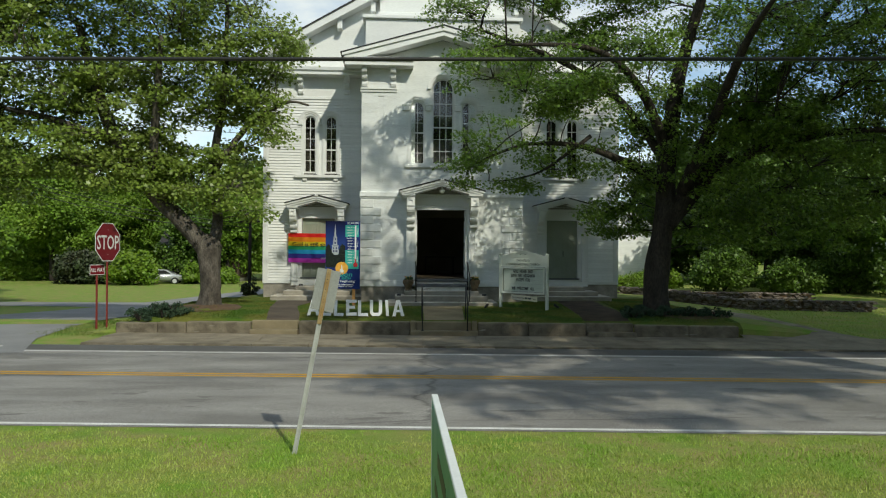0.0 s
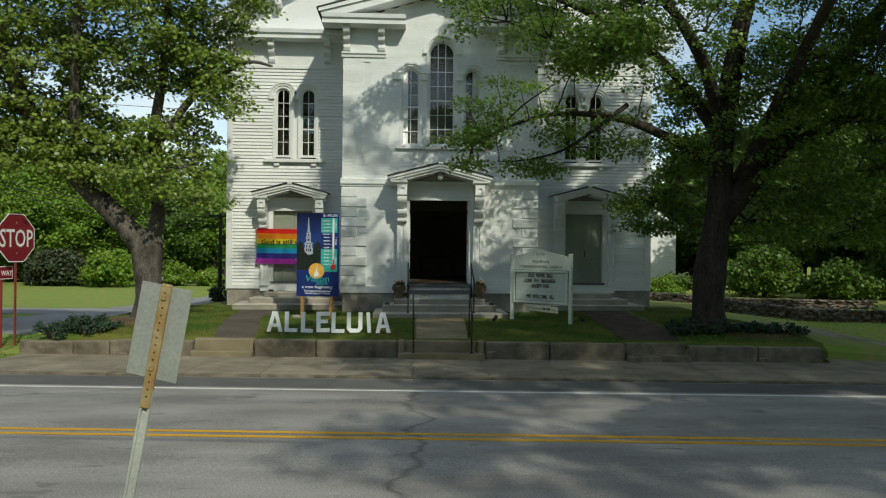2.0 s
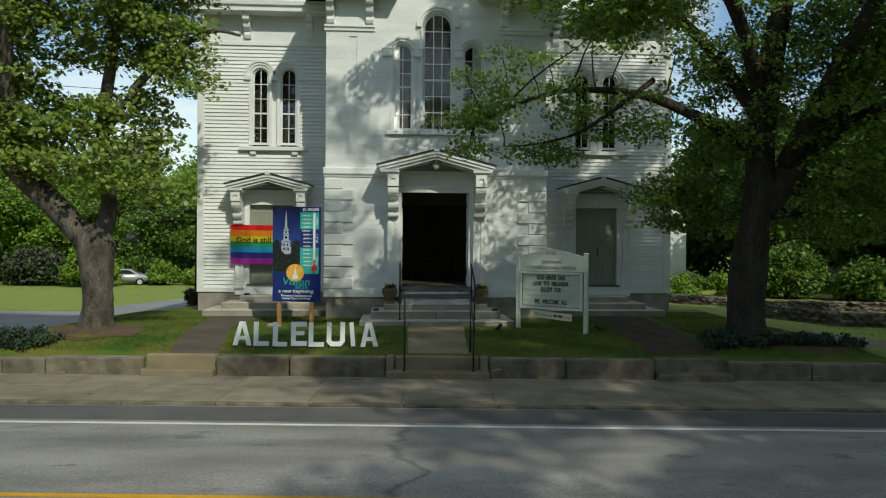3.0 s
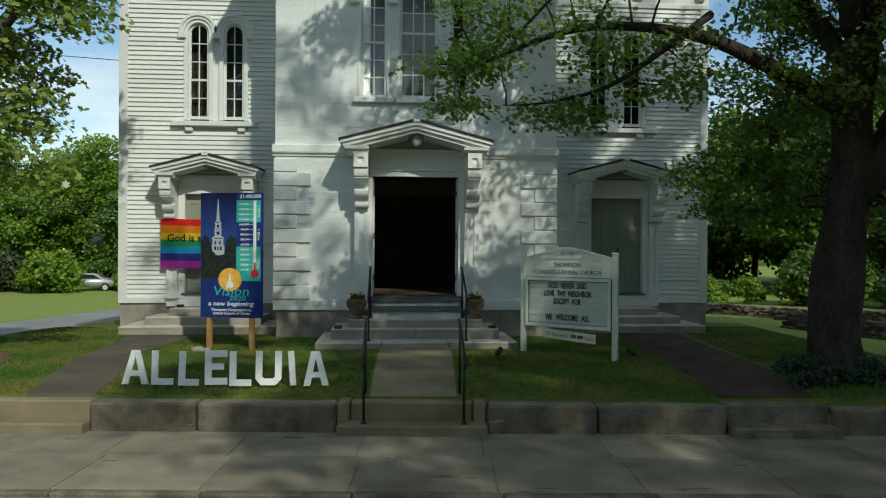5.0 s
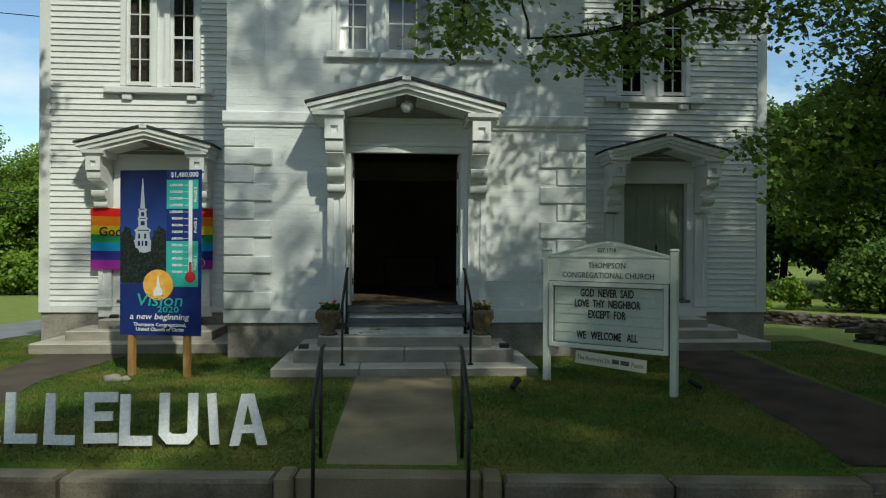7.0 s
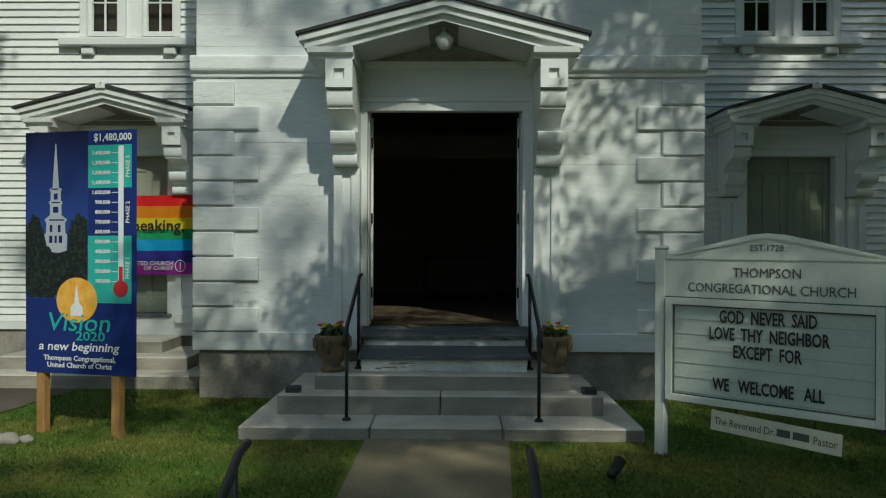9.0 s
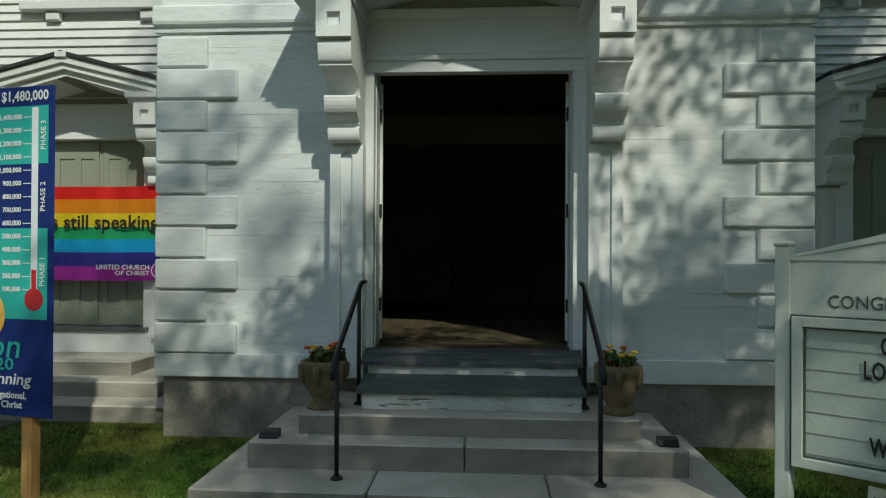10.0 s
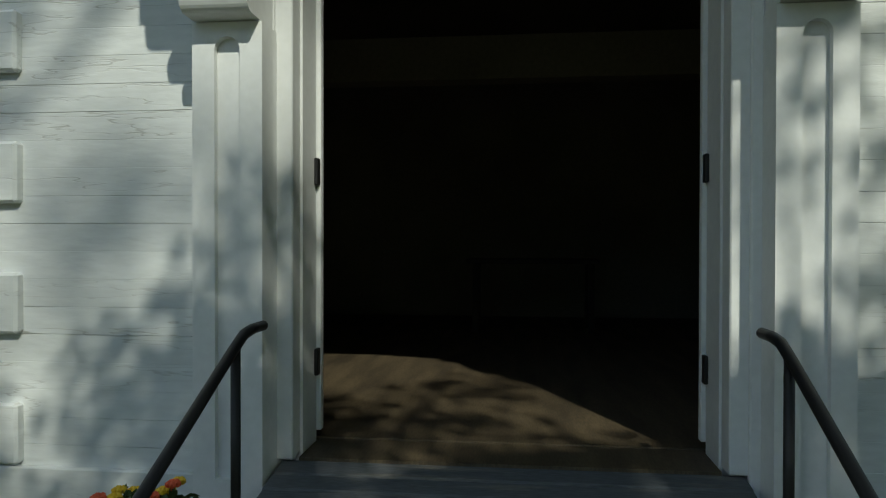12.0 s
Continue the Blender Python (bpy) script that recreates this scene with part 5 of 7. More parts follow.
big_tree("maple_tree", rx, ry, "large dark maple shading the church front",
         [(rx - 0.06, ry, 0.4, 0.74), (rx - 0.08, ry, 0.8, 0.49), (rx - 0.10, ry, 1.5, 0.36), (rx + 0.02, ry, 3.0, 0.335), (rx + 0.25, ry, 4.4, 0.35)],
         [[(rx + 0.2, ry, 3.6, 0.36), (rx + 1.1, ry - 0.2, 4.8, 0.31), (rx + 2.2, ry - 0.4, 6.4, 0.25), (rx + 3.6, ry - 0.8, 8.4, 0.18), (rx + 5.2, ry - 1.2, 10.6, 0.10)],
          [(rx + 0.2, ry, 4.0, 0.34), (rx + 0.2, ry - 0.1, 5.6, 0.29), (rx + 0.3, ry - 0.8, 8.2, 0.22), (rx + 0.8, ry - 1.8, 11.0, 0.11), (rx + 1.2, ry - 2.8, 13.0, 0.04)],
          [(rx + 0.1, ry - 0.1, 4.9, 0.18), (rx - 1.3, ry - 0.2, 5.6, 0.13), (rx - 2.8, ry - 0.4, 6.05, 0.09), (rx - 4.6, ry - 0.6, 6.0, 0.055), (rx - 6.3, ry - 0.7, 5.3, 0.02)],
          [(rx - 2.4, ry - 0.4, 6.35, 0.07), (rx - 3.2, ry - 0.6, 5.75, 0.055), (rx - 4.0, ry - 0.4, 5.2, 0.035), (rx - 4.9, ry - 0.3, 4.95, 0.02), (rx - 5.6, ry - 0.2, 4.9, 0.01)],
          [(rx, ry - 0.3, 6.2, 0.18), (rx - 1.2, ry - 1.6, 7.6, 0.13), (rx - 3.0, ry - 3.2, 8.3, 0.08), (rx - 5.6, ry - 3.9, 8.2, 0.03)],
          [(rx + 1.2, ry - 0.2, 5.0, 0.20), (rx + 3.0, ry - 1.2, 6.0, 0.15), (rx + 5.4, ry - 2.0, 6.4, 0.09), (rx + 8.0, ry - 2.6, 6.2, 0.04)],
          [(rx + 0.6, ry - 0.3, 4.6, 0.20), (rx + 0.8, ry - 2.2, 6.6, 0.15), (rx + 0.6, ry - 4.6, 8.2, 0.10), (rx + 0.4, ry - 6.6, 8.8, 0.05)],
          [(rx + 0.2, ry, 5.6, 0.16), (rx - 1.2, ry + 0.3, 7.6, 0.12), (rx - 3.2, ry + 0.6, 9.0, 0.08), (rx - 5.8, ry + 0.8, 10.0, 0.035)],
          [(rx + 1.0, ry, 4.8, 0.18), (rx + 2.6, ry + 1.2, 6.6, 0.12), (rx + 4.2, ry + 2.2, 8.4, 0.06)]],
         [((1.5, 21.9, 5.9), (1.6, 1.2, 0.6), 0.27), ((3.6, 21.8, 5.9), (1.8, 1.0, 0.55), 0.17), ((3.3, 22.3, 5.3), (0.8, 0.6, 0.4), 0.22), ((3.7, 22.5, 5.8), (0.9, 0.6, 0.5), 0.12), ((4.2, 22.5, 5.2), (0.7, 0.6, 0.45), 0.16), ((4.9, 22.9, 5.4), (0.7, 0.6, 0.5), 0.25), ((0.7, 21.9, 5.8), (0.7, 0.8, 0.7), 0.30), ((0.3, 21.9, 5.3), (0.5, 0.6, 0.45), 0.65), ((2.7, 19.0, 7.0), (1.5, 1.0, 0.6), 1.15), ((4.6, 19.2, 7.3), (1.5, 1.0, 0.7), 0.2), 
          ((7.0, 23.2, 7.2), (1.5, 1.4, 1.0), 0.5), ((8.6, 21.8, 6.9), (1.6, 1.4, 0.8), 0.65), ((4.9, 20.8, 6.7), (1.5, 0.9, 0.7), 0.10), ((3.2, 22.3, 7.5), (1.2, 0.6, 0.6), 0.2), ((4.7, 22.4, 7.7), (1.1, 0.6, 0.6), 0.2), ((2.6, 22.8, 11.4), (1.6, 0.9, 0.8), 1.1), ((4.8, 22.8, 11.9), (1.6, 0.9, 0.9), 1.0), ((6.3, 22.8, 10.9), (1.3, 0.9, 0.8), 0.7), ((3.2, 22.6, 12.8), (1.6, 0.9, 0.8), 0.8), ((7.6, 22.0, 7.8), (1.2, 0.8, 0.6), 0.4), ((9.2, 22.2, 8.2), (1.3, 0.8, 0.7), 0.5), ((6.7, 22.6, 8.6), (1.0, 0.7, 0.6), 0.35), ((1.9, 21.9, 6.9), (0.8, 0.6, 0.4), 0.3), ((3.8, 24.6, 9.1), (1.3, 0.6, 0.6), 0.45), ((5.6, 24.6, 8.8), (1.2, 0.6, 0.6), 0.5), ((2.0, 24.4, 9.6), (1.0, 0.6, 0.5), 0.4), ((4.8, 24.2, 10.2), (1.3, 0.6, 0.6), 0.5), ((4.6, 23.2, 9.4), (1.3, 1.2, 0.8), 0.25), ((0.7, 18.8, 7.5), (1.6, 1.3, 0.7), 0.25), ((3.8, 18.3, 7.8), (2.2, 1.6, 0.9), 0.22), ((8.6, 22.6, 11.2), (2.6, 2.6, 1.8), 0.17), ((9.5, 21.6, 4.7), (2.2, 1.2, 0.8), 0.64), ((6.9, 22.3, 5.3), (1.5, 1.0, 0.6), 0.65), ((11.0, 22.8, 9.6), (2.8, 2.8, 2.0), 0.06),
          ((12.2, 22.4, 6.6), (2.6, 2.4, 1.3), 0.57), ((15.2, 21.8, 7.6), (2.8, 2.8, 2.0), 0.40), ((9.6, 20.6, 6.8), (2.2, 1.7, 1.0), 0.65), ((6.8, 19.0, 8.2), (2.4, 2.0, 1.2), 0.08), ((9.5, 18.6, 9.6), (2.8, 2.2, 1.6), 0.25),
          ((9.0, 25.8, 6.0), (1.8, 1.6, 0.9), 0.06), ((15.0, 21.6, 4.7), (2.2, 2.0, 0.9), 0.5), ((11.4, 22.6, 4.6), (2.2, 1.7, 0.9), 0.5), ((7.15, 24.8, 5.6), (1.15, 1.0, 0.8), 0.55), ((12.8, 20.0, 11.6), (3.0, 2.6, 1.8), 0.12),
          ((13.0, 18.6, 8.4), (2.4, 2.2, 1.5), 0.5), ((9.0, 24.5, 8.6), (2.2, 2.2, 1.4), 0.04), ((9.4, 20.0, 8.6), (2.2, 1.3, 1.0), 0.45), ((11.8, 20.0, 9.2), (2.2, 1.3, 1.1), 0.5), ((18.0, 22.5, 6.0), (2.5, 2.5, 2.2), 0.50), ((5.7, 23.5, 3.9), (1.0, 0.9, 0.75), 0.90), ((6.3, 24.1, 3.2), (0.8, 0.7, 0.45), 0.4), ((5.2, 23.8, 4.1), (0.8, 0.7, 0.35), 0.70), ((8.6, 22.7, 3.6), (1.2, 1.0, 0.7), 0.72),
          ((10.2, 22.2, 3.5), (1.4, 1.2, 0.7), 0.5), ((12.4, 22.0, 3.5), (1.5, 1.2, 0.8), 0.45), ((7.7, 24.6, 4.2), (1.0, 1.0, 0.8), 0.90), ((7.1, 24.0, 6.2), (1.15, 1.0, 0.9), 0.5), ((6.5, 24.4, 4.9), (0.7, 0.8, 0.5), 0.65), ((6.1, 23.0, 6.9), (0.8, 0.8, 0.5), 0.5), ((1.75, 22.4, 4.95), (0.5, 0.4, 0.18), 1.00), ((2.5, 22.2, 4.75), (0.45, 0.35, 0.2), 1.20), ((0.5, 22.0, 4.85), (0.25, 0.3, 0.15), 1.00), ((7.6, 23.5, 6.3), (1.3, 1.0, 0.8), 0.4),
          ((8.3, 20.7, 5.6), (1.4, 0.8, 0.6), 0.5), ((10.3, 20.4, 6.0), (1.6, 0.9, 0.7), 0.5), ((12.4, 20.3, 5.9), (1.6, 0.9, 0.8), 0.5), ((10.8, 20.2, 7.6), (1.8, 1.0, 0.9), 0.6), ((13.2, 20.4, 7.9), (1.8, 1.0, 1.1), 0.6), ((8.8, 20.8, 8.2), (1.6, 0.9, 0.8), 0.6), ((7.5, 20.9, 6.3), (1.1, 0.7, 0.6), 0.5), ((14.8, 20.6, 6.4), (1.6, 1.0, 1.0), 0.6), ((11.6, 21.4, 10.2), (2.0, 1.2, 1.0), 0.45), ((8.6, 21.6, 10.0), (1.6, 1.0, 0.8), 0.45)] + HIGH,
         23, 11.5, 104, 0.082, radius=0.60, outline=MAPLE_S)


def far_tree(name, x, y, height, spread_, material, label, seed, low=0.25, n=34, count=36, size=0.38):
    z = ground_z(x, y)
    g = random.Random(seed)
    t = thing(name, x, y, z, label, "tree", "trees round the green")
    part("trunk", tube(B(), through_points([(x, y, z - 0.1), (x + g.uniform(-.2, .2), y, z + height * 0.3), (x + g.uniform(-.5, .5), y, z + height * 0.75)], 4), [lerp(0.024 * height, 0.006 * height, i / 8) for i in range(9)], 8), M_BARK, t, "", True)
    blobs = []
    for k in range(9):
        a, f = g.uniform(0, 6.28), g.uniform(low, 0.95)
        w = spread_ * (1.0 - 0.55 * abs(f - 0.5) * 1.6)
        blobs.append(((x + math.cos(a) * w * 0.55, y + math.sin(a) * w * 0.55, z + height * f), (w * 0.55, w * 0.55, height * 0.13)))
    blobs.append(((x, y, z + height * 0.6), (spread_ * 0.7, spread_ * 0.7, height * 0.33)))
    pts = blob_points(blobs, seed, n / 9.0)
    v, k = leaves(pts, count, 0.12 * spread_ + 0.55, 0.55, size, LEAF, tilt=0.9, seed=seed)
    hang(many("crown", v, k, material), "crown", t)
    return t


FAR = [(-36.5, 74, 13.5, 6.0, 0), (-46, 80, 14, 6.5, 0), (-53, 80, 14, 7, 0), (-41, 77, 14, 6.2, 0), (-33.5, 81, 13, 6.0, 1), (-27, 79, 13, 5.4, 0), (-21, 81, 13, 5.6, 0), (-15.4, 79, 12.5, 5.2, 1), (-49, 72, 14, 7, 0), (-30, 44, 11, 4.5, 0),
       (20.0, 51, 9.5, 4.4, 0), (22.0, 45, 9.0, 3.8, 0), (20, 42.5, 9.5, 4.4, 0), (23.5, 42, 10, 5, 0), (21, 58, 10.5, 5.0, 1), (29, 39, 9.5, 5, 0), (23, 34.5, 7.5, 3.4, 1), (27, 54, 13, 6, 0), (-25.5, 37, 9.5, 4.0, 0), (-33, 38, 11, 5, 0), (-19, 73, 10, 4.2, 0)]
for i, (x, y, h, w, c) in enumerate(FAR):
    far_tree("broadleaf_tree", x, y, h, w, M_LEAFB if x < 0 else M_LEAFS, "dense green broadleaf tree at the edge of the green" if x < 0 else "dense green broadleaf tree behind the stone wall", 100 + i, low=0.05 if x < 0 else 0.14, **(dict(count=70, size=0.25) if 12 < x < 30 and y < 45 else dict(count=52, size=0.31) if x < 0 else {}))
far_tree("broadleaf_tree", -21.6, 71.4, 7.6, 3.4, M_LEAFS, "dark green tree before a far brown house", 172, low=0.2, count=52, size=0.3)
far_tree("young_tree", 20.5, 27.5, 5.6, 2.2, M_LEAFB, "small dark tree on the neighbouring lawn", 171, low=0.42, size=0.26)


def shrub(name, x, y, w, h, material, label, seed, size=0.2, n=16, count=40, group=""):
    z = ground_z(x, y)
    s = thing(name, x, y, z, label, "shrub", group)
    stems = B()
    g = random.Random(seed)
    for k in range(7):
        a = g.uniform(0, 6.28)
        tube(stems, bend((x, y, z - 0.05), (x + math.cos(a) * w * 0.35, y + math.sin(a) * w * 0.35, z + h * 0.7), 4, 0.05, seed + k), [0.03, 0.025, 0.02, 0.012, 0.006], 5)
    part("stem_cluster", stems, M_BARK, s)
    pts = blob_points([((x, y, z + h * 0.52), (w * 0.42, w * 0.42, h * 0.42)), ((x + 0.2 * w, y, z + h * 0.4), (w * 0.3, w * 0.3, h * 0.3)), ((x - 0.22 * w, y + 0.1 * w, z + h * 0.36), (w * 0.3, w * 0.3, h * 0.3))], seed, n)
    v, k = leaves(pts, count, 0.16 * w, 0.8, size, SPRAY, tilt=0.9, seed=seed)
    hang(many("foliage", v, k, material), "foliage", s)
    return s


shrub("round_shrub", -25.8, 66, 4.2, 3.4, M_LEAFY, "bright yellow-green rounded shrub on the green", 201, 0.3, 10)
shrub("brown_shrub", -30.9, 68, 5.0, 3.4, M_LEAFD, "dull brown spreading shrub on the green", 202, 0.3, 10)
shrub("dark_shrub", -21.0, 69, 2.8, 2.0, M_LEAFB, "dark green shrub on the green", 203, 0.3, 9)
shrub("pale_shrub", -18.2, 69, 2.6, 1.9, M_LEAFY, "pale feathery shrub before a far house", 211, 0.26, 10)
shrub("dark_shrub", -33, 50, 4.5, 3.0, M_LEAFB, "dark green shrub on the green", 204, 0.3, 9)
shrub("pale_shrub", 10.3, 35.8, 1.9, 1.0, M_LEAFY, "pale yellow-green shrub behind the church corner", 205, 0.11, 24, 60)
# shrubs in the darker leaf stand for foliage in shade
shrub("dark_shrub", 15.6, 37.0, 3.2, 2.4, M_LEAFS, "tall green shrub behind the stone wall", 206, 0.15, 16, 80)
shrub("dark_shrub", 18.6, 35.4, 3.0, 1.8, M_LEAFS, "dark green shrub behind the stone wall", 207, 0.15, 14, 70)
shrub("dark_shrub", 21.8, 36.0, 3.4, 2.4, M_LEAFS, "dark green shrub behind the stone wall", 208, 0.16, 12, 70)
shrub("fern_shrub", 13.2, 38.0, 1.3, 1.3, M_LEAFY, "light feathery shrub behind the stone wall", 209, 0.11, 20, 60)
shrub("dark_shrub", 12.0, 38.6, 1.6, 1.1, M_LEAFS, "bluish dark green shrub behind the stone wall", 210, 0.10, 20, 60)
for i in range(4):
    shrub("ground_cover", -9.35 + 0.34 * i, 21.75 + 0.22 * (i % 2), 0.95, 0.42, M_JUNIPER, "low bluish-green juniper ground cover on the kerb wall", 220 + i, 0.055, 22, 90, "ground cover on the wall")
for i, (x, y) in enumerate(((5.55, 21.25), (6.0, 21.55), (6.45, 21.3), (6.85, 21.6), (5.9, 21.95), (7.3, 21.35), (7.75, 21.6), (8.2, 21.4))):
    shrub("ground_cover", x, y, 0.85, 0.26, M_JUNIPER, "low dark leafy ground cover at the foot of a maple", 240 + i, 0.06, 22, 80, "ground cover by the maple")
shrub("red_brown_shrub", -9.0, 35.6, 0.9, 1.7, M_LEAFD, "small red-brown shrub beside a utility pole", 230, 0.08, 30, 50)
# unseen tall trees across the street, their high crowns placed to shade the road, the lawn and the church front


def tall_tree(x, y, height, blobs, label, seed):
    z = ground_z(x, y)
    t = thing("roadside_tree", x, y, z, label, "tree", "tall trees across the street")
    line = through_points([(x, y, z - 0.2), (x - 0.2, y + 0.3, z + height * 0.3), (x - 0.8, y + 1.2, z + height * 0.6), (x - 1.6, y + 2.4, z + height * 0.9)], 5)
    part("trunk", tube(B(), line, [lerp(0.5, 0.1, i / 15) for i in range(16)], 12, wobble=0.2), M_BARK, t, "", True)
    twigs = B()
    for i, (c, r, *_) in enumerate(blobs):
        a = line[min(15, 7 + i % 8)]
        tube(twigs, bend(a, c, 5, 0.4, seed + i), [0.14, 0.11, 0.09, 0.07, 0.05, 0.03], 6, cap=False)
    tagged(part("twigwork", twigs, M_BARK, t), kind="stuff")
    v, k = leaves(blob_points(blobs, seed, 4.2), 46, 0.85, 0.45, 0.26, SPRAY, tilt=0.7, seed=seed)
    hang(many("crown", v, k, M_LEAFB), "crown", t, "high open crown")


tall_tree(14.5, 3.0, 20, [((10, 8, 14), (2.6, 2.2, 1.6)), ((12, 11.5, 13.2), (2.6, 2.2, 1.5)), ((5.2, 8.4, 17), (2.2, 2.0, 1.4), 0.08), ((14, 7, 12), (2.6, 2.4, 1.6)), 
                          ((15.5, 12, 15), (2.6, 2.4, 1.6), 0.4), ((10, 4.5, 11.5), (2.0, 2.0, 1.4), 0.6), ((10.5, 12, 10), (2.4, 2.2, 1.4)), ((12.5, 14, 9.5), (2.2, 2.0, 1.4)), ((13.5, 15, 14.5), (2.6, 2.2, 1.6), 0.25), ((11.5, 1.5, 12), (2.4, 2.2, 1.4), 0.6), ((7.4, 6.6, 16.2), (2.2, 1.6, 1.2), 0.22), ((9.0, 3.0, 10.5), (2.0, 2.0, 1.2), 0.5), ((4.0, 8.0, 13.4), (2.0, 1.8, 1.3), 0.55), ((6.6, 8.2, 13.6), (1.8, 1.7, 1.2), 0.55), ((5.2, 5.8, 13.0), (2.0, 1.6, 1.2), 0.55), ((8.2, 5.6, 12.8), (2.0, 1.6, 1.2), 0.8), ((11.2, 6.0, 12.6), (2.0, 1.7, 1.2), 0.9), ((14.4, 6.0, 12.8), (2.0, 1.7, 1.2), 0.8), ((6.0, -1.0, 13.0), (2.2, 2.0, 1.2), 0.45), ((6.9, 1.6, 13.0), (2.0, 1.8, 1.2), 0.3), ((9.2, -2.0, 13.0), (2.2, 2.0, 1.2), 0.45), ((12.4, 0.0, 13.2), (2.2, 2.0, 1.2), 0.3)],
          "tall broadleaf tree on the near side of the street", 301)
tall_tree(21, 6.0, 21, [((18, 9, 12), (3, 3, 2)), ((20, 13, 15), (3, 3, 2)), ((22, 8, 16), (3, 3, 2.2)), ((18, 4, 15), (3, 3, 2))],
          "tall broadleaf tree on the near side of the street", 302)

# unseen trees behind the camera, added to block low sky light
for i, (x, y, h, w) in enumerate([(-32, -16, 15, 6.5), (-21, -20, 15, 6.5), (-10, -22, 15, 7), (2, -22, 15, 7), (12, -21, 15, 7), (23, -14, 15, 7), (34, -10, 16, 7), (-40, -4, 15, 7)]):
    far_tree("broadleaf_tree", x, y, h, w, M_LEAFB, "unseen broad green tree added to block low sky", 330 + i, low=0.12, size=0.8, count=14)

# far woods all round
gw = np.random.default_rng(77)
ang = gw.uniform(0, 2 * math.pi, 2600)
dist = gw.uniform(88, 108, 2600)
pts = np.column_stack([np.cos(ang) * dist, 15 + np.sin(ang) * dist, 0.8 + gw.random(2600) ** 0.8 * (9.5 + 2.5 * np.sin(ang * 9))])
v, k = leaves(pts, 16, 2.4, 0.8, 1.3, SPRAY, tilt=1.0, seed=78)
tagged(hang(many("far_woods", v, k, M_LEAFB), "far_woods", None), "distant belt of green woods round the village", "woods", "", "stuff")

# ---- kerb wall of granite blocks, with three short flights ----
TH = math.degrees(math.atan(SLOPE))


def street_box(name, x0, x1, v0, v1, z0, z1, material, parent, bevel=0.02, label=""):
    """A block set along the street: x0..x1 along it, v0..v1 across it."""
    bm = B()
    c = (x0 + x1) / 2
    box(bm, -(x1 - x0) / 2, (x1 - x0) / 2, -(v1 - v0) / 2, (v1 - v0) / 2, z0, z1, bevel, pose(c, sv(c, (v0 + v1) / 2), 0, 0, 0, TH))
    return part(name, bm, material, parent, label)


kerb_wall = tagged(thing("kerb_wall", -1, 20.85, 0.1, "low weathered granite block wall edging the church lawn", "wall"), kind="structure")
BLOCKS = [(-9.95, -8.7, 0.50), (-8.7, -7.85, 0.52), (-7.85, -5.92, 0.55), (-4.52, -3.10, 0.58), (-3.10, -1.23, 0.58), (0.75, 2.22, 0.58), (2.22, 3.93, 0.58), (5.33, 6.9, 0.55), (6.9, 8.35, 0.53)]
for x0, x1, z in BLOCKS:
    street_box("granite_block", x0 + 0.009, x1 - 0.009, 20.72 + random.uniform(-0.012, 0.012), 21.02, 0.02, z + random.uniform(-0.012, 0.008), M_GRANITE, kerb_wall, 0.03)
# right flight takes the darker granite to imitate shade under the maple
for x0, x1, stone in ((-5.92, -4.52, M_WALK), (-1.23, 0.75, M_WALK), (3.93, 5.33, M_GRANITE)):
    street_box("step_block", x0 + 0.004, x1 - 0.004, 20.52, 20.95, 0.05, 0.345, stone, kerb_wall, 0.02)
    street_box("step_block", x0 + 0.17 if x0 == -1.23 else x0 + 0.006, x1 - 0.17 if x0 == -1.23 else x1 - 0.006, 20.84, 21.25, 0.1, 0.585, stone, kerb_wall, 0.02)
for x0, x1 in ((-1.23, -1.065), (0.585, 0.75)):
    street_box("cheek_block", x0 + 0.004, x1 - 0.004, 20.74, 21.2, 0.1, 0.60, M_WALK, kerb_wall, 0.02)

for ob in kerb_wall.children:          # lighter, smoother tops
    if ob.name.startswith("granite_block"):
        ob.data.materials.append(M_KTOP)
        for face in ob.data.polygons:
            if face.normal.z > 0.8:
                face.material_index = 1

# ---- stone steps to the doors ----
steps = tagged(thing("stone_steps", -0.04, 25.6, 0.7, "three broad worn granite steps up to the main door", "steps"), kind="structure")
for (x0, x1, y0, z0, z1), cuts in (((-2.0, 1.92, 25.05, 0.55, 0.835), (-0.72, 0.56)), ((-1.74, 1.63, 25.56, 0.80, 1.038), (-0.05,)), ((-1.41, 1.33, 25.83, 0.95, 1.20), ())):
    edges = [x0, *cuts, x1]
    for a, b in zip(edges, edges[1:]):
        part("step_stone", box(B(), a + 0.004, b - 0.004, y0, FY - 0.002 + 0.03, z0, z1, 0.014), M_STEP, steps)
for c, x0, x1, s in ((LD, -6.5, -3.0, -1), (RD, 3.0, 6.7, 1)):
    st = tagged(thing("stone_steps", c, 28.0, 0.7, "three grey granite steps up to a side door", "steps"), kind="structure")
    for k, (y0, z1) in enumerate(((27.35, 0.90), (27.78, 1.07), (28.16, 1.235))):
        a = x0 + 0.42 * k if s < 0 else x0 + (0.0 if k == 0 else 0.5 * k)
        b = x1 - (0.0 if k == 0 else 0.5 * k) if s < 0 else x1 - 0.42 * k
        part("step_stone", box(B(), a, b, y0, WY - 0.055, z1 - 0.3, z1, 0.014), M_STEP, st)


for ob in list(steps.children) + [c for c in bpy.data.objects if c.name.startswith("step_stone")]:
    if len(ob.data.materials) == 1:      # lighter tops: skylight put into the colour
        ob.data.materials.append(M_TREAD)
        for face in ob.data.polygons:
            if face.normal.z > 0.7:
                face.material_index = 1


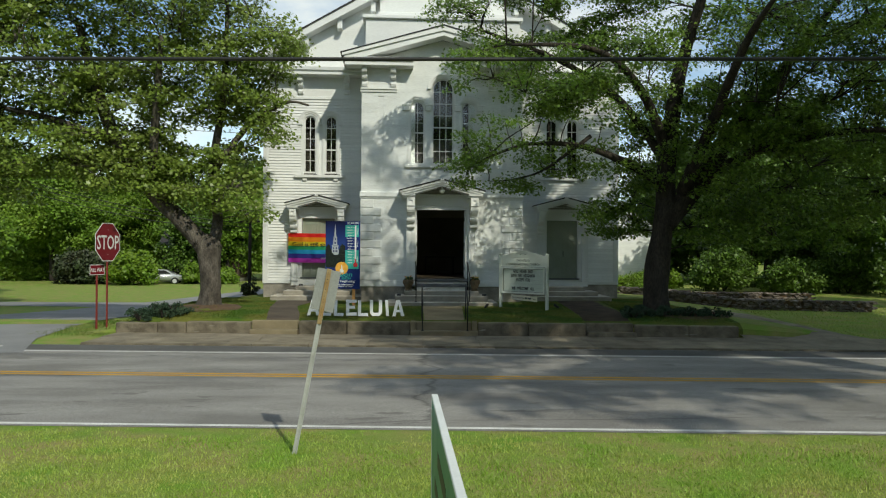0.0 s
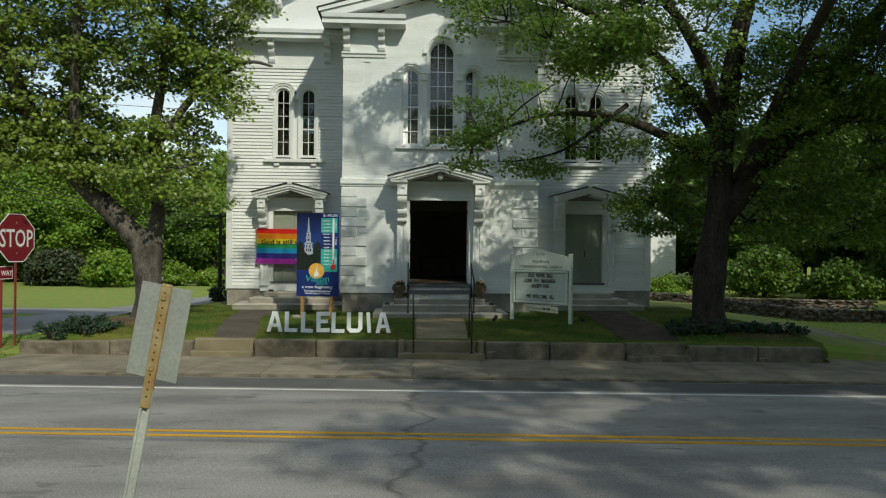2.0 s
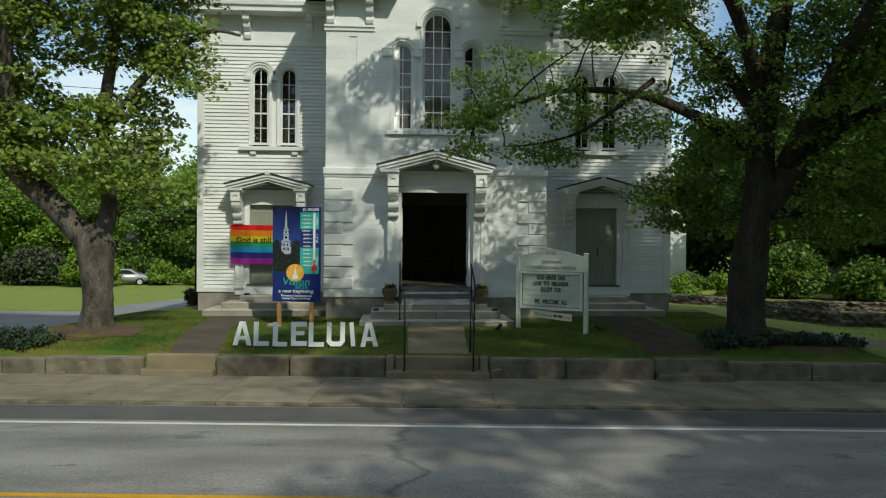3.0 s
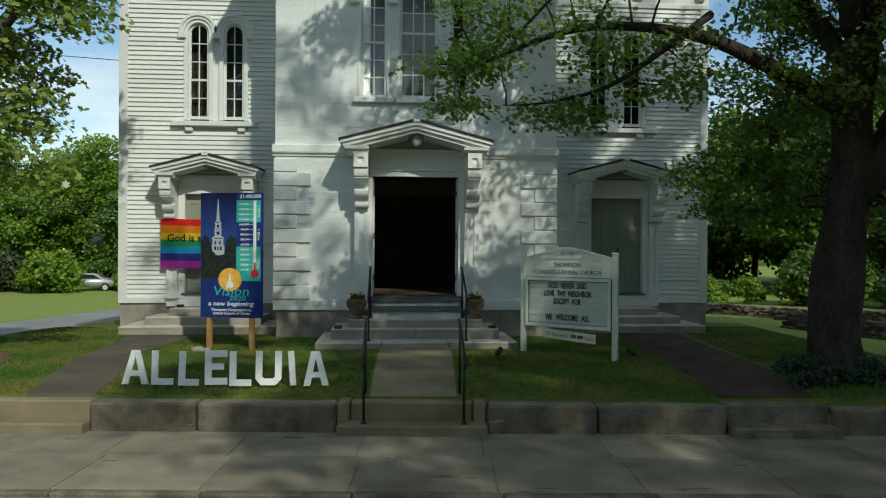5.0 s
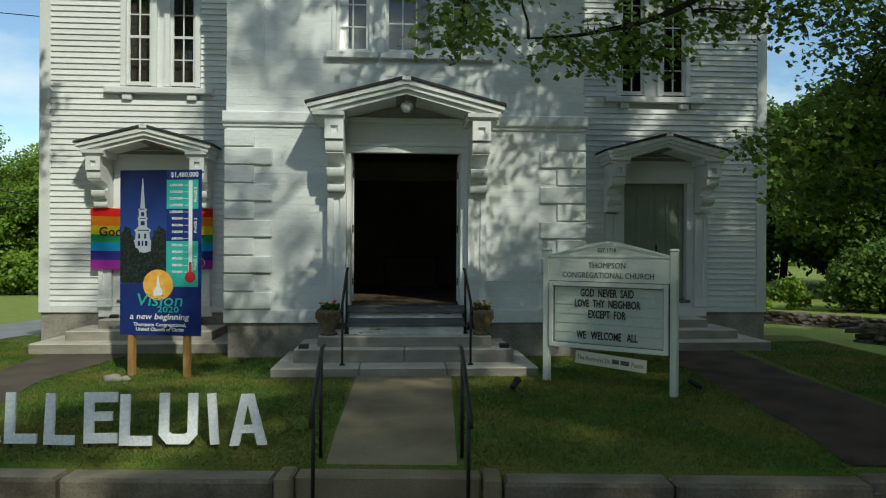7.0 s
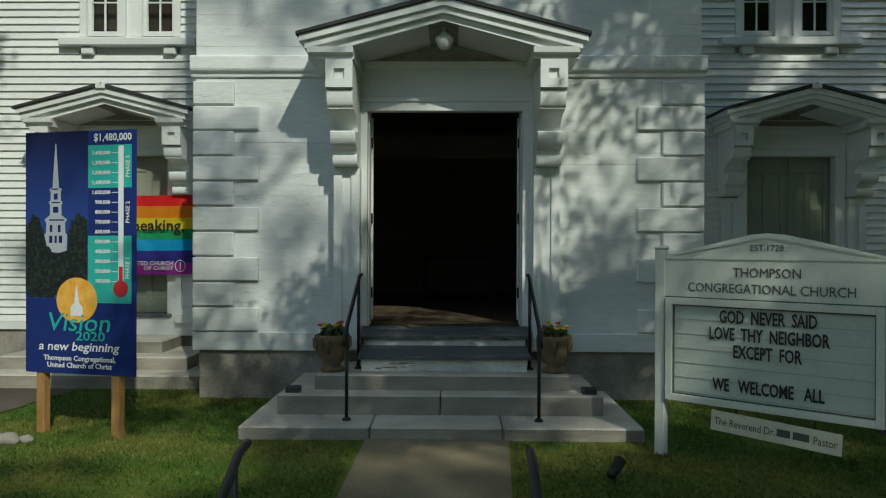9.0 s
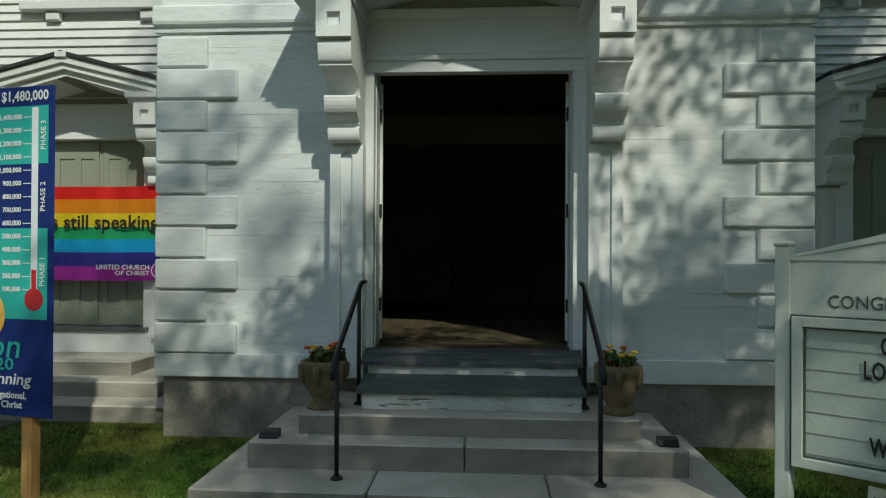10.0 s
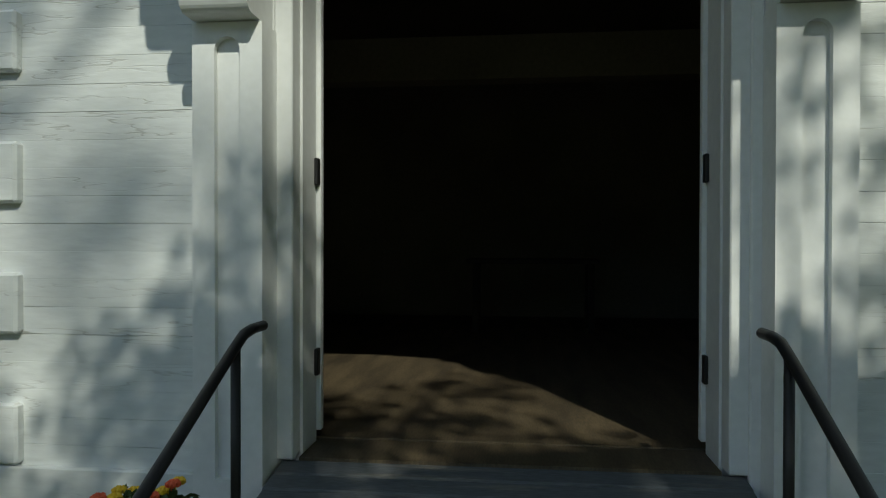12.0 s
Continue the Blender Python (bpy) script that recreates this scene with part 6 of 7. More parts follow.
# ---- handrails ----
def handrail(x, low, high, z_low, z_high, label, curl=0.12):
    """A bent iron pipe on two posts: low and high are y of the posts, z_low and z_high their feet."""
    r = thing("handrail", x, low, z_low, label, "handrail", "iron handrails")
    tl, th = z_low + 0.93, z_high + 1.0
    d = (th - tl) / (high - low)
    line = [(x, low - 0.16, tl - d * 0.16 - 0.10), (x, low - 0.14, tl - d * 0.14 - 0.02), (x, low, tl), (x, lerp(low, high, 0.5), lerp(tl, th, 0.5)), (x, high, th), (x, high + 0.08, th + 0.035), (x, high + 0.16, th + 0.045), (x, high + 0.16 + curl, th + 0.045)]
    part("rail", tube(B(), line, [0.021] * 8, 10), M_BLACK, r, "bent black pipe", True)
    for y, z0, z1 in ((low, z_low, tl), (high, z_high, th)):
        part("post", tube(B(), [(x, y, z0), (x, y, z1)], [0.018, 0.018], 10), M_BLACK, r, "", True)
        part("base_plate", lathe(B(), x, y, [(0.045, z0), (0.045, z0 + 0.012), (0.026, z0 + 0.03)], 12), M_BLACK, r)
    return r


handrail(-0.985, 25.33, 26.22, 0.835, 1.20, "black iron pipe handrail on the church steps")
handrail(0.935, 25.33, 26.22, 0.835, 1.20, "black iron pipe handrail on the church steps")
handrail(-0.885, 20.70, 21.32, 0.345, 0.60, "black iron pipe handrail on the kerb steps", 0.05)
handrail(0.43, 20.62, 21.24, 0.345, 0.60, "black iron pipe handrail on the kerb steps", 0.05)


# ---- flower pots ----
def flower_pot(x, y, z, seed):
    p = thing("flower_pot", x, y, z, "brown clay urn with small yellow and red flowers on the steps", "flower pot", "urns by the main door")
    prof = [(0.138, z), (0.142, z + 0.025), (0.125, z + 0.04), (0.098, z + 0.055), (0.094, z + 0.075), (0.118, z + 0.11), (0.152, z + 0.18), (0.172, z + 0.26), (0.178, z + 0.32), (0.192, z + 0.335), (0.196, z + 0.385), (0.188, z + 0.40), (0.166, z + 0.40), (0.16, z + 0.365)]
    part("urn", lathe(B(), x, y, prof, 24), M_TERRA, p, "", True)
    for k in range(6):
        a = k * math.pi / 3 + 0.4
        part("relief", tube(B(), [(x + 0.158 * math.cos(a), y + 0.158 * math.sin(a), z + 0.21), (x + 0.185 * math.cos(a), y + 0.185 * math.sin(a), z + 0.27), (x + 0.195 * math.cos(a), y + 0.195 * math.sin(a), z + 0.37)], [0.012, 0.034, 0.026], 6), M_TERRA, p, "", True)
    part("soil", lathe(B(), x, y, [(0.158, z + 0.35), (0.158, z + 0.375)], 18), M_SOIL, p)
    g = np.random.default_rng(seed)
    c = np.column_stack([x + g.uniform(-.13, .13, 26), y + g.uniform(-.13, .13, 26), z + 0.40 + g.uniform(0, .09, 26)])
    v, k = leaves(c, 12, 0.045, 0.9, 0.045, SPRAY, 0.9, seed)
    tagged(hang(many("bedding_foliage", v, k, M_PLANT), "bedding_foliage", p, "small green bedding plants"), kind="stuff")
    for i in range(9):
        fx, fy, fz = x + g.uniform(-.13, .13), y + g.uniform(-.13, .10), z + 0.48 + g.uniform(0, .07)
        bm = B()
        for q in range(5):
            a = q * 1.2566
            bmesh.ops.create_icosphere(bm, subdivisions=1, radius=0.014, matrix=pose(fx + 0.016 * math.cos(a), fy + 0.016 * math.sin(a), fz))
        bmesh.ops.create_icosphere(bm, subdivisions=1, radius=0.012, matrix=pose(fx, fy, fz + 0.006))
        tube(bm, [(fx, fy, fz), (fx * 0.4 + x * 0.6, fy * 0.4 + y * 0.6, z + 0.38)], [0.003, 0.003], 4)
        part("flower", bm, (M_FLOWER_Y, M_FLOWER_Y, M_FLOWER_R)[i % 3], p, "yellow flower" if i % 3 < 2 else "red flower")


flower_pot(-1.255, 26.08, 1.20, 1)
flower_pot(1.19, 26.08, 1.20, 2)


# ---- small floodlights ----
def spotlight(x, y, z, turn, label):
    s = thing("floodlight", x, y, z, label, "floodlight", "small floodlights", turn)
    box_ = box(B(), -0.075, 0.075, -0.05, 0.05, 0.0, 0.012, 0.003, world_of(s))
    part("plate", box_, M_BLACK, s)
    part("housing", prism(B(), [(-0.05, 0.012), (0.06, 0.012), (0.05, 0.065), (-0.02, 0.05)], "x", -0.075, 0.075), M_BLACK, None).matrix_basis = Matrix()
    h = bpy.context.scene.collection.objects[-1]
    h.parent = s
    return s


spotlight(-1.60, 25.70, 1.038, 0, "black wedge floodlight on a step corner")
spotlight(1.50, 25.70, 1.038, 0, "black wedge floodlight on a step corner")
spotlight(-5.5, 28.5, 1.235, 0, "black wedge floodlight on a side step")


def spike_light(x, y, turn, label):
    z = ground_z(x, y)
    s = thing("spike_light", x, y, z, label, "floodlight", "spike lights on the lawn")
    part("spike", tube(B(), [(x, y, z - 0.05), (x, y, z + 0.10)], [0.008, 0.008], 6), M_BLACK, s)
    a = radians(turn)
    dx, dy = math.sin(a), math.cos(a)
    part("head", tube(B(), [(x - dx * 0.07, y - dy * 0.07, z + 0.08), (x, y, z + 0.11), (x + dx * 0.09, y + dy * 0.09, z + 0.17)], [0.035, 0.042, 0.05], 10), M_BLACK, s, "tilted black lamp head", True)


spike_light(1.36, 23.86, 40, "black spike light aimed at the notice board")
spike_light(3.75, 23.75, -60, "black spike light at the foot of the notice board")


# ---- notice board ----
SL, SR = Vector((1.96, 24.68)), Vector((3.37, 23.55))
s_turn = math.degrees(math.atan2(SR.y - SL.y, SR.x - SL.x))
s_len = (SR - SL).length
board = thing("notice_board", SL.x, SL.y, 0.7, "white church notice board with black changeable letters on two posts", "notice board", "", s_turn)
SB = world_of(board)


def sbox(name, x0, x1, y0, y1, z0, z1, material, bevel=0.004, label="", parent=None):
    return part(name, box(B(), x0, x1, y0, y1, z0 - 0.7, z1 - 0.7, bevel, SB), material, parent or board, label)


for x in (0.0, s_len):
    sbox("post", x - 0.045, x + 0.045, -0.045, 0.045, 0.45, 2.55, M_SIGNW, 0.006)
    sbox("post_cap", x - 0.055, x + 0.055, -0.055, 0.055, 2.55, 2.59, M_SIGNW, 0.015)
half = s_len / 2
bm = prism(B(), [(0.045, 2.10 - 0.7), (s_len - 0.045, 2.10 - 0.7), (s_len - 0.045, 2.50 - 0.7), (half + 0.3, 2.64 - 0.7), (half + 0.12, 2.68 - 0.7), (half, 2.69 - 0.7), (half - 0.12, 2.68 - 0.7), (half - 0.3, 2.64 - 0.7), (0.045, 2.50 - 0.7)], "y", -0.03, 0.03)
bmesh.ops.transform(bm, matrix=SB, verts=bm.verts)
part("header", bm, M_SIGNW, board, "shaped white header board")
bm = prism(B(), [(0.03, 2.47 - 0.7), (s_len - 0.03, 2.47 - 0.7), (s_len - 0.03, 2.495 - 0.7), (0.03, 2.495 - 0.7)], "y", -0.04, -0.031)
bmesh.ops.transform(bm, matrix=SB, verts=bm.verts)
part("header_bead", bm, M_SIGNW, board)
case = sbox("reader_case", 0.05, s_len - 0.05, -0.01, 0.03, 1.22, 2.12, M_SIGNW)
for x0, x1, z0, z1 in ((0.06, 0.12, 1.22, 2.13), (s_len - 0.12, s_len - 0.06, 1.22, 2.13), (0.12, s_len - 0.12, 1.22, 1.28), (0.12, s_len - 0.12, 2.07, 2.13)):
    sbox("case_frame", x0, x1, -0.07, -0.012, z0, z1, M_SIGNW, 0.004, "white painted case frame")
for x0, x1, z0, z1 in ((0.052, 0.0595, 1.215, 2.14), (s_len - 0.0595, s_len - 0.052, 1.215, 2.14), (0.06, s_len - 0.06, 2.1305, 2.14), (0.1205, 0.129, 1.281, 2.069), (s_len - 0.129, s_len - 0.1205, 1.281, 2.069), (0.13, s_len - 0.13, 2.060, 2.069), (0.13, s_len - 0.13, 1.281, 1.289)):
    sbox("gasket", x0, x1, -0.045, -0.0125, z0, z1, M_SIGNINK, 0, "thin dark strip")
for s in (-1, 1):
    bm = prism(B(), [(half + s * 0.01, 2.672 - 0.7), (half + s * 0.01, 2.652 - 0.7), (half + s * (half - 0.06), 2.488 - 0.7), (half + s * (half - 0.06), 2.508 - 0.7)][::s], "y", -0.042, -0.0305)
    bmesh.ops.transform(bm, matrix=SB, verts=bm.verts)
    part("header_bead", bm, M_SIGNW, board)
sbox("reader_face", 0.12, s_len - 0.12, -0.022, -0.012, 1.28, 2.07, M_READER, 0, "pale translucent letter panel")
for i in range(6):
    z = 1.30 + 0.128 * i
    sbox("letter_track", 0.125, s_len - 0.125, -0.027, -0.023, z, z + 0.006, M_ALU, 0, "thin letter track")


def sign_words(text, x, z, size, material, wide=1.0, bold=0.0):
    words(text, size, material, SB @ pose(x, -0.034, z - 0.7) @ FACE, board, "lettering", 0.002, "CENTER", bold, wide * 0.93)


sign_words("EST.1728", half, 2.545, 0.075, M_SIGNINK)
sign_words("THOMPSON", half, 2.325, 0.112, M_SIGNINK, 0.93)
sign_words("CONGREGATIONAL CHURCH", half, 2.19, 0.112, M_SIGNINK, 0.92)
for text, z in (("GOD  NEVER  SAID", 1.935), ("LOVE  THY  NEIGHBOR", 1.79), ("EXCEPT  FOR", 1.645), ("WE   WELCOME   ALL", 1.355)):
    sign_words(text, half + (0 if "GOD" not in text else 0.0), z, 0.150, M_INK, 0.64, 0.003)
plaque = thing("pastor_plaque", *(SB @ Vector((half, -0.04, 0.40))), "small cream name plaque hung aslant under the notice board", "plaque", "", s_turn)
PM = SB @ pose(half + 0.06, -0.045, 0.375, 0, 3, 0)
bm = box(B(), -0.50, 0.50, -0.012, 0.012, -0.085, 0.085, 0.004, PM)
part("panel", bm, M_CREAM, plaque, "cream painted panel")
words("The Reverend Dr.", 0.092, M_SIGNINK, PM @ pose(-0.47, -0.014, -0.03) @ FACE, plaque, "lettering", 0.001, "LEFT", 0, 0.72)
words("Pastor", 0.092, M_SIGNINK, PM @ pose(0.47, -0.014, -0.03) @ FACE, plaque, "lettering", 0.001, "RIGHT", 0, 0.72)
for x0, x1 in ((0.03, 0.13), (0.15, 0.27)):
    part("lettering_bar", box(B(), x0, x1, -0.0145, -0.0125, -0.025, 0.035, 0, PM), M_SIGNINK, plaque)
for x in (-0.3, 0.3):
    bm = tube(B(), [PM @ Vector((x, 0, 0.07)), PM @ Vector((x, 0.02, 0.20))], [0.006, 0.006], 5)
    part("hanger", bm, M_BLACK, plaque)



def field_stone(x, y, w, d, h, seed, material, label):
    z = ground_z(x, y)
    t = thing("field_stone", x, y, z, label, "stone")
    bm = B()
    bmesh.ops.create_icosphere(bm, subdivisions=3, radius=0.5)
    for v in bm.verts:
        f = 1 + 0.3 * noise.noise(v.co * 2.2 + Vector((seed, 0, 0))) + 0.08 * noise.noise(v.co * 7 + Vector((seed, 4, 0)))
        v.co = Vector((x + v.co.x * w * f, y + v.co.y * d * f, z + h * 0.3 + v.co.z * h * f))
    part("stone", bm, material, t, "", True)


field_stone(-4.12, 24.86, 0.26, 0.18, 0.13, 3.0, M_STEP, "small pale field stone at the foot of a banner post")
field_stone(-3.98, 24.93, 0.15, 0.12, 0.08, 7.0, M_STEP, "small pale field stone at the foot of a banner post")

# ---- fund-raising banner ----
BL, BR = Vector((-4.19, 25.29)), Vector((-2.96, 25.02))
b_turn = math.degrees(math.atan2(BR.y - BL.y, BR.x - BL.x))
BW, BT, BH = (BR - BL).length, 3.69, 2.38
banner = thing("banner", (BL.x + BR.x) / 2, (BL.y + BR.y) / 2, 0.72, "tall navy fund-raising banner on two wooden posts", "banner", "", b_turn)
BM = pose(BL.x, BL.y, BT, 0, 0, b_turn)


def bpanel(name, u0, u1, v0, v1, lift, material, label=""):
    """A printed area: u across and v down, as shares of the banner."""
    return part(name, box(B(), u0 * BW, u1 * BW, -0.012 - lift, -0.011 - lift + 0.001, -v1 * BH, -v0 * BH, 0, BM), material, banner, label)


def bshape(name, pts, lift, material, label=""):
    bm = prism(B(), [(u * BW, -v * BH) for u, v in pts], "y", -0.012 - lift, -0.010)
    bmesh.ops.transform(bm, matrix=BM, verts=bm.verts)
    return part(name, bm, material, banner, label)


def bwords(text, u, v, size, material, align="CENTER", wide=1.0, bold=0.0, turn=0, shear=0.0):
    m = BM @ pose(u * BW, -0.0185, -v * BH) @ FACE @ pose(0, 0, 0, 0, 0, turn)
    if shear:
        m = m @ Matrix(((1, shear, 0, 0), (0, 1, 0, 0), (0, 0, 1, 0), (0, 0, 0, 1)))
    words(text, size, material, m, banner, "lettering", 0.0006, align, bold, wide)


for x in (0.16, 1.02):
    part("post", box(B(), x - 0.045, x + 0.045, 0.0, 0.09, -3.05, -0.05, 0.006, BM), M_POST, banner, "raw yellow pine post")
part("panel", box(B(), 0, BW, -0.011, 0.0, -BH, 0, 0.003, BM), M_NAVY, banner, "printed navy panel")
bpanel("printed_photo", 0.0, 0.575, 0.0, 0.69, 0.001, M_DUSK, "dark night-sky photograph")
for i, (cu, cv, ru, rv) in enumerate([(0.08, 0.50, 0.11, 0.16), (0.16, 0.60, 0.16, 0.13), (0.50, 0.47, 0.11, 0.13), (0.40, 0.60, 0.2, 0.11), (0.53, 0.56, 0.055, 0.12), (0.05, 0.64, 0.05, 0.05), (0.27, 0.57, 0.1, 0.07)]):
    pts = []
    for k in range(36):
        a = 2 * math.pi * k / 36
        f = 1 + 0.22 * noise.noise(Vector((math.cos(a) * 4 + i, math.sin(a) * 4, i)))
        pts.append((min(0.57, max(0.003, cu + ru * f * math.cos(a))), min(0.688, cv + rv * f * math.sin(a))))
    bshape("printed_tree", pts, 0.0022 + 0.0003 * i, M_BTREE)
side = [(0.004, 0.05), (0.030, 0.232), (0.055, 0.235), (0.055, 0.242), (0.046, 0.246), (0.048, 0.285), (0.062, 0.29), (0.062, 0.297), (0.052, 0.30), (0.054, 0.345), (0.10, 0.362), (0.10, 0.370), (0.085, 0.374), (0.09, 0.42), (0.105, 0.425), (0.10, 0.50)]
bshape("printed_steeple", [(0.28 + u, v) for u, v in side] + [(0.28 - u, v) for u, v in reversed(side)], 0.0018, M_BGREY, "pale printed church steeple")
for v0, v1, u0, u1 in ((0.255, 0.28, 0.262, 0.298), (0.31, 0.335, 0.255, 0.305), (0.234, 0.24, 0.24, 0.30), (0.29, 0.295, 0.24, 0.32), (0.362, 0.368, 0.22, 0.36), (0.385, 0.415, 0.225, 0.25), (0.385, 0.415, 0.30, 0.325), (0.43, 0.46, 0.22, 0.25), (0.43, 0.46, 0.27, 0.29), (0.43, 0.46, 0.31, 0.34)):
    bpanel("printed_opening", u0, u1, v0, v1, 0.0023, M_NIGHT)
bpanel("meter_block", 0.575, 0.96, 0.06, 0.235, 0.0015, M_BTEAL)
bpanel("meter_block", 0.575, 0.96, 0.43, 0.705, 0.0015, M_BTEAL)
bpanel("thermometer_tube", 0.845, 0.89, 0.065, 0.62, 0.0025, M_BWHITE, "white thermometer tube")
bpanel("thermometer_fill", 0.85, 0.885, 0.555, 0.64, 0.0035, M_BRED)
bshape("thermometer_bulb", [(0.8675 + 0.065 * math.cos(a), 0.645 + 0.034 * math.sin(a)) for a in [2 * math.pi * k / 24 for k in range(24)]], 0.0042, M_BRED, "red thermometer bulb")
amounts = ["1,400,000", "1,300,000", "1,200,000", "1,100,000", "1,000,000", "900,000", "800,000", "700,000", "600,000", "500,000", "400,000", "300,000", "200,000", "100,000"]
for i, a in enumerate(amounts):
    v = 0.093 + 0.0402 * i
    bwords(a, 0.775, v + 0.006, 0.050, M_BWHITE, "RIGHT", 1.05, 0.0014)
    bpanel("scale_mark", 0.785, 0.84, v - 0.001, v + 0.0015, 0.0025, M_BWHITE)
for text, v in (("PHASE 3", 0.15), ("PHASE 2", 0.335), ("PHASE 1", 0.56)):
    bwords(text, 0.945, v, 0.062, M_BWHITE, "CENTER", 0.95, 0.0006, 90)
bwords("$1,480,000", 0.795, 0.043, 0.10, M_BWHITE, "CENTER", 0.95, 0.002)
bshape("printed_disc", [(0.475 + 0.185 * math.cos(a), 0.695 + 0.093 * math.sin(a)) for a in [2 * math.pi * k / 36 for k in range(36)]], 0.0042, M_BORANGE, "orange disc")
bshape("printed_chapel", [(0.42, 0.76), (0.42, 0.725), (0.455, 0.705), (0.455, 0.69), (0.475, 0.63), (0.495, 0.69), (0.495, 0.705), (0.53, 0.725), (0.53, 0.76)], 0.0052, M_BWHITE)
bwords("Vision", 0.49, 0.822, 0.255, M_BTEAL, "CENTER", 1.16, 0.001, 0, 0.18)
bwords("2020", 0.60, 0.860, 0.125, M_BTEAL, "CENTER", 1.35, 0.0015)
bwords("a new beginning", 0.49, 0.903, 0.12, M_BWHITE, "CENTER", 1.18, 0.0015, 0, 0.18)
bwords("Thompson Congregational,", 0.50, 0.945, 0.070, M_BWHITE, "CENTER", 1.06, 0.0018)
bwords("United Church of Christ", 0.50, 0.974, 0.070, M_BWHITE, "CENTER", 1.06, 0.0018)

# ---- rainbow flag hung across the side doorway ----
FX0, FX1, FZ0, FZ1, FYY = -6.04, -3.74, 2.155, 3.325, WY - 0.20
flag = thing("rainbow_flag", (FX0 + FX1) / 2, FYY, FZ0, "rainbow-striped cloth banner tied across a side doorway", "flag")


def flag_y(x, z):
    return FYY + 0.012 * math.sin(x * 7.5 + z) + 0.006 * math.sin(x * 17 + z * 3)


edges = [0, 0.135, 0.285, 0.43, 0.56, 0.70, 0.85, 1.0]
for i in range(7):
    bm = B()
    z1, z0 = lerp(FZ1, FZ0, edges[i]), lerp(FZ1, FZ0, edges[i + 1])
    rows = [[bm.verts.new((lerp(FX0, FX1, k / 46), flag_y(lerp(FX0, FX1, k / 46), z), z - 0.012 * math.sin(math.pi * k / 46))) for k in range(47)] for z in (z0, (z0 + z1) / 2, z1)]
    for a, b in zip(rows, rows[1:]):
        for k in range(46):
            bm.faces.new((a[k], a[k + 1], b[k + 1], b[k]))
    bmesh.ops.solidify(bm, geom=bm.faces[:], thickness=0.003)
    part("stripe", bm, RAINBOW[i], flag, ("red", "orange", "yellow", "green", "blue", "indigo", "purple")[i] + " cloth stripe")
words("God is still speaking,", 0.245, M_INK, upright((FX0 + FX1) / 2, FYY - 0.026, 2.79), flag, "lettering", 0.001, "CENTER", 0.004, 0.98)
words("UNITED CHURCH", 0.085, M_BWHITE, upright(-4.06, FYY - 0.026, 2.285), flag, "lettering", 0.001, "RIGHT", 0.001)
words("OF CHRIST", 0.075, M_BWHITE, upright(-4.06, FYY - 0.026, 2.215), flag, "lettering", 0.001, "RIGHT", 0.001, 1.2)
bm = tube(B(), [(-3.96 + 0.075 * math.cos(2 * math.pi * k / 16), FYY - 0.026, 2.275 + 0.085 * math.sin(2 * math.pi * k / 16)) for k in range(17)], [0.006] * 17, 5, cap=False)
tube(bm, [(-3.96, FYY - 0.026, 2.22), (-3.96, FYY - 0.026, 2.33)], [0.006, 0.006], 5)
part("emblem", bm, M_BWHITE, flag, "small white ring emblem")
for x, z, tx in ((FX0, FZ1, -5.9), (FX0, FZ0, -5.9), (FX1, FZ1, -3.85), (FX1, FZ0, -3.85)):
    part("tie", tube(B(), [(x, FYY, z), (tx, WY - 0.10, z + 0.02)], [0.004, 0.004], 5), M_REFLECT, flag)

# ---- white letters on the lawn ----
W = 0.095


def strokes(shape, w, h):
    """The boards of a letter, as outlines of (x, z)."""
    bar = lambda x0, x1, z0, z1: [(x0, z0), (x1, z0), (x1, z1), (x0, z1)]
    if shape == "L":
        return [bar(0, W, 0, h), bar(W, w, 0, W * 0.95)]
    if shape == "E":
        return [bar(0, W, 0, h), bar(W, w, 0, W), bar(W, w * 0.85, h * 0.44, h * 0.44 + W * 0.9), bar(W, w, h - W, h)]
    if shape == "U":
        return [bar(0, W, 0.09, h), bar(w - W, w, 0.09, h), [(0, 0.09), (0.08, 0), (w - 0.08, 0), (w, 0.09), (w - W, 0.115), (w - W - 0.03, W), (W + 0.03, W), (W, 0.115)]]
    if shape == "I":
        return [bar(0, W * 0.9, 0, h)]
    c = w / 2
    return [[(0, 0), (W, 0), (c + 0.02, h), (c - 0.06, h)], [(w - W, 0), (w, 0), (c + 0.06, h), (c - 0.02, h - 0.001)], [(w * 0.27, h * 0.24), (w * 0.73, h * 0.24), (w * 0.66, h * 0.24 + W * 0.8), (w * 0.34, h * 0.24 + W * 0.8)]]


LETTERS = [("A", -4.37, 0.38, 0), ("L", -3.94, 0.31, 0), ("L", -3.55, 0.29, 1), ("E", -3.18, 0.32, -1), ("L", -2.82, 0.31, 0), ("U", -2.46, 0.37, 0), ("I", -1.96, 0.1, -5), ("A", -1.77, 0.36, -2)]
for ch, x, w, lean in LETTERS:
    y = sv(x, 21.42) + random.uniform(-0.03, 0.03)
    z = ground_z(x, y) + 0.05
    t = thing("lawn_letter", x, y, z, f"white painted wooden letter {ch} standing on the lawn", "letter", "letters on the lawn")
    m = pose(x, y, z, -4, lean, -3)
    bm = B()
    for k, s in enumerate(strokes(ch, w, 0.485)):
        n0 = len(bm.verts)
        prism(bm, s, "y", -0.012 - 0.0025 * k, 0.012 - 0.001 * k)
    bmesh.ops.transform(bm, matrix=m, verts=bm.verts)
    part("letter_board", bm, M_LETTER, t)
    bm = box(B(), 0.03, 0.055, 0.016, 0.035, -0.15, 0.12, 0, m)
    part("stake", bm, M_BARK, t, "dark stake behind the letter")


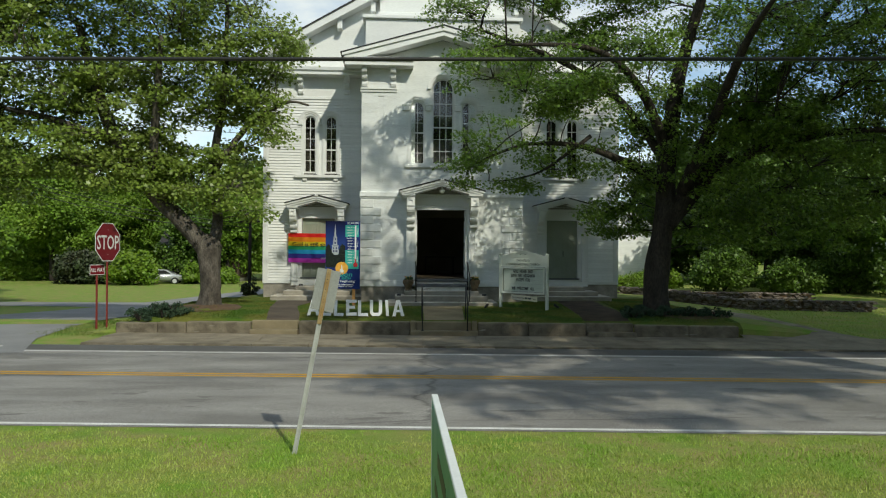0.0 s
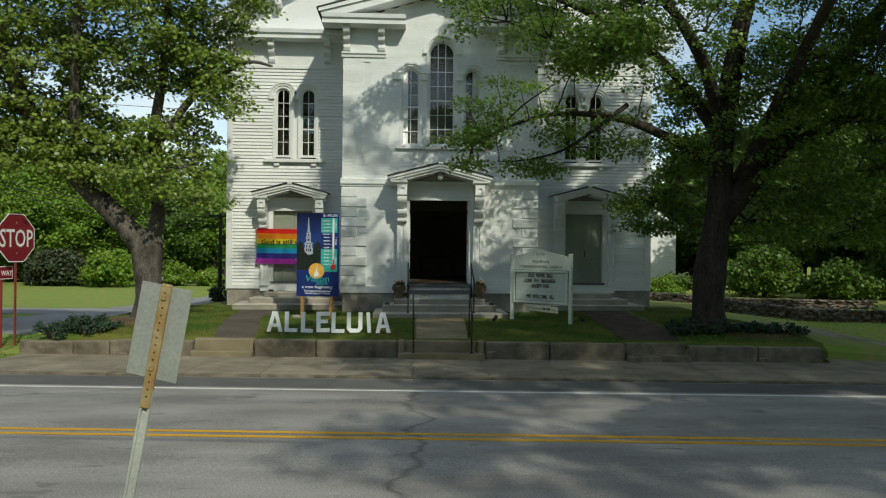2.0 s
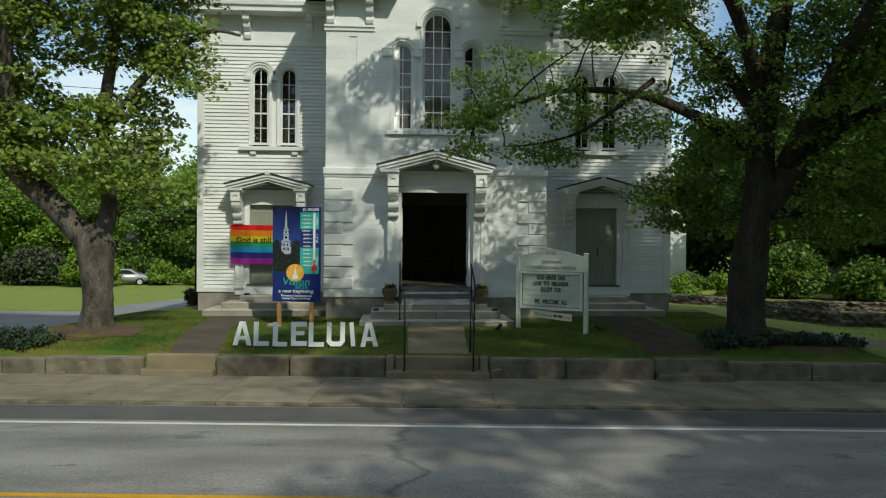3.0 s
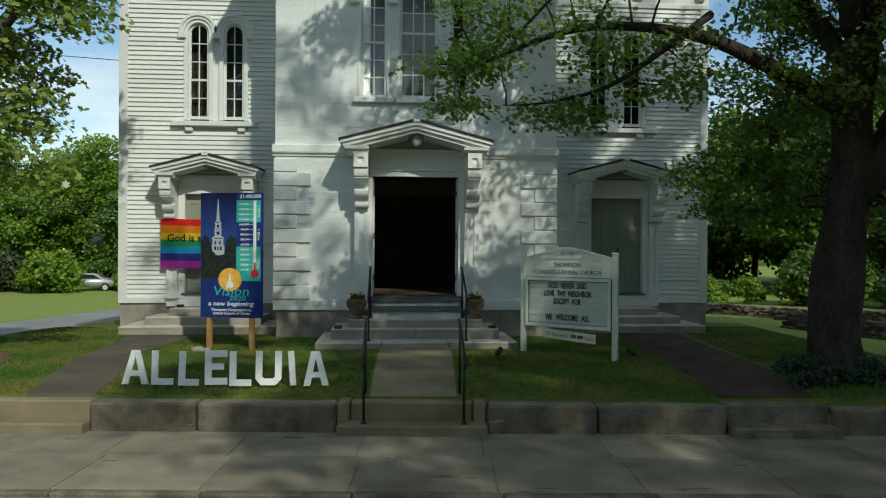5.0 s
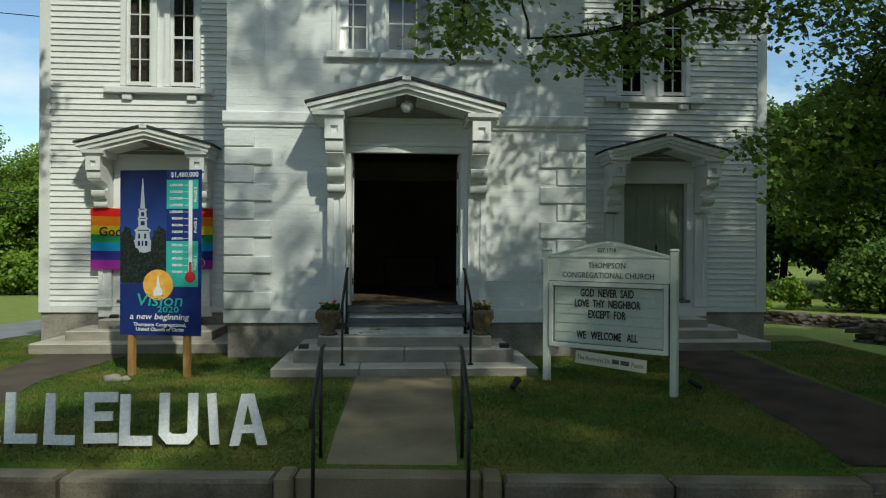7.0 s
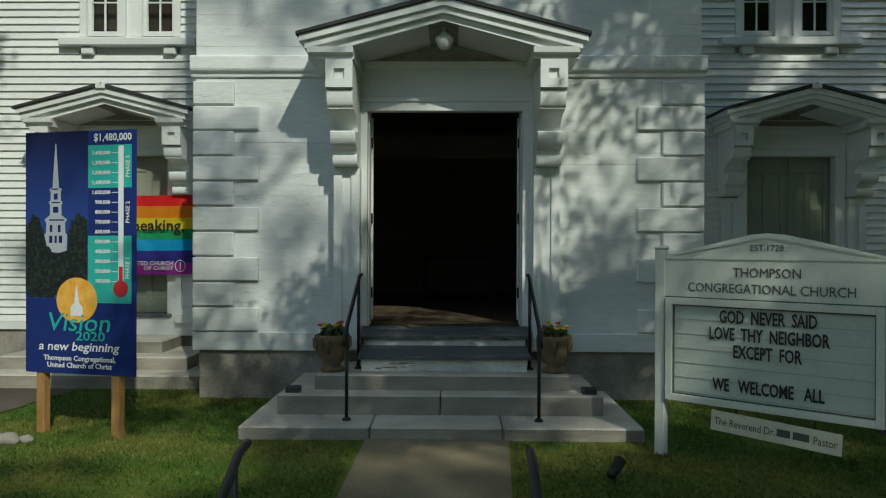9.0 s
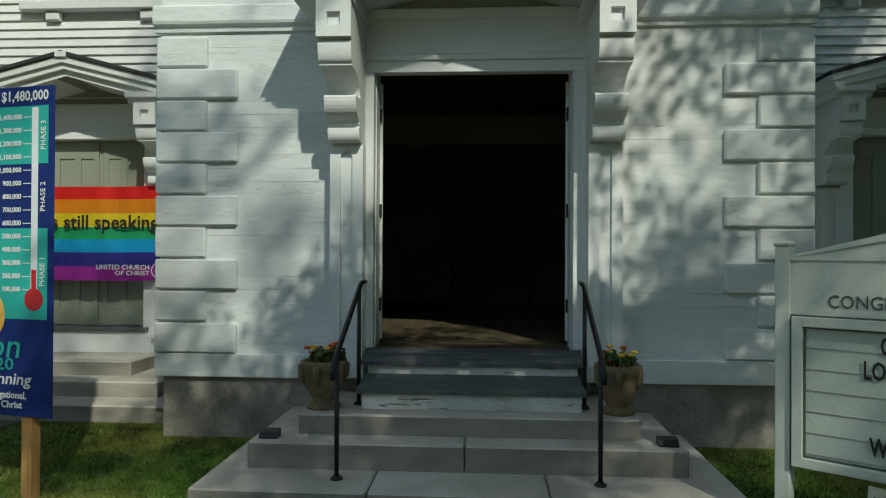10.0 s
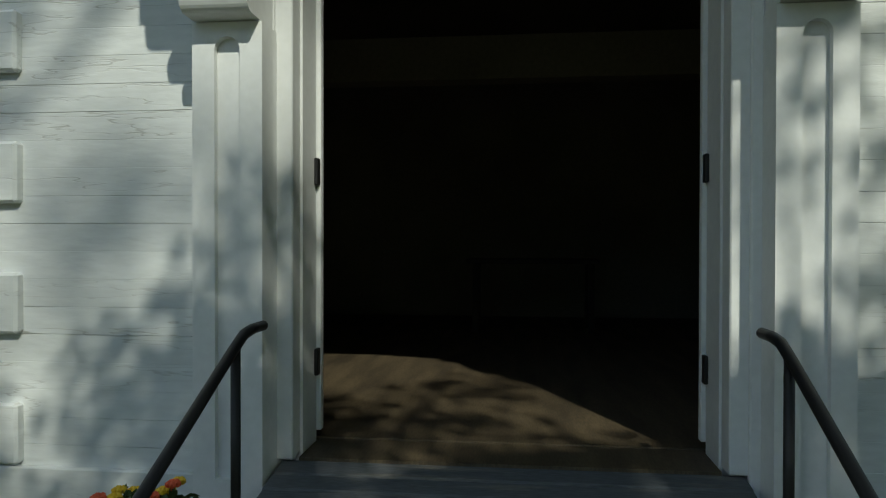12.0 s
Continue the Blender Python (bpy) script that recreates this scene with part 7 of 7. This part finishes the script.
# ---- street furniture ----
def sign_part(name, bm, m, material, parent, label=""):
    bmesh.ops.transform(bm, matrix=m, verts=bm.verts)
    return part(name, bm, material, parent, label)


def stop_sign(x, y, turn):
    z = ground_z(x, y)
    s = thing("stop_sign", x, y, z, "red octagonal stop sign on a red channel post", "road sign")
    m = pose(x, y, 0, 0, 0, turn)
    r, zc = 0.65, 2.88
    octo = lambda q: [(q * math.cos(math.pi / 8 + k * math.pi / 4), zc + q * math.sin(math.pi / 8 + k * math.pi / 4)) for k in range(8)]
    sign_part("plate", prism(B(), octo(r), "y", -0.034, -0.030), m, M_REFLECT, s, "white-edged plate")
    sign_part("red_face", prism(B(), octo(r * 0.95), "y", -0.038, -0.035), m, M_STOPRED, s, "dark red reflective face")
    words("STOP", 0.62, M_REFLECT, m @ pose(0, -0.041, zc - 0.22) @ FACE, s, "lettering", 0.001, "CENTER", 0.006, 0.72)
    part("post", box(B(), -0.03, 0.03, -0.028, 0.005, z - 0.2, 3.4, 0.004, m), M_POSTRED, s, "red steel post")
    for zb in (zc - 0.38, zc + 0.38):
        part("bolt", box(B(), -0.012, 0.012, -0.044, -0.038, zb - 0.012, zb + 0.012, 0.002, m), M_GALV, s)
    return s


stop_sign(-10.72, 22.75, 76)
z = ground_z(-10.95, 22.55)
aw = thing("all_way_plate", -10.95, 22.55, z, "small red plate on a red post beside the stop sign", "road sign")
AM = pose(-10.95, 22.55, 0, 0, 0, 70)
part("plate", box(B(), -0.31, 0.31, -0.034, -0.030, 1.86, 2.18, 0.0, AM), M_REFLECT, aw)
part("red_face", box(B(), -0.29, 0.29, -0.038, -0.0345, 1.88, 2.16, 0.0, AM), M_STOPRED, aw)
words("ALL WAY", 0.17, M_REFLECT, AM @ pose(0, -0.041, 1.955) @ FACE, aw, "lettering", 0.001, "CENTER", 0.002, 0.78)
part("post", box(B(), -0.03, 0.03, -0.028, 0.005, z - 0.2, 2.12, 0.004, AM), M_POSTRED, aw, "red steel post")

# leaning post with the blank back of a plate
px, py = -2.77, 8.42
pz = ground_z(px, py)
lean_sign = thing("road_sign", px, py, pz, "leaning galvanised sign post with the grey back of a plate", "road sign")
PMX = pose(px, py, pz, 3, 10.6, 0)
part("post", box(B(), -0.022, 0.022, -0.012, 0.012, -0.3, 1.70, 0.004, PMX), M_GALV, lean_sign, "galvanised channel post")
for x in (-0.021, 0.021):
    part("flange", box(B(), x - 0.007, x + 0.007, -0.03, -0.012, -0.3, 1.70, 0.003, PMX), M_GALV, lean_sign)
top = part("upper_post", box(B(), -0.027, 0.027, -0.035, -0.012, 1.60, 2.27, 0.004, PMX), M_RUST, lean_sign, "rusty yellowed upper post")
for i in range(15):
    part("bolt_hole", box(B(), -0.004, 0.004, -0.0365, -0.0352, 1.66 + 0.04 * i, 1.668 + 0.04 * i, 0, PMX), M_BLACK, top)
plate = box(B(), -0.14, 0.14, -0.010, -0.007, 1.76, 2.26, 0, PMX @ pose(0, 0, 0, 0, 0, -8))
part("plate", plate, M_ALU, lean_sign, "bare grey aluminium plate back")
for z in (1.82, 2.20):
    part("bolt", lathe(B(), 0, 0, [(0.014, 0), (0.014, 0.008)], 8), M_RUST, None).matrix_basis = Matrix()
    b = scene.collection.objects[-1]
    b.parent = lean_sign
    b.matrix_basis = world_of(lean_sign).inverted() @ PMX @ pose(0, -0.036, z, 90, 0, 0)

# green board seen on its edge
gx = -1.246
green = thing("green_board", gx, 3.6, ground_z(gx, 3.6), "green board with a white edge seen end-on in the verge", "sign board")
GMX = pose(gx, 3.6, 0, 0, 0, 90.5)
part("panel", box(B(), -1.2, 1.2, -0.018, 0.018, 0.75, 1.70, 0.004, GMX), M_TEAL, green, "green painted panel")
for x0, x1, z0, z1 in ((-1.2, 1.2, 1.70, 1.725), (-1.225, -1.2, 0.75, 1.725), (1.2, 1.225, 0.75, 1.725)):
    part("edge_trim", box(B(), x0, x1, -0.022, 0.022, z0, z1, 0.003, GMX), M_REFLECT, green, "white edge trim")
for x in (-0.9, 0.9):
    part("post", box(B(), x - 0.04, x + 0.04, -0.03, 0.03, 0.2, 0.75, 0.004, GMX), M_SIGNW, green)
for i, (x0, x1, z0, z1) in enumerate(((-0.9, -0.3, 1.42, 1.52), (-0.2, 0.5, 1.42, 1.52), (-0.7, 0.2, 1.18, 1.27), (0.3, 0.8, 1.18, 1.27))):
    part("lettering_bar", box(B(), x0, x1, 0.0185, 0.020, z0, z1, 0, GMX), M_INK, green)


# overhead cables
def cable(name, a, b, sag, r, label, group="overhead cables"):
    t = thing(name, *a, label, "cable", group)
    pts = []
    for i in range(25):
        f = i / 24
        p = Vector(a).lerp(Vector(b), f)
        p.z -= sag * 4 * f * (1 - f)
        pts.append(p)
    part("strand", tube(B(), pts, [r] * 25, 6), M_WIRE, t, "", True)


cable("power_cable", (-26, sv(-26, 8.6), 5.25), (26, sv(26, 8.1), 5.25), 0.18, 0.024, "thick black overhead cable along the street")
cable("power_cable", (-26, sv(-26, 9.2), 7.6), (26, sv(26, 9.0), 6.1), 0.2, 0.016, "black overhead cable along the street")
cable("power_cable", (-26, sv(-26, 9.2), 7.9), (26, sv(26, 9.0), 6.22), 0.2, 0.014, "black overhead cable along the street")
for z1, zs in ((3.50, 1.69), (3.72, 1.62), (3.92, 1.60)):
    cable("service_cable", (-34, 35.4, z1 + 8.25), (-9.1, 36.28, z1), zs, 0.017, "black cable over the side street", "cables over the side street")
cable("service_cable", (-40, 22, 8.4), (-7.2, 31, 7.6), 0.25, 0.010, "thin black cable to the church corner", "cables over the side street")

zp = ground_z(-9.14, 36.3)
pole = thing("utility_pole", -9.14, 36.3, zp, "slim dark wooden utility pole behind the church corner", "utility pole")
part("shaft", tube(B(), [(-9.14, 36.3, zp - 0.3), (-9.13, 36.3, 2.2), (-9.12, 36.3, 4.25)], [0.085, 0.078, 0.07], 10), M_BARK, pole, "", True)
part("crossarm", box(B(), -9.62, -8.62, 36.2, 36.29, 3.98, 4.08, 0.008), M_BARK, pole)
for x in (-9.5, -8.74):
    part("insulator", lathe(B(), x, 36.245, [(0.03, 4.08), (0.05, 4.12), (0.03, 4.16), (0.045, 4.20), (0.01, 4.25)], 10), M_GALV, pole, "", True)

# ---- dry stone wall beyond the drive ----
dry = tagged(thing("dry_stone_wall", 14, 32.5, 0.3, "low rubble stone wall at the end of the lawn", "wall"), kind="structure")
stone_shapes = []
for k in range(6):
    bm = B()
    bmesh.ops.create_icosphere(bm, subdivisions=1, radius=0.5)
    for v in bm.verts:
        q = v.co.normalized()
        v.co = Vector((math.copysign(abs(q.x) ** 0.55, q.x) * 0.5, math.copysign(abs(q.y) ** 0.55, q.y) * 0.5, math.copysign(abs(q.z) ** 0.55, q.z) * 0.5)) * (1 + 0.25 * noise.noise(q * 2.1 + Vector((k, 0, 0))))
    stone_shapes.append(finish(bm, "stone", M_RUBBLE))
gs = random.Random(5)
for x0, y0, x1, y1, h in ((8.9, 33.3, 17.5, 31.9, 0.36), (9.7, 29.3, 17.5, 27.6, 0.47)):
    n = int(math.hypot(x1 - x0, y1 - y0) / 0.27)
    a_, L_ = math.degrees(math.atan2(y1 - y0, x1 - x0)), math.hypot(x1 - x0, y1 - y0)
    gz_ = ground_z((x0 + x1) / 2, (y0 + y1) / 2)
    part("rubble_core", box(B(), 0.1, L_ - 0.1, -0.10, 0.10, -0.25, h * 0.86, 0.02, pose(x0, y0, gz_, 0, 0, a_)), M_SOIL, dry)
    for i in range(n):
        for c in range(4):
            f = (i + gs.uniform(-0.3, 0.3) + 0.5 * (c % 2)) / n
            x, y = lerp(x0, x1, f), lerp(y0, y1, f)
            z = ground_z(x, y) - 0.03 + h * (c + 0.5) / 4
            m = pose(x, y + gs.uniform(-.06, .06), z, gs.uniform(-8, 8), gs.uniform(-8, 8), gs.uniform(-25, 25)) @ Matrix.Diagonal((gs.uniform(0.26, 0.52), gs.uniform(0.30, 0.42), h * gs.uniform(0.26, 0.36), 1))
            hang(stone_shapes[gs.randrange(6)], "stone", dry, "", m)


# ---- far houses and cars ----
def house(name, x0, x1, y0, y1, z0, z1, rise, wall_m, label, wins, ridge_x=True):
    h = thing(name, (x0 + x1) / 2, (y0 + y1) / 2, z0, label, "house")
    part("foundation", box(B(), x0 - 0.02, x1 + 0.02, y0 - 0.02, y1 + 0.02, z0 - 0.4, z0 + 0.45), M_FOUND, h)
    part("wall", box(B(), x0, x1, y0, y1, z0 + 0.45, z1), wall_m, h)
    if ridge_x:
        part("roof", prism(B(), [(y0 - 0.4, z1 - 0.05), (y0 - 0.4, z1 + 0.1), ((y0 + y1) / 2, z1 + rise + 0.15), (y1 + 0.4, z1 + 0.1), (y1 + 0.4, z1 - 0.05), ((y0 + y1) / 2, z1 + rise)], "x", x0 - 0.4, x1 + 0.4), M_ROOF, h)
        part("eave_board", box(B(), x0 - 0.42, x1 + 0.42, y0 - 0.46, y0 - 0.40, z1 - 0.12, z1 + 0.12), M_WHITE, h)
    else:
        c = (x0 + x1) / 2
        part("gable", prism(B(), [(x0, z1), (x1, z1), (c, z1 + rise)], "y", y0, y1), wall_m, h)
        for s in (-1, 1):
            e = c + s * ((x1 - x0) / 2 + 0.35)
            f = z1 - 0.35 * rise / ((x1 - x0) / 2)
            part("roof", prism(B(), [(e, f + 0.02), (e, f + 0.14), (c, z1 + rise + 0.16), (c, z1 + rise + 0.02)], "y", y0 - 0.35, y1 + 0.35), M_ROOF, h)
            part("rake_board", prism(B(), [(e, f - 0.12), (e, f + 0.10), (c, z1 + rise + 0.12), (c, z1 + rise - 0.12)], "y", y0 - 0.40, y0 - 0.352), M_WHITE, h)
            part("eave_return", box(B(), *(sorted((e, e - s * 0.75))), y0 - 0.38, y0 - 0.003, f - 0.16, f + 0.0), M_WHITE, h)
    for wx, wz, ww, wh in wins:
        w = part("window", box(B(), wx - ww / 2 - 0.07, wx + ww / 2 + 0.07, y0 - 0.05, y0 - 0.002, wz - 0.07, wz + wh + 0.07), M_WHITE, h)
        part("pane", box(B(), wx - ww / 2, wx + ww / 2, y0 - 0.06, y0 - 0.052, wz, wz + wh), M_INK, w)
    return h


house("white_house", 5.5, 15.65, 48.0, 56.0, 0.45, 4.3, 2.7, M_HOUSEW, "white gabled house behind the church", [], ridge_x=False)
house("brown_house", -25.5, -18.0, 73.5, 80, -0.9, 2.7, 2.6, M_HOUSEB, "dark brown house among far trees", [(-23.6, 0.3, 0.9, 1.2), (-19.8, 0.3, 0.9, 1.2), (-21.6, -0.5, 1.0, 2.0)])
house("white_house", 26.0, 33.0, 44.0, 51.0, 0.6, 6.0, 2.5, M_HOUSEW, "white house half hidden by trees", [(28, 2.0, 0.9, 1.4), (31, 2.0, 0.9, 1.4)])


def car(x, y, turn, material, label):
    z = ground_z(x, y)
    c = thing("car", x, y, z, label, "car", "parked cars", turn)
    m = world_of(c)
    bm = prism(B(), [(-2.2, 0.35), (2.2, 0.35), (2.25, 0.6), (2.1, 0.85), (1.2, 0.95), (0.6, 1.38), (-1.0, 1.42), (-1.9, 0.98), (-2.2, 0.9)], "y", -0.85, 0.85)
    bmesh.ops.bevel(bm, geom=bm.edges[:], offset=0.06, segments=2, affect="EDGES")
    bmesh.ops.transform(bm, matrix=m, verts=bm.verts)
    part("body", bm, material, c, "", True)
    bm = prism(B(), [(-1.6, 1.0), (1.05, 1.0), (0.55, 1.32), (-0.95, 1.35)], "y", -0.86, 0.86)
    bmesh.ops.transform(bm, matrix=m, verts=bm.verts)
    part("side_glass", bm, M_INK, c)
    for wx in (-1.4, 1.4):
        for wy in (-0.82, 0.82):
            bm = tube(B(), [m @ Vector((wx, wy - 0.1, 0.33)), m @ Vector((wx, wy + 0.1, 0.33))], [0.33, 0.33], 16)
            w = part("wheel", bm, M_TYRE, c)
            bm = tube(B(), [m @ Vector((wx, wy - 0.11, 0.33)), m @ Vector((wx, wy + 0.11, 0.33))], [0.2, 0.2], 12)
            part("rim", bm, M_GALV, w)


car(-24.4, 69.5, 8, M_CARW, "silver car parked by far trees")


# ---- pavement slabs, kerb stones ----
xs = [-9.9] + [-8.4 + 1.5 * i for i in range(26)]
for x0, x1 in zip(xs, xs[1:]):
    for v0, v1 in ((18.40, 19.60), (19.61, 20.50)):
        if v1 > 20 and x1 > 30:
            continue
        c = (x0 + x1) / 2
        z = ground_z(c, sv(c, (v0 + v1) / 2))
        street_box("slab", x0 + 0.006, x1 - 0.006, v0 + 0.004, v1 - 0.004, z - 0.05, z + 0.05, M_CONC, pavement, 0.006)
    street_box("kerb_stone", x0 + 0.004, x1 - 0.004, 18.27, 18.40, 0.02, ground_z(0, 18.3) + 0.055, M_GRANITE, pavement, 0.015)


# ---- grass ----
def grass(name, x0, x1, v0, v1, per_m2, height, keep, seed, label, material=M_BLADE):
    g = np.random.default_rng(seed)
    n = int((x1 - x0) * (v1 - v0) * per_m2)
    x, v = g.uniform(x0, x1, n), g.uniform(v0, v1, n)
    y = v + SLOPE * x
    ok = np.array([keep(a, b) for a, b in zip(x, y)])
    x, y = x[ok], y[ok]
    z = np.array([ground_z(a, b) for a, b in zip(x, y)])
    n = len(x)
    a = g.uniform(0, 6.283, n)
    h = height * (0.5 + g.random(n)) * (0.8 + 0.5 * np.array([noise.noise(Vector((a * 1.3, b * 1.3, 7))) for a, b in zip(x, y)]))
    w = 0.006 + 0.005 * g.random(n)
    lx_, ly_ = g.normal(0, 0.45, n) * h, g.normal(0, 0.45, n) * h
    base = np.column_stack([x, y, z - 0.004])
    side = np.column_stack([np.cos(a) * w, np.sin(a) * w, np.zeros(n)])
    tip = np.column_stack([x + lx_, y + ly_, z + h])
    verts = np.stack([base - side, base + side, tip], axis=1).reshape(-1, 3)
    return tagged(hang(many(name, verts, 3, material), name, None), label, "grass", "", "stuff")


def on_lawn(x, y):
    v = y - SLOPE * x
    if v < 21.04 or y > 28.9 or (y > 26.8 and abs(x) < 3.1):
        return False
    f = (y - 20.95) / 4.15
    if lerp(-0.86, -0.80, f) < x < lerp(0.40, 0.66, f) and f < 1.05:
        return False
    f = (y - 21.2) / 3.7
    if f < 1 and lerp(-5.5, -6.0, f) < x < lerp(-4.5, -5.1, f):
        return False
    f = (y - 24.9) / 2.4
    if f >= 0 and lerp(-6.0, -6.2, f) < x < lerp(-5.1, -4.7, f):
        return False
    f = (y - 20.7) / 6.9
    if lerp(3.92, 4.52, f) < x < lerp(5.34, 6.23, f):
        return False
    if -2.05 < x < 1.97 and y > 25.0:
        return False
    if (x < -2.9 or x > 2.9) and y > 27.3 and -6.55 < x < 6.75:
        return False
    if math.hypot((x - LT[0] - 0.1) / 0.95, (y - LT[1] + 0.2) / 0.85) < 1 or math.hypot((x - RT[0] - 0.55) / 1.65, (y - RT[1] + 0.45) / 1.08) < 1:
        return noise.noise(Vector((x * 4, y * 4, 0))) > 0.35
    return True


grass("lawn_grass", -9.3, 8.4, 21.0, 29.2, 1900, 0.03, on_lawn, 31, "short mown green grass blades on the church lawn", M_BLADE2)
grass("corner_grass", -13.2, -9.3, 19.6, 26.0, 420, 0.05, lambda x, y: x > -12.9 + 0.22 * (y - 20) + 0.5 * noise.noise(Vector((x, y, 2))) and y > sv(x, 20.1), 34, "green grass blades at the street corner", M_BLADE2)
grass("verge_grass", -8.5, 9.0, 1.2, 9.6, 1300, 0.042, lambda x, y: random.random() < min(1, (x + 8.6) / 2, (9.1 - x) / 2, (y - SLOPE * x - 1.1) / 1.5) and random.random() > max(0.0, min(0.85, (y - SLOPE * x - 7.2) / 2.2)) * (0.75 + 0.9 * noise.noise(Vector((x * 0.9, y * 1.6, 3)))), 32, "bright green grass blades on the verge")
grass("side_lawn_grass", 10.8, 24, 19.5, 31, 160, 0.07, lambda x, y: x > 11.6, 33, "green grass blades on the neighbouring lawn")
